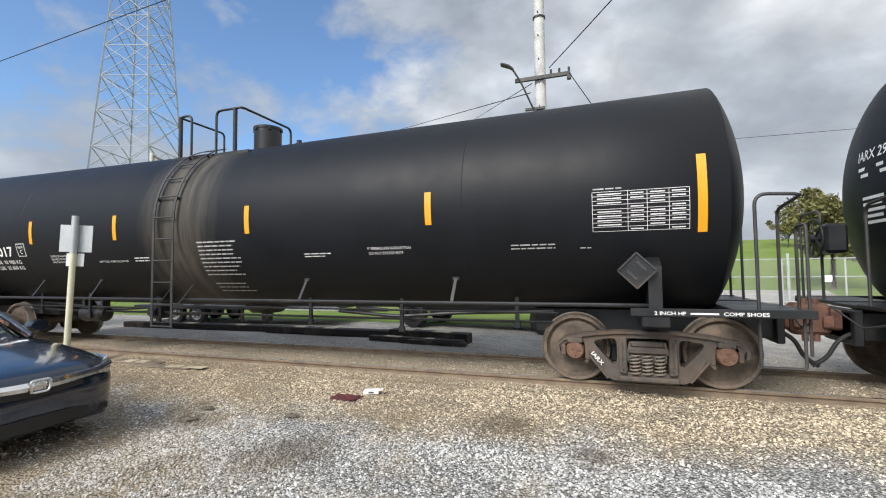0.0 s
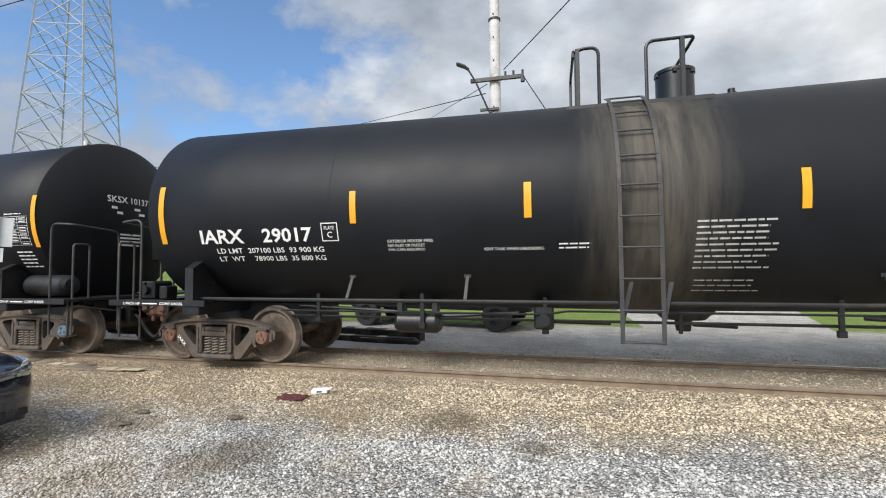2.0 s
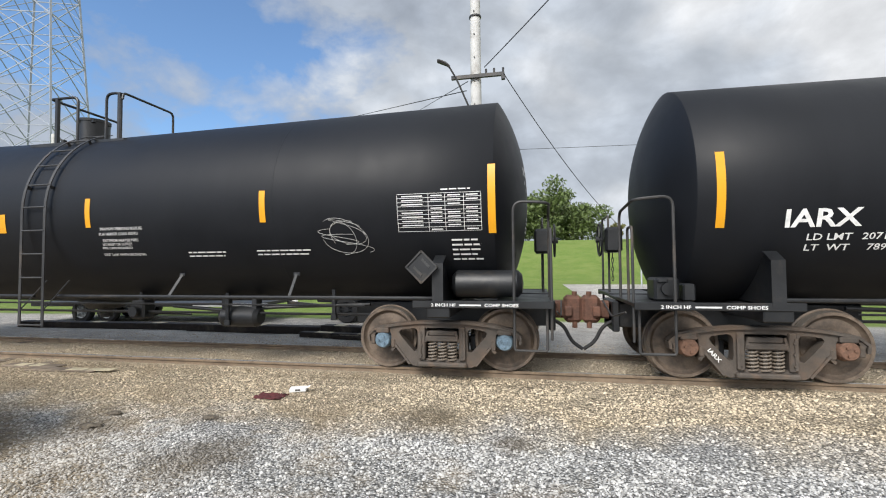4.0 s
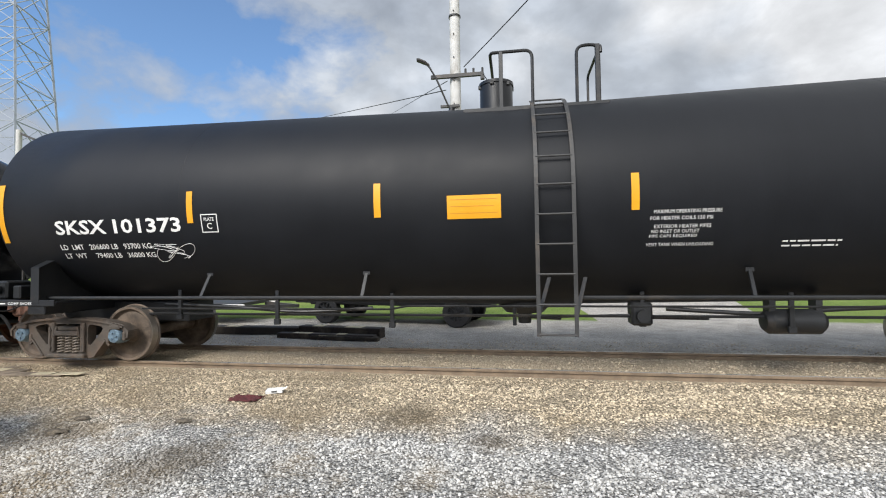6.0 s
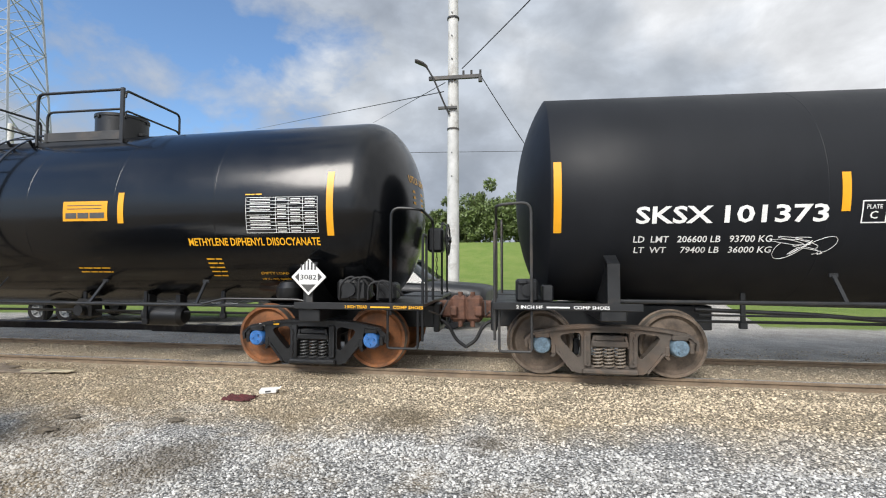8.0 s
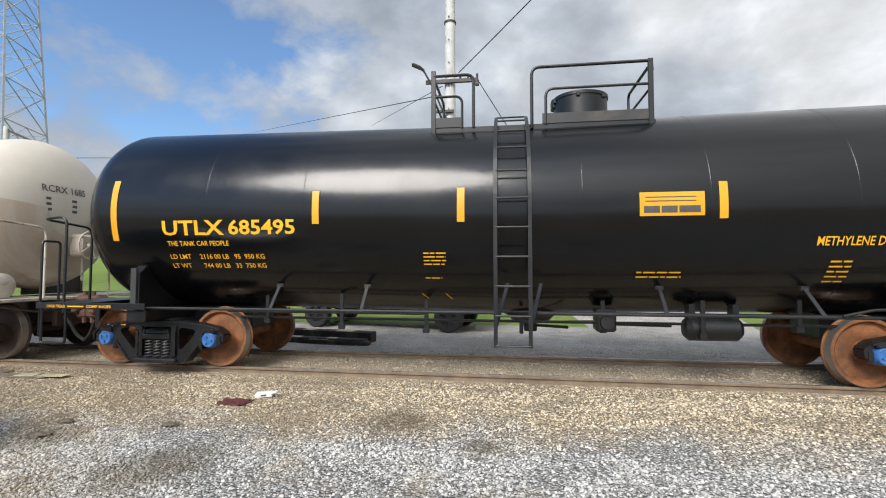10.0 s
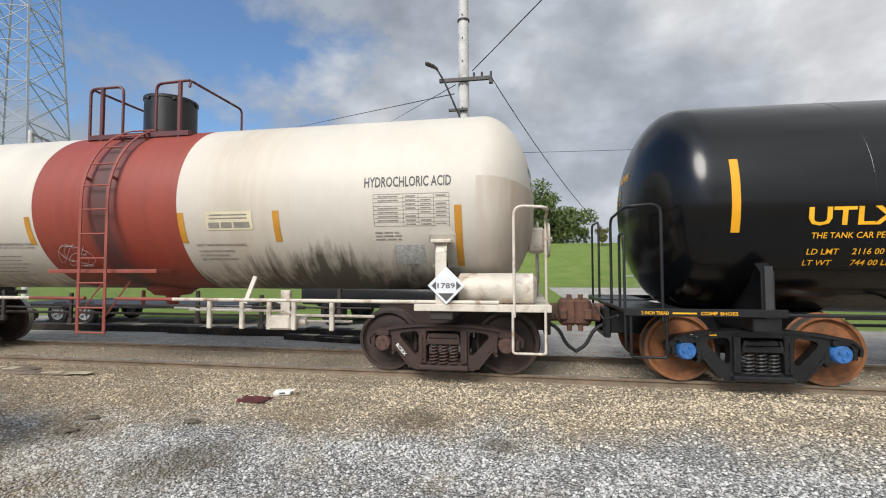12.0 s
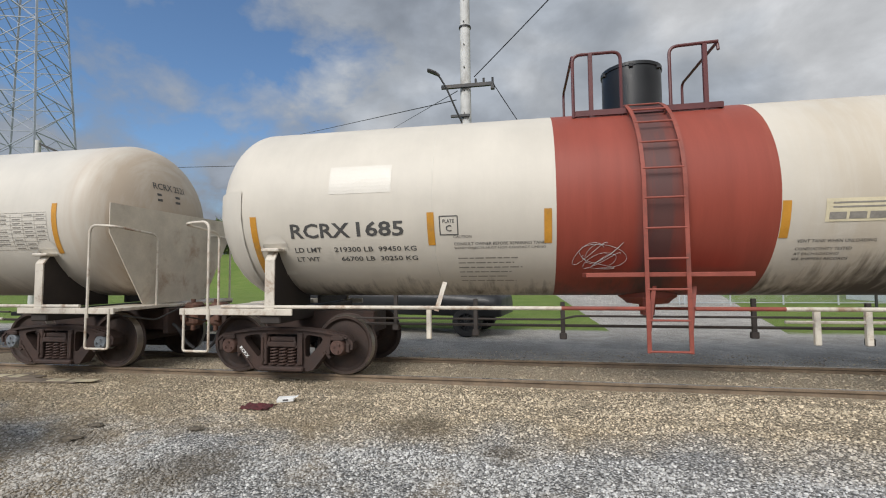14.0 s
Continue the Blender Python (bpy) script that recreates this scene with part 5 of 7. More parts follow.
def chalk(car, skin, x, z, w, h, seed, ink, n=5):
    """Loose chalk scribble on the skin."""
    r = random.Random(seed)
    bm = bmesh.new()
    for k in range(n):
        a, b, ph = r.uniform(0.2, 0.5), r.uniform(0.2, 0.5), r.uniform(0, 6)
        cx, cz, m = r.uniform(0.3, 0.7), r.uniform(0.3, 0.7), r.choice((1, 2, 3))
        pts = [skin.side(x + w * (cx + a * math.cos(t * 1.1 + ph)), h * (cz + b * math.sin(m * t * 0.5 + ph)), z, 0.006) for t in [i * 0.3 for i in range(18)]]
        tube(bm, pts, 0.003, 4)
    part("chalk_scribble", bm, ink, car, smooth=0)


chalk(car_b, skin_b, 5.54, 1.69, 0.8, 0.55, 1, FADED_INK, 6)
chalk(car_b, skin_b, -5.34, 1.65, 0.66, 0.28, 5, WHITE_INK, 6)


def gloss_tank_car(x):
    car = start_car(x, "glossy black tank car with yellow lettering and blue bearing caps")
    skin = Skin(1.5, 2.35, 6.1, 0.80, False, 0.012)
    part("tank", tank_mesh(skin, GLOSS_BLACK, 2.15), None, car)
    for xs in (-4.4, -2.9, 0.9, 2.45, 4.1):
        seam(car, skin, xs, GLOSS_BLACK)
    look_ = (FRAME_BLACK, WHEEL_RUST, CAP_BLUE, GREY_STEEL)
    for s in (-1, 1):
        add_truck(car, s * 5.466, look_)
        part("frame_tag", box(bmesh.new(), (s * 5.466 - 0.62, -1.108, 0.655), (s * 5.466 - 0.53, -1.100, 0.705), 0.002), YELLOW_INK, car, "small yellow tag")
        part("frame_mark", box(bmesh.new(), (s * 5.466 - 0.85, -1.108, 0.64), (s * 5.466 - 0.76, -1.100, 0.67), 0.002), WHITE_INK, car)
        bolster_saddle(car, s * 5.55, skin, 0.95, SATIN_BLACK, 1.42)
        stub_sill(car, s, 4.3, 7.26, 0.98, SATIN_BLACK)
        deck(car, s, 6.45, 7.2, 1.02, SATIN_BLACK, 1.45)
        end_steps(car, s, s * 7.2, 1.02, SATIN_BLACK, 0.46)
        coupler(car, s, s * 7.26)
        sill_words(car, s * 6.55 - 0.45, 1.1, 0.955, -1.487, YELLOW_INK, ("2 INCH TREAD", "COMP SHOES"))
    brake_wheel(car, 7.28, 0.4, 2.0, SATIN_BLACK)
    part("pipe_bracket", box(bmesh.new(), (6.45, -1.2, 1.04), (6.75, -0.9, 1.3), 0.04), SATIN_BLACK, car)
    bm = box(bmesh.new(), (5.9, -1.3, 1.04), (6.35, -0.95, 1.34), 0.04)
    rod(bm, (6.1, -1.29, 1.2), (6.1, -1.36, 1.2), 0.1, 14)
    part("control_valve", bm, SATIN_BLACK, car)
    for k in range(5):
        x0 = 5.95 + 0.14 * k
        bm = tube(bmesh.new(), rounded([(x0, -1.30, 1.06), (x0 + 0.03, -1.36, 1.30 + 0.05 * (k % 3)), (x0 + 0.22, -1.34, 1.42 - 0.03 * k), (x0 + 0.36, -1.25, 1.12)], 0.12, 5), 0.016, 6)
        part("air_hose", bm, RUBBER, car)
    bm = lathe(bmesh.new(), [(1.04, 0.0), (1.04, 0.16), (1.10, 0.19), (1.22, 0.19), (1.30, 0.13), (1.33, 0.0)], "z", 20, (5.15, -1.2, 0))
    bmesh.ops.recalc_face_normals(bm, faces=bm.faces)
    part("air_dome", bm, SATIN_BLACK, car)
    part("pipe_run", tube(bmesh.new(), rounded([(3.9, -1.42, 0.98), (4.25, -1.42, 1.06), (5.4, -1.42, 1.06), (5.6, -1.42, 1.0), (6.4, -1.42, 1.0)], 0.08, 4), 0.018, 8), SATIN_BLACK, car)
    p = placard(car, 5.58, -1.50, 1.38, 0.36, DARK_INK, "3082", WHITE_INK)
    bm = bmesh.new()
    for k in range(5):
        box(bm, (5.58 - 0.115 + 0.05 * k, -1.517, 1.48), (5.58 - 0.092 + 0.05 * k, -1.514, 1.56 + 0.03 * (2 - abs(k - 2))))
    part("placard_stripes", bm, DARK_INK, p, smooth=0)
    for xb, zt in ((-5.55, 1.55), (5.58, 1.2)):
        part("placard_stand", bar(bmesh.new(), (xb, -1.46, 0.93), (xb, -1.46, zt), 0.09, 0.03, (0, 1, 0)), GREY_STEEL, car)
    side_rail(car, -6.4, 6.4, 0.955, skin, [(-3.45, 0.0), (-2.09, 0.0), (1.94, 0.0), (3.75, -0.05)], BLACK_STEEL, 0.022, gap=(-0.23, 0.25), y=-1.36)
    ladder(car, 0.0, 0.44, skin, 0.54, SATIN_BLACK, 0.12)
    bottom_outlet(car, skin, SATIN_BLACK, 0.3)
    underneath(car, 1, SATIN_BLACK, 4.4)
    z = 3.64
    # broad catwalk in two bays with toe boards
    catwalk(car, -1.2, 0.28, -0.85, 0.85, z, SATIN_BLACK)
    catwalk(car, 0.32, 2.0, -0.85, 0.85, z, SATIN_BLACK)
    for y in (-0.87,):
        part("toe_board", box(bmesh.new(), (0.45, y - 0.008, z + 0.01), (1.95, y + 0.008, z + 0.16), 0.003), GREY_STEEL, car)
        part("toe_board", box(bmesh.new(), (-1.15, y - 0.008, z + 0.01), (-0.7, y + 0.008, z + 0.16), 0.003), GREY_STEEL, car)
        railing(car, [(0.30, y, z - 0.05), (0.30, y, z + 0.85), (1.98, y, z + 0.85)], SATIN_BLACK)
        railing(car, [(0.50, y, z), (0.50, y, z + 0.52), (1.98, y, z + 0.52)], SATIN_BLACK, 0.02)
        railing(car, [(-1.15, y, z + 0.8), (-0.55, y, z + 0.80), (-0.55, y, z)], SATIN_BLACK)
        railing(car, [(-1.15, y, z + 0.48), (-0.72, y, z + 0.48), (-0.72, y, z)], SATIN_BLACK, 0.02)
        for xp in (-1.15, 1.95):
            part("rail_post", box(bmesh.new(), (xp - 0.035, y - 0.02, z - 0.16), (xp + 0.035, y + 0.02, z + 0.88), 0.005), SATIN_BLACK, car)
    for xp in (-1.17, 1.98):
        far_rail(car, xp, -0.85, z + 0.84, z + 0.34, 1.25, SATIN_BLACK)
        far_rail(car, xp, -0.85, z + 0.50, z + 0.30, 1.25, SATIN_BLACK, 0.018)
    housing(car, 1.12, 0.42, z + 0.05, z + 0.66, SATIN_BLACK)
    bm = box(bmesh.new(), (0.66, -0.1, z + 0.50), (0.80, 0.1, z + 0.66), 0.02)
    box(bm, (1.5, -0.08, z + 0.30), (1.62, 0.08, z + 0.36), 0.01)
    part("hatch_hinge", bm, SATIN_BLACK, car)
    for xs in (-5.89, 5.87):
        strip(car, skin, xs, 1.96, 2.86, 0.10, YELLOW)
    for xs in (-2.72, -0.68, 2.58):
        strip(car, skin, xs, 2.17, 2.63, 0.10, YELLOW)
    lettering(car, skin, [("UTLX", -5.10, 2.03, 0.98, 0.22, HEAVY), ("685495", -4.05, 2.03, 1.02, 0.22, HEAVY), ("THE TANK CAR PEOPLE", -5.05, 1.88, 0.98, 0.075, 0.01),
                          ("LD LMT     2116 00 LB   95  950 KG", -5.06, 1.69, 1.51, 0.08, 0.01), ("LT WT       744 00 LB   33  750 KG", -5.07, 1.56, 1.51, 0.08, 0.01),
                          ("METHYLENE DIPHENYL DIISOCYANATE", 3.66, 1.83, 2.04, 0.12, 0.016), ("EMPTY LOAD", 4.66, 1.41, 0.44, 0.05), ("1/8 IN. ADJ. BLOCK", 4.64, 1.32, 0.47, 0.05)], YELLOW_INK)
    lettering(car, skin, bars_block(rng, -1.21, 1.60, 0.32, 0.2, 4) + bars_block(rng, -1.21, 1.41, 0.3, 0.05, 1) + bars_block(rng, 1.61, 1.43, 0.58, 0.12, 2) + bars_block(rng, 3.87, 1.38, 0.3, 0.31, 5) + bars_block(rng, 4.6, 2.55, 0.33, 0.04, 1), YELLOW_INK)
    lettering(car, skin, table_rows(4.61, 2.01, 1.08, 0.50, 10, (0, 0.42, 0.6, 0.8, 1)), WHITE_INK)
    lettering(car, skin, [(None, 1.59, 2.21, 0.77, 0.30)], YELLOW, "safety_decal", "yellow safety decal with black print", 0.006)
    lettering(car, skin, [(None, 1.64, 2.25, 0.19, 0.085), (None, 1.85, 2.25, 0.19, 0.085), (None, 2.06, 2.25, 0.25, 0.085)] + [(None, 1.66, 2.39 + 0.05 * k, 0.6, 0.012) for k in range(2)], DARK_INK, "decal_print", "", 0.009)
    end_lettering(car, skin, 1, [("UTLX 685495", -0.6, 2.85, 0.9, 0.12)] + [(None, -0.5, 2.70 - 0.09 * k, 0.5, 0.04) for k in range(4)], YELLOW_INK)
    end_lettering(car, skin, -1, [("UTLX 685495", -0.6, 2.85, 0.9, 0.12)] + [(None, -0.5, 2.70 - 0.09 * k, 0.5, 0.04) for k in range(4)], YELLOW_INK)
    for xs in (-1.3, -0.95):
        part("chalk_mark", bar(bmesh.new(), skin.side(xs, 0.06, 1.15), skin.side(xs + 0.08, -0.08, 1.15), 0.02, 0.004), YELLOW_INK, car)
    return car


car_c = gloss_tank_car(-42.02)


def cream_tank_car(x, label, band):
    """A weathered white acid car. band: with the brick red belt and its number; else the one behind it."""
    car = start_car(x, label)
    skin = Skin(1.41, 2.59, 5.92, 0.78)
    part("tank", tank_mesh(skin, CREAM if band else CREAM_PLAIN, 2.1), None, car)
    for xs in (-3.0, 3.2):
        seam(car, skin, xs, CREAM_PLAIN)
    look_ = (FRAME_BROWN, WHEEL_BROWN, CAP_BROWN if band else CAP_GREY, SPRING_BROWN)
    for s in (-1, 1):
        add_truck(car, s * 5.395, look_, "RCRX" if band else "")
        # web coloured dark to stand for the shaded space behind the cream post
        bolster_saddle(car, s * 5.42, skin, 1.03, CREAM_STEEL, 1.40, 0.72, 0.88, PIPE_AND_SHADE_BROWN)
        stub_sill(car, s, 4.2, 6.93, 1.0, FRAME_BROWN)
        deck(car, s, 6.15, 6.88, 1.04, CREAM_STEEL, 1.42)
        end_steps(car, s, s * 6.88, 1.04, CREAM_STEEL, 0.48, -1.45, False)
        coupler(car, s, s * 6.93)
        # lower head shield
        bm = bmesh.new()
        if band:
            rows = []
            for i in range(13):
                a = radians(172 + 196 * i / 12)
                rows.append([bm.verts.new((s * (skin.half + skin.bulge(q) + 0.03 if q < 1 else skin.half - 0.02), (q * skin.r + 0.025) * math.cos(a), skin.zc + (q * skin.r + 0.025) * math.sin(a))) for q in (1.0, 0.999, 0.985, 0.95, 0.88, 0.75, 0.55, 0.3)])
            for a, b in zip(rows, rows[1:]):
                for k in range(7):
                    bm.faces.new((a[k], a[k + 1], b[k + 1], b[k]))
        else:
            out = [(-1.42, 0.12), (1.42, 0.12), (1.42, -0.35), (0.75, -1.53), (-0.75, -1.53), (-1.42, -0.35)]
            for dx in (6.72, 6.735):
                bm.faces.new([bm.verts.new((s * dx, y, skin.zc + z)) for y, z in out])
            vs = list(bm.verts)
            for k in range(6):
                bm.faces.new((vs[k], vs[(k + 1) % 6], vs[6 + (k + 1) % 6], vs[6 + k]))
        bmesh.ops.recalc_face_normals(bm, faces=bm.faces)
        part("head_shield", bm, CREAM_PLAIN if band else SHIELD_CREAM, car)
        # saddle pad on the jacket
        bm = bmesh.new()
        pts = [(0.20 * math.cos(t), 0.22 * math.sin(t)) for t in [math.pi * i / 10 for i in range(11)]] + [(-0.20, -0.5), (0.20, -0.5)]
        vs = [bm.verts.new(skin.side(s * 5.42 + u, v, 1.95, 0.012)) for u, v in pts]
        bm.faces.new(vs)
        part("saddle_pad", bm, CREAM_PLAIN, car, smooth=0)
        part("saddle_cap", box(bmesh.new(), (s * 5.42 - 0.14, -1.44, 1.88), (s * 5.42 + 0.14, -1.24, 1.93), 0.012), CREAM_STEEL, car)
    if band:
        bm = bmesh.new()
        lathe(bm, [(-0.56, 0.0), (-0.55, 0.15), (-0.5, 0.215), (0.5, 0.215), (0.55, 0.15), (0.56, 0.0)], "x", 24, (6.15, -1.1, 1.25))
        bmesh.ops.recalc_face_normals(bm, faces=bm.faces)
        part("air_cylinder", bm, CREAM_STEEL, car)
        placard(car, 5.5, -1.46, 1.30, 0.36, DARK_INK, "1789", WALL_WHITE)
        brake_wheel(car, 6.95, 0.2, 2.0, CREAM_STEEL)
    for (a, b), ink in (((-6.2, -1.3), CREAM_STEEL), ((-1.3, -0.26), RED_STEEL), ((0.30, 1.3), RED_STEEL), ((1.3, 6.2), CREAM_STEEL)):
        part("safety_rail", rod(bmesh.new(), (a, -1.40, 1.075), (b, -1.40, 1.075), 0.026, 10), ink if band else CREAM_STEEL, car)
    for xb, ink in ((-2.9, CREAM_STEEL), (2.55, CREAM_STEEL)):
        bm = bar(bmesh.new(), (xb - 0.05, -1.40, 1.03), (xb + 0.06, -1.32, 1.42), 0.06, 0.03, (0, 1, 0.2))
        part("rail_stay", bm, ink, car)
    for xb in (1.75, 2.3, 2.75, 3.15, 3.75, -3.1):
        part("pipe_hanger", box(bmesh.new(), (xb - 0.035, -1.2, 0.62), (xb + 0.035, -1.14, 1.06), 0.01), CREAM_STEEL, car)
    part("air_line", tube(bmesh.new(), rounded([(1.4, -1.17, 0.9), (3.0, -1.17, 0.9), (3.2, -1.17, 0.84), (4.4, -1.17, 0.84)], 0.06, 3), 0.02, 6), CREAM_STEEL, car)
    bm = box(bmesh.new(), (2.75, -1.2, 0.62), (3.1, -0.9, 0.84), 0.03)
    box(bm, (2.84, -1.02, 0.84), (3.0, -0.96, 1.2), 0.01)
    rod(bm, (3.1, -1.05, 0.74), (4.0, -1.0, 0.74), 0.02, 8)
    rod(bm, (3.1, -1.05, 0.74), (3.3, -1.05, 0.74), 0.06, 12)
    part("brake_cylinder", bm, CREAM_STEEL, car)
    ink = RED_STEEL if band else CREAM_STEEL
    ladder(car, -0.03, 0.48, skin, 0.54, ink, 0.10)
    if band:
        part("drip_bar", box(bmesh.new(), (-0.98, -1.40, 1.47), (1.0, -1.0, 1.53), 0.008), RED_STEEL, car)
    bottom_outlet(car, skin, RED_STEEL, 0.1)
    underneath(car, -1, PIPE_AND_SHADE_BROWN, 4.3, busy=False)
    z = 3.87
    catwalk(car, -0.98, 0.98, -0.76, -0.1, z, MAROON_STEEL)
    housing(car, -0.03, 0.44, z + 0.02, z + 0.84, SATIN_BLACK)
    y = -0.74
    top = z + 0.86
    railing(car, [(-1.01, y, z - 0.08), (-1.01, y, top), (-0.34, y, top), (-0.34, y, z - 0.1)], MAROON_STEEL)
    railing(car, [(0.32, y, z - 0.1), (0.32, y, top), (0.96, y, top + 0.02)], MAROON_STEEL)
    far_rail(car, 0.96, y, top + 0.02, z + 0.28, 1.45, MAROON_STEEL)
    far_rail(car, -1.01, y, top, z + 0.28, 1.45, MAROON_STEEL)
    for xp in (-0.76, 0.78):
        part("rail_post", box(bmesh.new(), (xp - 0.03, y - 0.025, z - 0.14), (xp + 0.03, y + 0.025, top), 0.004), MAROON_STEEL, car)
    for xs in (-5.72, 5.65):
        strip(car, skin, xs, 1.57 if band else 1.93, 2.40 if band else 2.74, 0.10, ORANGE)
    for xs in (-3.03, -1.44, 1.38, 2.95):
        strip(car, skin, xs, 1.94, 2.385, 0.10, ORANGE)
    if band:
        lettering(car, skin, [("RCRX", -5.14, 2.07, 0.92, 0.22, HEAVY), ("1685", -4.12, 2.08, 0.70, 0.22, HEAVY), ("LD LMT", -5.12, 1.87, 0.42, 0.08, 0.012), ("219300 LB  99450 KG", -4.5, 1.87, 1.24, 0.08, 0.012),
                              ("LT WT", -5.12, 1.74, 0.36, 0.08, 0.012), ("66700 LB  30250 KG", -4.42, 1.74, 1.16, 0.08, 0.012), ("HYDROCHLORIC ACID", 4.32, 2.67, 1.24, 0.15, 0.012)] + plate_c(-2.91, 2.07), DARK_INK)
        lettering(car, skin, [("CAUTION", -2.72, 2.03, 0.25, 0.04), ("CONSULT OWNER BEFORE REPAIRING TANK", -2.72, 1.93, 1.25, 0.045), ("SHARP OBJECTS MUST NOT CONTACT LINING", -2.72, 1.87, 1.25, 0.045),
                              ("VENT TANK WHEN UNLOADING", 1.55, 1.88, 0.85, 0.045), ("CONDUCTIVITY TESTED", 1.55, 1.79, 0.62, 0.04), ("AT EACH LOADING", 1.55, 1.73, 0.5, 0.04), ("SEE SHIPPERS RECORDS", 1.55, 1.67, 0.62, 0.04)], DARK_INK)
        lettering(car, skin, bars_block(rng, -2.68, 1.43, 0.9, 0.38, 6, 0.3) + table_rows(4.45, 2.13, 1.08, 0.44, 8, (0, 0.4, 0.6, 0.8, 1)) + bars_block(rng, 4.45, 1.94, 0.46, 0.14, 3), SOFT_INK)
        lettering(car, skin, [(None, 1.80, 2.12, 0.77, 0.28)], PALE_PAPER, "safety_decal", "faded cream safety decal", 0.006)
        lettering(car, skin, [(None, 1.84, 2.15, 0.18, 0.085), (None, 2.05, 2.15, 0.18, 0.085), (None, 2.26, 2.15, 0.26, 0.085)] + [(None, 1.87, 2.28 + 0.05 * k, 0.62, 0.02) for k in range(2)], SOFT_INK, "decal_print", "", 0.009)
        lettering(car, skin, [(None, 4.72, 1.60, 0.42, 0.34)], FADED_INK, "worn_decal", "worn grey decal", 0.006)
        lettering(car, skin, [(None, -4.52, 2.69, 0.93, 0.42)], FRESH_CREAM, "paint_patch", "fresh white patch of paint", 0.004)
        chalk(car, skin, -1.19, 1.60, 0.7, 0.42, 9, FADED_INK, 6)
        end_lettering(car, skin, 1, [("RCRX 1685", -0.5, 2.95, 0.8, 0.13)] + [(None, -0.45, 2.80 - 0.1 * k, 0.55, 0.05) for k in range(3)], DARK_INK)
    else:
        lettering(car, skin, table_rows(4.3, 2.0, 1.2, 0.6, 9, (0, 0.4, 0.6, 0.8, 1)), SOFT_INK)
        end_lettering(car, skin, 1, [("RCRX 2521", -0.45, 3.12, 0.7, 0.12)] + [(None, -0.4, 3.0 - 0.1 * k, 0.5, 0.045) for k in range(2)], DARK_INK)
    return car


car_d = cream_tank_car(-56.98, "weathered white acid tank car with brick red belt, dirt streaks, shade-darkened belly", True)
car_e = cream_tank_car(-71.9, "rust-streaked white tank car with flat head shields", False)


# ---- the yard beside and behind the track ----


def loft(bm, sections, close=True):
    """Skin over sections of equal point counts."""
    rows = [[bm.verts.new(p) for p in s] for s in sections]
    n = len(rows[0])
    for a, b in zip(rows, rows[1:]):
        for k in range(n if close else n - 1):
            bm.faces.new((a[k], a[(k + 1) % n], b[(k + 1) % n], b[k]))
    if close:
        bm.faces.new(rows[0][::-1])
        bm.faces.new(rows[-1])
    bmesh.ops.recalc_face_normals(bm, faces=bm.faces)
    return bm


def body_section(x, w, z0, zb, zt):
    half = [(0.0, z0), (0.93 * w, z0), (0.985 * w, z0 + 0.10), (w, (z0 + zb) / 2), (w, zb - 0.06), (0.985 * w, zb), (0.94 * w, zb + (zt - zb) * 0.45), (0.84 * w, zt - 0.035), (0.6 * w, zt - 0.008), (0.25 * w, zt)]
    return [(x, y, z) for y, z in half] + [(x, -y, z) for y, z in half[:0:-1]]


def smooth_rows(rows, n):
    """Fill in stations between the given ones with an even curve."""
    out = []
    for i in range(len(rows) - 1):
        p0, p1, p2, p3 = rows[max(i - 1, 0)], rows[i], rows[i + 1], rows[min(i + 2, len(rows) - 1)]
        for k in range(n):
            t = k / n
            out.append(tuple(0.5 * (2 * b + (c - a) * t + (2 * a - 5 * b + 4 * c - d) * t * t + (3 * b - a - 3 * c + d) * t ** 3) for a, b, c, d in zip(p0, p1, p2, p3)))
    return out + [rows[-1]]


def road_wheel(parent, x, y, r, width, rim_m, spokes, sign):
    bm = bmesh.new()
    w = width / 2
    lathe(bm, [(-w, r * 0.62), (-w, r * 0.93), (-w * 0.8, r), (w * 0.8, r), (w, r * 0.93), (w, r * 0.62), (-w, r * 0.62)], "y", 36, (x, y, r))
    bmesh.ops.recalc_face_normals(bm, faces=bm.faces)
    tyre = part("tyre", bm, RUBBER, parent)
    bm = bmesh.new()
    f = y + sign * w * 0.75
    ring = [(x + r * 0.62 * math.cos(a), f, r + r * 0.62 * math.sin(a)) for a in [i * math.tau / 32 for i in range(32)]]
    tube(bm, ring, 0.022, 6, closed=True)
    for k in range(spokes):
        a = k * math.tau / spokes
        bar(bm, (x, f, r), (x + r * 0.61 * math.cos(a), f, r + r * 0.61 * math.sin(a)), 0.03, 0.04, (0, 1, 0))
    rod(bm, (x, f - 0.03, r), (x, f + 0.03, r), 0.06, 14)
    rod(bm, (x, y - w * 0.5, r), (x, y + w * 0.4, r), r * 0.6, 24)
    part("rim", bm, rim_m, tyre)


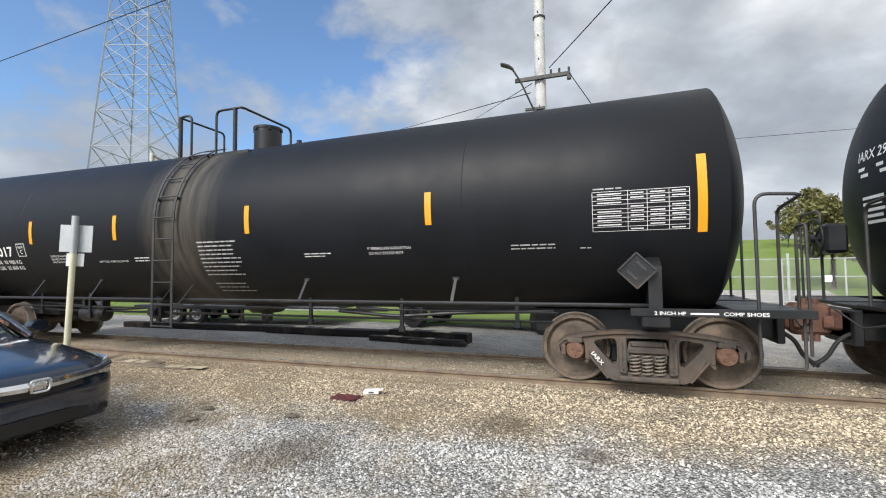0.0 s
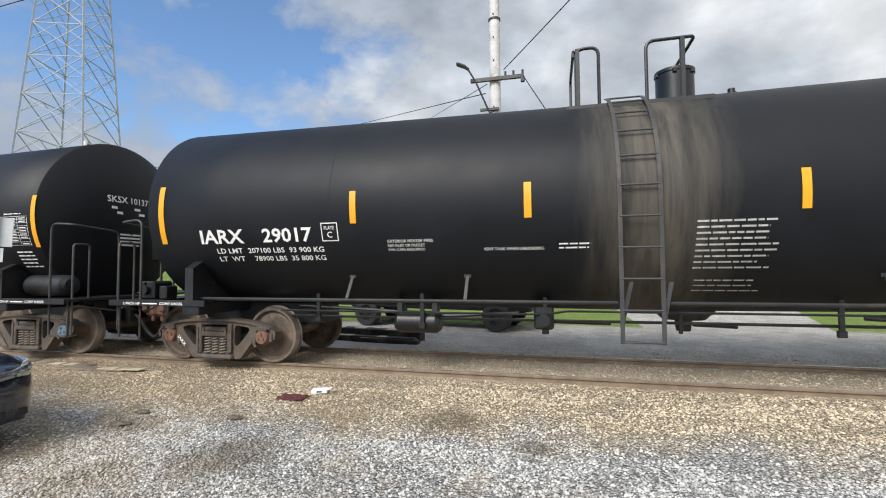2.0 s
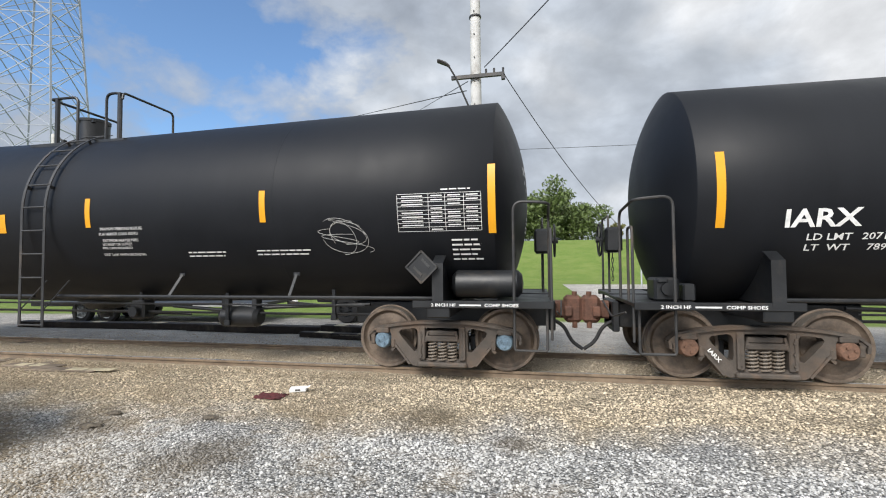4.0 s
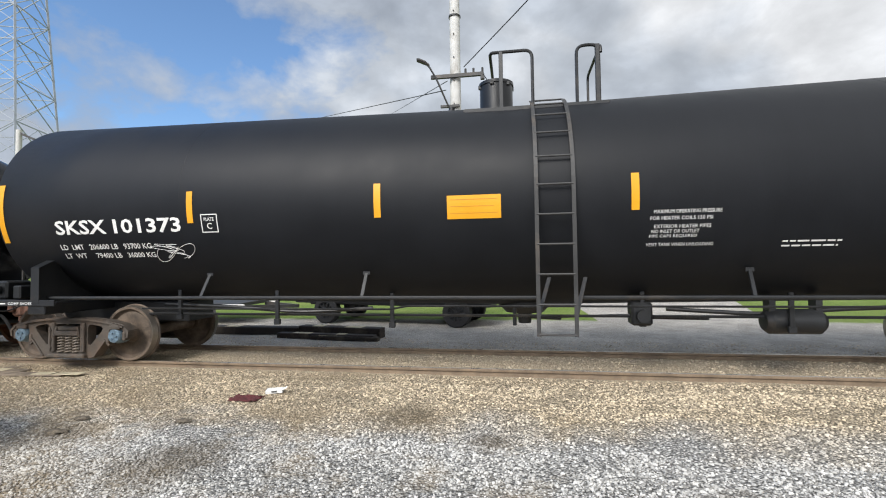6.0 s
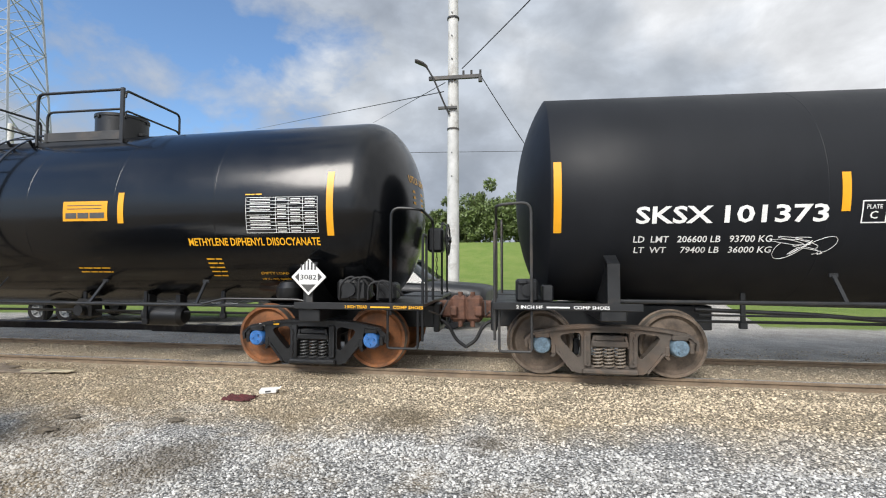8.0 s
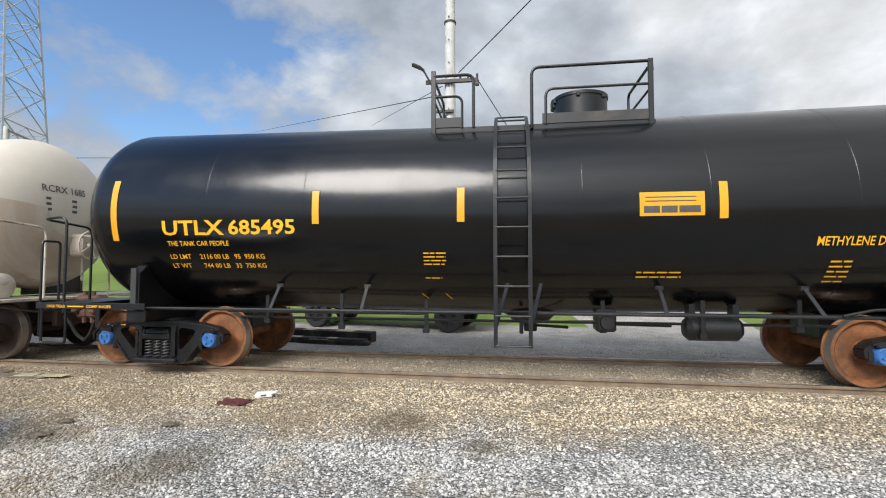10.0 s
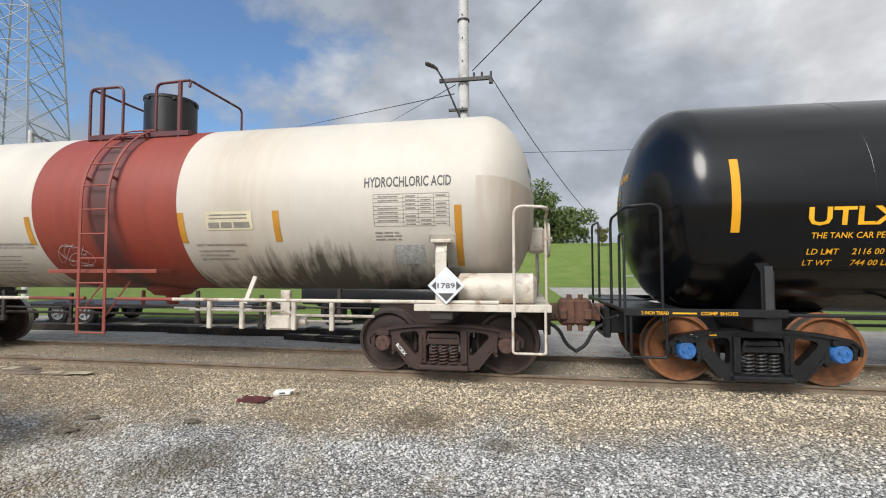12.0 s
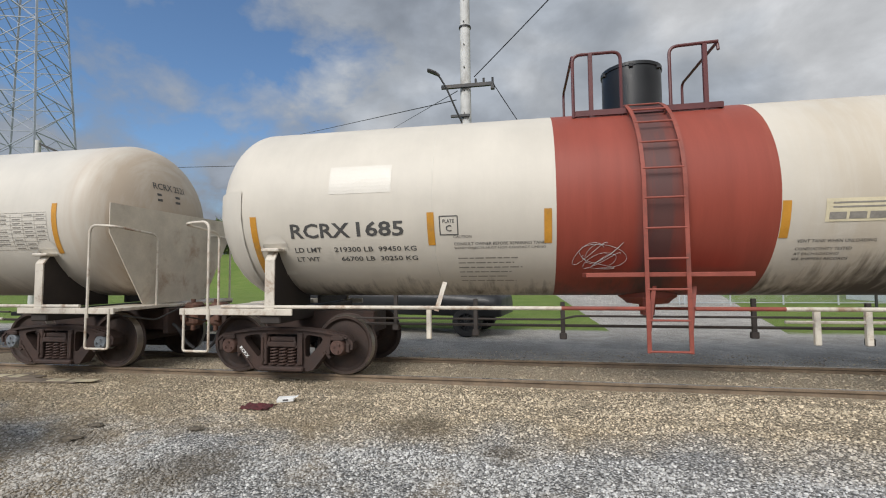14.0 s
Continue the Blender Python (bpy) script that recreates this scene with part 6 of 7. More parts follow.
def sedan():
    car = thing("sedan", pose(-5.04, 2.70, GROUND, 0, 0, 2.0), "dark navy sedan with chrome grille bar, parked on gravel", "car")
    st = smooth_rows([(0.0, 0.55, 0.27, 0.58, 0.70), (-0.05, 0.69, 0.23, 0.61, 0.75), (-0.14, 0.79, 0.21, 0.65, 0.79), (-0.30, 0.86, 0.22, 0.70, 0.83), (-0.55, 0.90, 0.20, 0.75, 0.875), (-0.95, 0.905, 0.19, 0.80, 0.94),
                      (-1.35, 0.905, 0.18, 0.84, 0.985), (-1.6, 0.90, 0.18, 0.86, 1.0), (-2.5, 0.90, 0.18, 0.88, 1.0), (-3.6, 0.90, 0.18, 0.90, 1.02), (-4.3, 0.86, 0.22, 0.84, 1.0), (-4.62, 0.70, 0.30, 0.64, 0.76)], 3)
    part("body", loft(bmesh.new(), [body_section(*s) for s in st]), CAR_PAINT, car, smooth=45)
    # cabin: glass under a painted roof
    def ring(x, wb, wt, z0, z1):
        return [(x, -wb, z0), (x, -wt, z1 - 0.05), (x, -wt * 0.8, z1), (x, wt * 0.8, z1), (x, wt, z1 - 0.05), (x, wb, z0)]
    part("windows", loft(bmesh.new(), [ring(-1.42, 0.74, 0.72, 0.950, 0.980), ring(-1.75, 0.78, 0.66, 0.950, 1.180), ring(-2.15, 0.80, 0.58, 0.950, 1.380), ring(-3.2, 0.80, 0.57, 0.950, 1.410), ring(-3.9, 0.76, 0.62, 0.950, 1.200), ring(-4.25, 0.7, 0.68, 0.950, 1.020)]), GLASS, car, smooth=30)
    part("roof", loft(bmesh.new(), [ring(-2.10, 0.62, 0.60, 1.320, 1.395), ring(-2.6, 0.62, 0.6, 1.350, 1.450), ring(-3.2, 0.62, 0.59, 1.350, 1.435), ring(-3.5, 0.62, 0.6, 1.270, 1.360)]), CAR_PAINT, car, smooth=40)
    for s in (-1, 1):
        bm = tube(bmesh.new(), rounded([(-1.38, s * 0.76, 0.98), (-1.8, s * 0.70, 1.22), (-2.2, s * 0.61, 1.395)], 0.2, 4), 0.03, 8)
        part("windshield_pillar", bm, CAR_PAINT, car)
        bm = bmesh.new()
        loft(bm, [[(x, s * (y0 + a), z + b) for a, b in ((-0.01, 0), (0.02, 0.055), (0.10, 0.075), (0.17, 0.05), (0.18, -0.03), (0.05, -0.06))] for x, y0, z in ((-1.62, 0.90, 1.06), (-1.72, 0.89, 1.06), (-1.78, 0.91, 1.05))])
        part("wing_mirror", bm, CAR_PAINT, car)
        bm = bmesh.new()
        loft(bm, [[(x + dx, s * y, z + dz) for dx, dz in ((0.03, -h), (0.04, 0.0), (0.0, h), (-0.08, h * 0.9), (-0.08, -h))] for x, y, z, h in ((-0.01, 0.54, 0.695, 0.03), (-0.08, 0.70, 0.70, 0.05), (-0.19, 0.80, 0.715, 0.055), (-0.38, 0.872, 0.745, 0.04), (-0.58, 0.893, 0.775, 0.015))])
        part("headlamp", bm, LENS, car, "clear headlamp with bright inner parts")
        bm = bmesh.new()
        loft(bm, [[(x + 0.03, s * y, z - h), (x + 0.035, s * y, z + h), (x - 0.05, s * y, z + h), (x - 0.05, s * y, z - h)] for x, y, z, h in ((-0.05, 0.60, 0.40, 0.03), (-0.12, 0.715, 0.43, 0.05), (-0.22, 0.795, 0.46, 0.06))])
        part("bumper_vent", bm, PLASTIC, car)
        road_wheel(car, -0.93, s * 0.80, 0.325, 0.21, GALVANISED, 10, s)
        road_wheel(car, -3.63, s * 0.80, 0.325, 0.21, GALVANISED, 10, s)
    bm = bmesh.new()
    loft(bm, [[(x + dx, y, z + dz) for dx, dz in ((0.02, -h), (0.035, 0), (0.02, h), (-0.04, h), (-0.04, -h))] for x, y, z, h in ((-0.09, -0.74, 0.73, 0.012), (-0.01, -0.55, 0.695, 0.03), (0.02, -0.2, 0.675, 0.038), (0.03, 0, 0.67, 0.04), (0.02, 0.2, 0.675, 0.038), (-0.01, 0.55, 0.695, 0.03), (-0.09, 0.74, 0.73, 0.012))])
    part("grille_bar", bm, CHROME, car, "wide chrome grille bar")
    bm = bmesh.new()
    loft(bm, [[(x + dx, y, z + dz) for dx, dz in ((0.02, -h), (0.02, h), (-0.04, h), (-0.04, -h))] for x, y, z, h in ((-0.03, -0.58, 0.62, 0.02), (0.005, 0, 0.60, 0.035), (-0.03, 0.58, 0.62, 0.02))])
    part("grille", bm, PLASTIC, car)
    bm = bmesh.new()
    loft(bm, [[(x + dx, y, z + dz) for dx, dz in ((0.02, -h), (0.02, h), (-0.06, h), (-0.06, -h))] for x, y, z, h in ((-0.05, -0.68, 0.31, 0.03), (0.005, -0.3, 0.33, 0.055), (0.01, 0, 0.33, 0.06), (0.005, 0.3, 0.33, 0.055), (-0.05, 0.68, 0.31, 0.03))])
    part("lower_grille", bm, PLASTIC, car)
    ring = rounded([(0.062, -0.07, 0.615), (0.066, -0.085, 0.725), (0.066, 0.085, 0.725), (0.062, 0.07, 0.615), (0.062, -0.06, 0.615)], 0.03, 4)
    bm = tube(bmesh.new(), ring, 0.011, 6)
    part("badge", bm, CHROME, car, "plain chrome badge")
    part("badge_backing", box(bmesh.new(), (0.02, -0.075, 0.615), (0.045, 0.075, 0.725), 0.01), PLASTIC, car)
    part("badge_relief", box(box(box(bmesh.new(), (0.05, -0.045, 0.635), (0.066, -0.03, 0.71), 0.003), (0.05, 0.03, 0.635), (0.066, 0.045, 0.71), 0.003), (0.05, -0.03, 0.667), (0.066, 0.03, 0.68), 0.003), CHROME, car)


def pickup():
    a, b = Vector((-1.50, 11.95)), Vector((-5.46, 12.60))
    d = (a - b).normalized()
    yaw = math.degrees(math.atan2(d.y, d.x))
    truck = thing("pickup_truck", pose(a.x, a.y, GROUND, 0, 0, yaw) @ pose(0, 0.86, 0), "dark grey pickup truck with black spoked wheels on the lane", "pickup truck")
    base = (a - b).length
    st = smooth_rows([(0.92, 0.80, 0.56, 0.75, 0.98), (0.85, 0.92, 0.54, 0.85, 1.10), (0.5, 0.97, 0.56, 0.95, 1.18), (-0.6, 0.98, 0.56, 1.02, 1.24), (-0.9, 0.98, 0.56, 1.05, 1.26), (-base + 0.8, 0.98, 0.58, 1.1, 1.28), (-base - 0.9, 0.98, 0.60, 1.1, 1.28), (-base - 1.0, 0.95, 0.6, 1.05, 1.22)], 2)
    part("body", loft(bmesh.new(), [body_section(*s) for s in st]), TRUCK_PAINT, truck, smooth=45)
    def ring(x, wb, wt, z1):
        return [(x, -wb, 1.2), (x, -wt, z1 - 0.08), (x, -wt * 0.85, z1), (x, wt * 0.85, z1), (x, wt, z1 - 0.08), (x, wb, 1.2)]
    part("cab", loft(bmesh.new(), [ring(-0.75, 0.9, 0.88, 1.30), ring(-1.45, 0.92, 0.75, 1.86), ring(-2.9, 0.92, 0.75, 1.9), ring(-3.1, 0.92, 0.78, 1.75), ring(-3.15, 0.92, 0.9, 1.25)]), GLASS, truck)
    part("roof", loft(bmesh.new(), [[(x, y, z) for y, z in ((-0.76, 1.80), (-0.62, z1), (0.62, z1), (0.76, 1.80))] for x, z1 in ((-1.35, 1.86), (-1.7, 1.93), (-2.8, 1.93), (-3.08, 1.84))]), TRUCK_PAINT, truck)
    part("chassis", box(bmesh.new(), (-base - 0.9, -0.42, 0.50), (0.5, 0.42, 0.64), 0.03), PLASTIC, truck)
    for x in (0.0, -base):
        for s in (-1, 1):
            road_wheel(truck, x, s * 0.84, 0.39, 0.27, RIM_BLACK, 10, s)


def flatbed_trailer():
    tr = thing("flatbed_trailer", pose(-13.6, 12.6, GROUND, 0, 0, 4), "low flatbed trailer with a white side rail on the grass edge", "trailer")
    part("bed", box(bmesh.new(), (-2.2, -0.95, 0.52), (5.6, 0.95, 0.62), 0.01), GREY_STEEL, tr)
    for s in (-1, 1):
        part("side_rail", box(bmesh.new(), (-2.2, s * 1.0 - 0.03, 0.50), (3.4, s * 1.0 + 0.03, 0.62), 0.01), GREY_STEEL, tr)
        part("white_rail", box(bmesh.new(), (3.4, s * 1.0 - 0.03, 0.50), (5.8, s * 1.0 + 0.03, 0.60), 0.01), WHITE_INK, tr, "white painted rail")
        for x in (-0.45, 0.45):
            road_wheel(tr, x, s * 0.88, 0.34, 0.2, GALVANISED, 5, s)
    part("tongue", bar(bar(bmesh.new(), (5.6, -0.7, 0.5), (7.0, 0, 0.46), 0.08, 0.1), (5.6, 0.7, 0.5), (7.0, 0, 0.46), 0.08, 0.1), GREY_STEEL, tr)


def sign_post():
    post = thing("sign_post", pose(-7.85, 4.6, GROUND, 0, 2, 28), "pale yellow post with two grey sign backs beside the sedan", "sign post")
    part("post", rod(bmesh.new(), (0, 0, 0), (0, 0, 2.56), 0.042, 12), POST_CREAM, post)
    part("post_sleeve", rod(bmesh.new(), (0, 0, 2.02), (0, 0, 2.6), 0.047, 12), GALVANISED, post, "bare grey metal sleeve")
    part("sign_back", box(bmesh.new(), (-0.23, 0.045, 2.04), (0.23, 0.052, 2.46), 0.003), GALVANISED, post)
    part("small_sign_back", box(bmesh.new(), (-0.12, 0.045, 1.82), (0.13, 0.05, 2.02), 0.002), WALL_WHITE, post)


def utility_pole():
    X, Y = -1.72, 14.0
    pole = thing("utility_pole", pose(X, Y, GROUND), "tall pale utility pole with crossarm and cobra-head street lamp", "utility pole")
    part("pole", rod(bmesh.new(), (0, 0, 0), (0, 0, 15), 0.205, 20, 0.14), POLE_WHITE, pole)
    for z in (6.0, 9.6, 11.6):
        part("band", rod(bmesh.new(), (0, 0, z), (0, 0, z + 0.05), 0.195, 20), GREY_STEEL, pole)
    bm = bmesh.new()
    for k in range(12):
        z = 4.5 + k * 0.75
        rod(bm, (-0.02, -0.2, z), (-0.02, -0.16, z), 0.022, 8)
    part("bolt_row", bm, GREY_STEEL, pole, kind="stuff")
    part("crossarm", box(bmesh.new(), (-0.75, -0.26, 7.56), (0.92, -0.17, 7.68), 0.008), GREY_STEEL, pole)
    for x in (0.35, 0.6, 0.88):
        part("insulator", rod(bmesh.new(), (x, -0.21, 7.68), (x, -0.21, 7.82), 0.035, 8), GREY_STEEL, pole)
    part("end_clamp", box(bmesh.new(), (0.82, -0.27, 7.44), (0.94, -0.15, 7.60), 0.01), GREY_STEEL, pole)
    bm = tube(bmesh.new(), rounded([(-0.10, -0.2, 6.45), (-0.24, -0.3, 6.75), (-0.55, -0.45, 7.5), (-0.80, -0.52, 7.92)], 0.3, 4), 0.028, 8)
    part("lamp_arm", bm, GREY_STEEL, pole)
    bm = bmesh.new()
    loft(bm, [[(x, -0.52 + a * w, z + b) for a, b in ((-1, 0), (-0.7, 0.05), (0.7, 0.05), (1, 0), (0.6, -0.05), (-0.6, -0.05))] for x, z, w in ((-0.74, 7.86, 0.04), (-0.86, 7.96, 0.10), (-1.05, 8.05, 0.11), (-1.14, 8.08, 0.05))])
    part("street_lamp_head", bm, GREY_STEEL, pole)
    part("lamp_bracket", box(bmesh.new(), (-0.45, -0.26, 6.62), (0.15, -0.18, 6.70), 0.005), GREY_STEEL, pole)


def cable(points, r=0.012, sag=0.3, label="black overhead cable between the poles"):
    a, b = Vector(points[0]), Vector(points[1])
    pts = [a.lerp(b, t) - Vector((0, 0, 4 * sag * t * (1 - t))) for t in [i / 24 for i in range(25)]]
    ob = new("overhead_cable", finish(tube(bmesh.new(), pts, r, 5), "overhead_cable", RUBBER, 60))
    tagged(ob, label, "cable", "overhead cables")


def lattice_tower(x, y, yaw, base, top, height):
    t = thing("lattice_tower", pose(x, y, 0, 0, 0, yaw), "grey steel lattice transmission tower far behind the track", "pylon")
    # legs taper; bays of crossed bracing
    def corner(k, z):
        h = (base + (top - base) * min(z / height, 1)) / 2
        return Vector(((-h, h, h, -h)[k], (-h, -h, h, h)[k], z))
    for k in range(4):
        part("leg", bar(bmesh.new(), corner(k, 0), corner(k, height), 0.17, 0.17), TOWER_STEEL, t)
    levels = [0, 6, 11, 15.5, 19.5, 23.5, 27, 30.5, 34, 37, 40, 43, 46, 49, 52]
    levels = [z for z in levels if z <= height]
    for z0, z1 in zip(levels, levels[1:]):
        for k in range(4):
            j = (k + 1) % 4
            bm = bmesh.new()
            bar(bm, corner(k, z1), corner(j, z1), 0.075, 0.075)
            bar(bm, corner(k, z0), corner(j, z1), 0.07, 0.07)
            bar(bm, corner(j, z0), corner(k, z1), 0.07, 0.07)
            mid = (corner(k, z1) + corner(j, z1)) / 2
            bar(bm, corner(k, (z0 + z1) / 2), mid, 0.05, 0.05)
            bar(bm, corner(j, (z0 + z1) / 2), mid, 0.05, 0.05)
            part("bracing", bm, TOWER_STEEL, t, smooth=0)


def foliage(rng_np, centre, size, n, leaf):
    """Many small tilted leaf clumps, thick towards the outside, with gaps."""
    c = np.array(centre)
    lumps = [(rng_np.normal(0, 0.42, 3) * size, rng_np.uniform(0.22, 0.45)) for _ in range(16)]
    verts, faces = [], []
    for i in range(n):
        lc, lr = lumps[rng_np.integers(len(lumps))]
        d = rng_np.normal(0, 1, 3)
        d /= np.linalg.norm(d) + 1e-9
        p = c + lc + d * lr * size * rng_np.random() ** 0.4
        a, b = rng_np.normal(0, 1, 3), rng_np.normal(0, 1, 3)
        a = a / np.linalg.norm(a) * leaf * rng_np.uniform(0.5, 1.2)
        b = b / np.linalg.norm(b) * leaf * rng_np.uniform(0.5, 1.2)
        k = len(verts)
        verts += [p - a, p + b * 0.6, p + a, p - b * 0.6]
        faces.append((k, k + 1, k + 2, k + 3))
    return verts, faces


def tree(x, y, height, width, seed, leaves=2600, warm=False, leaf=0.16, name="tree"):
    g = np.random.default_rng(seed)
    z0 = ground_height(x, y)
    t = thing(name, pose(x, y, z0), "round leafy tree with yellow-green crown on the levee" if warm else "leafy green tree in the wood behind the levee", "tree", "" if warm else "wood behind the levee")
    bm = bmesh.new()
    rod(bm, (0, 0, -0.3), (0.1, 0, height * 0.45), 0.025 * height, 10, 0.014 * height)
    for k in range(6):
        a = k * math.tau / 6 + g.uniform(-0.4, 0.4)
        rod(bm, (0.07, 0, height * g.uniform(0.25, 0.42)), (width * 0.3 * math.cos(a), width * 0.3 * math.sin(a), height * g.uniform(0.55, 0.85)), 0.011 * height, 6, 0.003 * height)
    part("trunk", bm, BARK, t)
    v, f = foliage(g, (0, 0, height * (0.58 if warm else 0.5)), np.array((width * 0.5, width * 0.5, height * (0.42 if warm else 0.46))), leaves, leaf)
    me = bpy.data.meshes.new("crown")
    me.from_pydata([tuple(p) for p in v], [], f)
    me.materials.append(LEAF_WARM if warm else LEAF)
    part("crown", me, None, t)
    return t


def fence():
    f = thing("chain_link_fence", pose(5.5, 25, GROUND), "grey chain-link fence with pale posts on the grass", "fence")
    me = finish(rod(bmesh.new(), (0, 0, 0), (0, 0, 2.1), 0.04, 8), "post", GALVANISED)
    for k in range(9):
        part("post", me, None, f).matrix_basis = pose(k * 2.4, 0, 0)
    part("post", rod(bmesh.new(), (2.65, 0, 0), (2.65, 0, 2.35), 0.06, 10), GALVANISED, f)
    for z in (0.1, 1.25, 2.08):
        part("rail", rod(bmesh.new(), (0, 0, z), (19.2, 0, z), 0.025, 6), GALVANISED, f)
    verts, faces = [], []
    # woven wire as thin crossing strips
    for k in range(320):
        for s in (-1, 1):
            x = k * 0.066 - 1.0
            a, b = Vector((x, 0.03 * s * 0.2, 0.1)), Vector((x + s * 1.0, 0.03 * s * 0.2, 2.05))
            if min(a.x, b.x) < 0 or max(a.x, b.x) > 19.2:
                continue
            i = len(verts)
            verts += [a, a + Vector((0.006, 0, 0)), b + Vector((0.006, 0, 0)), b]
            faces.append((i, i + 1, i + 2, i + 3))
    me = bpy.data.meshes.new("wire_mesh")
    me.from_pydata([tuple(v) for v in verts], [], faces)
    me.materials.append(GALVANISED)
    part("wire_mesh", me, None, f, kind="stuff")
    for x in (3.9, 8.2):
        part("notice_plate", box(bmesh.new(), (x, -0.05, 1.0), (x + 0.45, -0.035, 1.32), 0.003), WALL_WHITE, f, "blank white notice plate")


def shed():
    h = thing("metal_shed", pose(18.5, 24, GROUND), "white metal-sided shed with a grey window", "shed")
    part("wall", box(bmesh.new(), (0, 0, 0), (8, 6, 3.3), 0.02), WALL_WHITE, h)
    bm = bmesh.new()
    for k in range(26):
        box(bm, (0.15 + k * 0.3, -0.025, 0.05), (0.19 + k * 0.3, 0.0, 3.25))
    part("siding_rib", bm, WALL_WHITE, h, kind="stuff")
    bm = bmesh.new()
    loft(bm, [[(x, -0.3, 3.25), (x, 3.0, 4.1), (x, 6.3, 3.25), (x, 6.3, 3.33), (x, 3.0, 4.2), (x, -0.3, 3.33)] for x in (-0.3, 8.3)])
    part("roof", bm, GALVANISED, h)
    w = part("window", box(bmesh.new(), (0.35, -0.06, 1.3), (1.75, -0.02, 2.2), 0.01), GALVANISED, h)
    part("pane", box(bmesh.new(), (0.42, -0.075, 1.37), (1.68, -0.062, 2.13)), GLASS, w)
    s = thing("yellow_sign", pose(14.6, 22, GROUND), "pale yellow board sign on two posts by the fence", "sign")
    part("board", box(bmesh.new(), (0, 0, 0.9), (1.5, 0.04, 1.6), 0.005), PALE_PAPER, s)
    for x in (0.15, 1.35):
        part("post", box(bmesh.new(), (x - 0.04, 0.045, 0), (x + 0.04, 0.12, 1.55), 0.004), GREY_STEEL, s)
    bm = bmesh.new()
    box(bm, (0.25, -0.006, 1.32), (1.2, -0.002, 1.44))
    box(bm, (0.2, -0.006, 1.05), (1.3, -0.002, 1.15))
    part("sign_print", bm, DARK_INK, s)


def timbers():
    g = random.Random(11)
    def beam(x0, y0, x1, y1, w, h, z=0.0, m=None):
        dx, dy = x1 - x0, y1 - y0
        L = math.hypot(dx, dy)
        ob = thing("old_timber", pose(x0, y0, GROUND + z, 0, 0, math.degrees(math.atan2(dy, dx))), "dark creosoted old timber lying beside the lane", "timber", "discarded timbers")
        bm = box(bmesh.new(), (0, -w / 2, 0), (L, w / 2, h), 0.015)
        part("beam", bm, m or TIMBER, ob)
        for k in range(2):
            u = g.uniform(0.1, 0.85) * L
            part("split_patch", box(bmesh.new(), (u, -w / 2 + 0.02, h - 0.004), (u + g.uniform(0.2, 0.5), w / 2 - 0.03, h + 0.006), 0.002), PALE_WOOD, ob, "pale split wood on the top")
    beam(-14.8, 10.55, -9.2, 10.7, 0.32, 0.17)
    beam(-9.1, 10.55, -5.2, 10.45, 0.32, 0.19)
    beam(-5.15, 10.4, -3.0, 10.05, 0.30, 0.24)
    beam(-5.5, 9.95, -3.05, 9.68, 0.22, 0.13)
    beam(-8.3, 6.03, -7.0, 6.12, 0.2, 0.035, -0.005, TIE_WOOD)
    beam(-9.0, 6.2, -7.9, 6.24, 0.22, 0.04, -0.005, TIE_WOOD)
    beam(-4.6, 9.78, -2.95, 9.6, 0.16, 0.10)


def litter():
    x, y = -3.12, 5.56
    z = ground_height(x, y)
    box_ = thing("carton", pose(x, y, z + 0.012, 4, -3, 14), "crushed white paper carton lying on gravel", "litter")
    bm = box(bmesh.new(), (-0.11, -0.05, 0), (0.11, 0.05, 0.05), 0.006)
    for v in bm.verts:
        v.co.z += 0.012 * noise.noise(v.co * 20)
    part("carton_body", bm, WHITE_INK, box_)
    part("carton_print", box(bmesh.new(), (-0.03, -0.0525, 0.015), (0.04, -0.0505, 0.038)), DARK_INK, box_)
    part("carton_flap", bar(bmesh.new(), (0.11, -0.04, 0.048), (0.17, -0.03, 0.07), 0.07, 0.003), WHITE_INK, box_)
    x, y = -3.36, 5.28
    g = np.random.default_rng(2)
    bm = bmesh.new()
    n = 14
    grid = [[bm.verts.new((x + (i / n - 0.5) * 0.38 + 0.02 * math.sin(j), y + (j / n - 0.5) * 0.22, ground_height(x, y) + 0.012 + 0.05 * abs(noise.noise((i * 0.45, j * 0.45, 1))))) for i in range(n + 1)] for j in range(n + 1)]
    for j in range(n):
        for i in range(n):
            bm.faces.new((grid[j][i], grid[j][i + 1], grid[j + 1][i + 1], grid[j + 1][i]))
    rag = new("rag", finish(bm, "rag", surface("dark red cloth", (0.085, 0.02, 0.022), 0.9, vary=0.4, scale=14), 60))
    rag.modifiers.new("thick", "SOLIDIFY").thickness = 0.006
    tagged(rag, "crumpled dark red rag lying on gravel", "rag")
    for k, (x, y, s) in enumerate(((-3.55, 4.42, 0.085), (-4.6, 3.95, 0.12), (-4.75, 4.35, 0.085))):
        bm = bmesh.new()
        bmesh.ops.create_icosphere(bm, subdivisions=3, radius=1)
        for v in bm.verts:
            v.co *= 1 + 0.6 * noise.noise(v.co * 2.6 + Vector((k * 5, 0, 0)))
            v.co = Vector((v.co.x * s, v.co.y * s * 0.6, v.co.z * s * 0.22))
        bmesh.ops.translate(bm, verts=bm.verts, vec=(x, y, ground_height(x, y) + 0.015))
        tagged(new("clod", finish(bm, "clod", surface("dark clod", (0.12, 0.10, 0.075), 0.9, vary=0.4, scale=20, bump=0.5), 60)), "dark flat clod of earth on gravel", "clod", "clods")


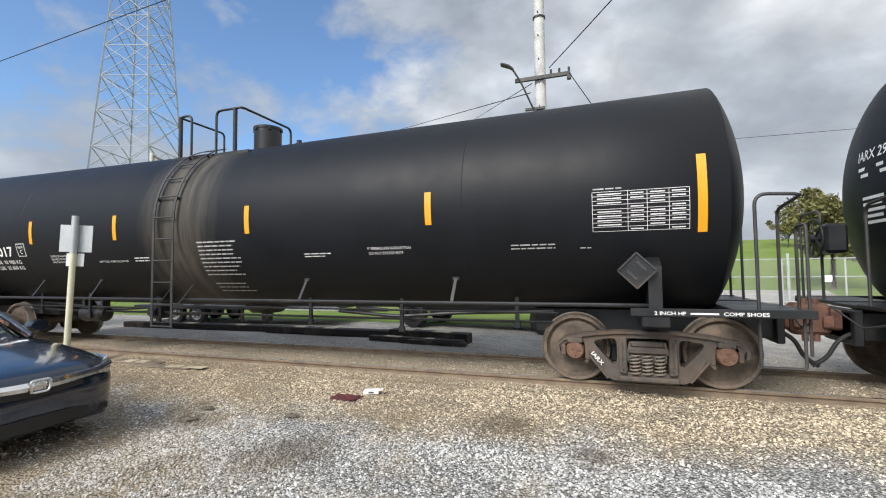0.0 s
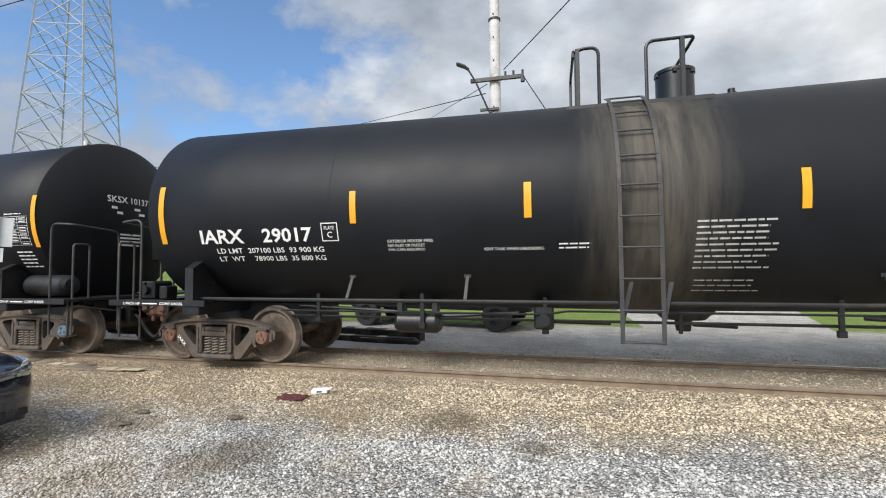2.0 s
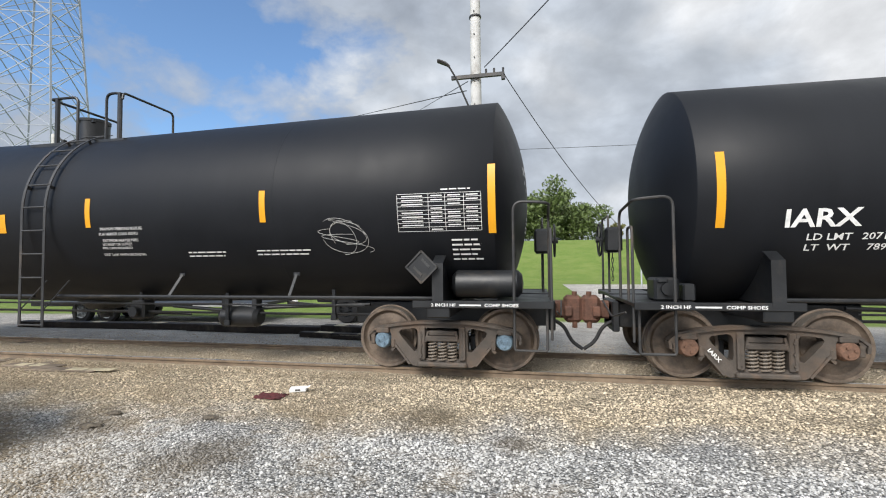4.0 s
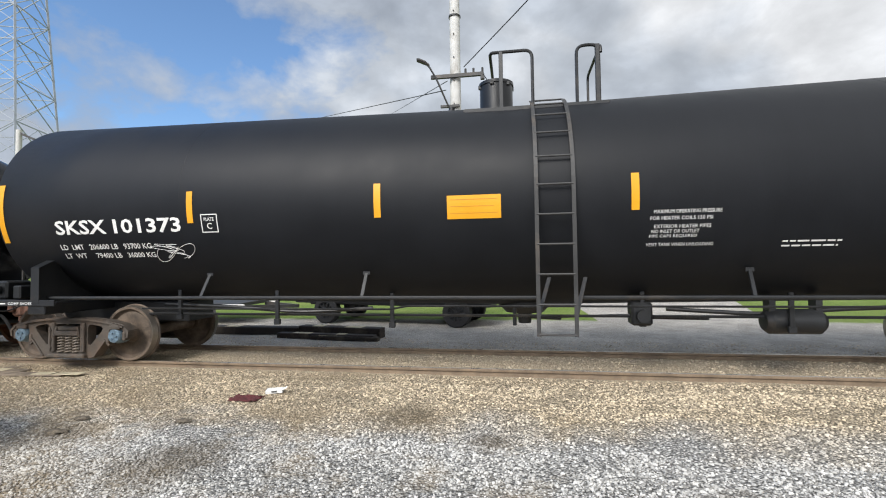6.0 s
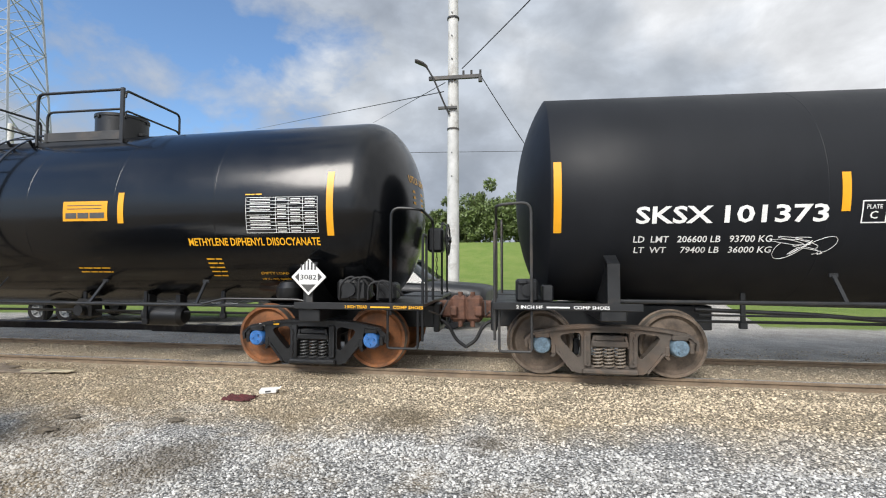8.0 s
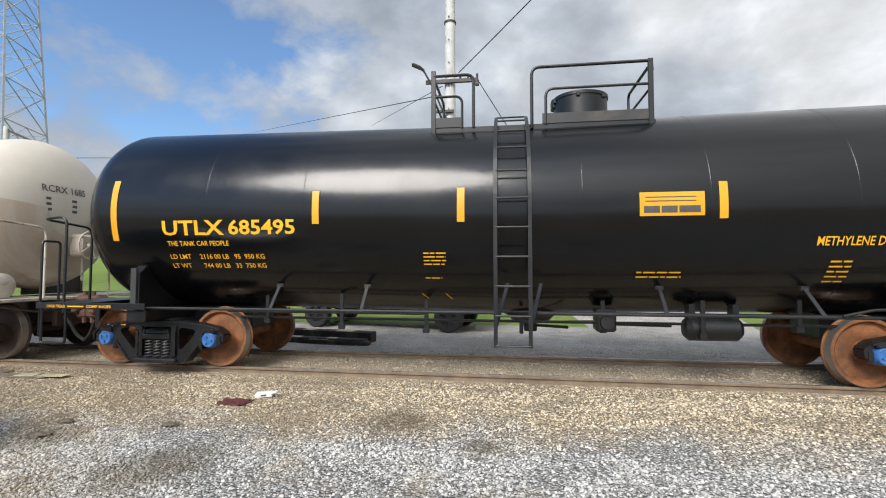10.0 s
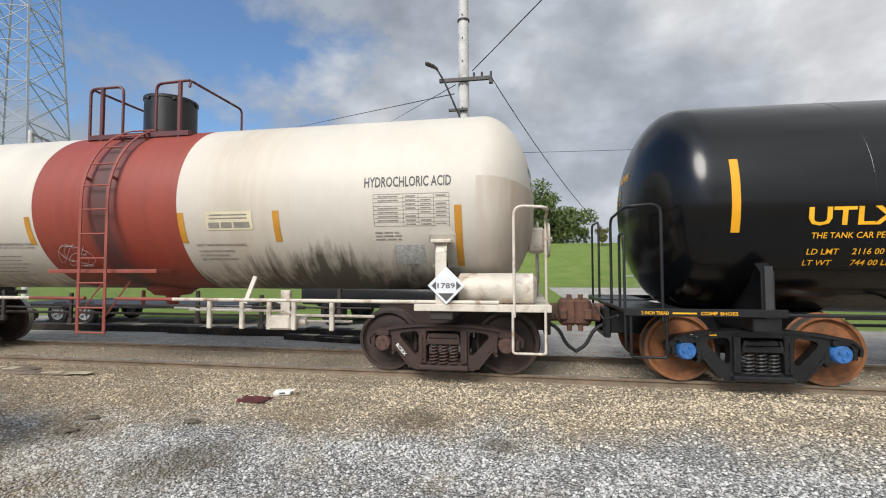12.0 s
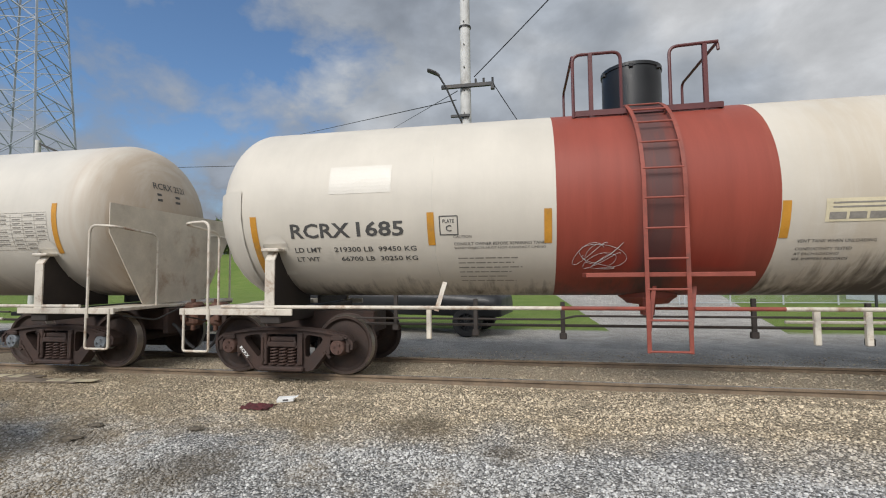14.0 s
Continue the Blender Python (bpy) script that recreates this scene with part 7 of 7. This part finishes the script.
sedan()
pickup()
flatbed_trailer()
sign_post()
utility_pole()
lattice_tower(-49.7, 36.4, 20, 8.0, 3.3, 40)
P = (-1.72, 13.8)
cable([(P[0] + 0.3, P[1], 7.75), (5.4, 6.6, 10.6)], 0.016, 0.1)
cable([(-2.0, 13.8, 7.05), (-38.0, 62.4, 22.3)], 0.016, 0.0)
cable([(-1.95, 13.8, 7.34), (-17.0, 54.3, 19.7)], 0.014, 0.0)
cable([(P[0] + 0.9, P[1] - 0.1, 7.45), (4.6, 24.8, 3.4)], 0.014, 0.4)
cable([(-48, 37, 12.4), (40, 75, 20.2)], 0.03, 0.3)
cable([(-45, 13.8, 11.6), (-1.75, 13.85, 14.47)], 0.02, 0.0)
post = thing("telegraph_post", pose(-27.5, 21.0, GROUND), "short weathered post with a slanting arm before the tower", "post")
part("shaft", rod(bmesh.new(), (0, 0, 0), (0, 0, 9.6), 0.17, 12, 0.14), POLE_WHITE, post)
part("arm", bar(bmesh.new(), (0.1, 0, 9.4), (3.0, 1.0, 8.0), 0.1, 0.12), GREY_STEEL, post)
tree(16.2, 41.0, 8.6, 7.0, 21, 11000, True, 0.2)
for i, (x, y, h) in enumerate(((20.5, 62, 3.2), (11.5, 66, 2.6), (24.5, 40, 6.0))):
    tree(x, y, h, h * 0.9, 40 + i, 2200, True, 0.15)
g5 = random.Random(5)
for i in range(30):
    az = radians(-6 + 42 * i / 29 + g5.uniform(-0.8, 0.8))
    rr = g5.uniform(84, 98)
    tree(-rr * math.sin(az), rr * math.cos(az), g5.uniform(6.5, 8.5) + (2.5 if az < radians(8) else 0), g5.uniform(9, 12), 60 + i, 3600, False, 0.42)
fence()
shed()
timbers()
litter()
scatter_gravel()


def rolled(t):
    """Distance rolled at t seconds, by a cubic through the known distances."""
    ts, ss = [a for a, _ in ROLLED], [b for _, b in ROLLED]
    slope = []
    for i in range(len(ts)):
        lo, hi = max(i - 1, 0), min(i + 1, len(ts) - 1)
        slope.append((ss[hi] - ss[lo]) / (ts[hi] - ts[lo]))
    i = max(k for k in range(len(ts) - 1) if ts[k] <= t + 1e-9)
    w = ts[i + 1] - ts[i]
    u = (t - ts[i]) / w
    return ((1 + 2 * u) * (1 - u) ** 2 * ss[i] + u * (1 - u) ** 2 * w * slope[i] + u * u * (3 - 2 * u) * ss[i + 1] + u * u * (u - 1) * w * slope[i + 1])


def motions():
    times = [round(0.1 * i, 1) for i in range(141)]
    for car, x in TRAIN:
        walk(car, [(t, pose(x + rolled(t), TRACK_Y, 0)) for t in times])
    for k, (axle, x) in enumerate(WHEELSETS):
        walk(axle, [(t, pose(x, 0, WHEEL_R, 0, (37 * k + math.degrees(rolled(t) / WHEEL_R)) % 360, 0)) for t in times])


motions()
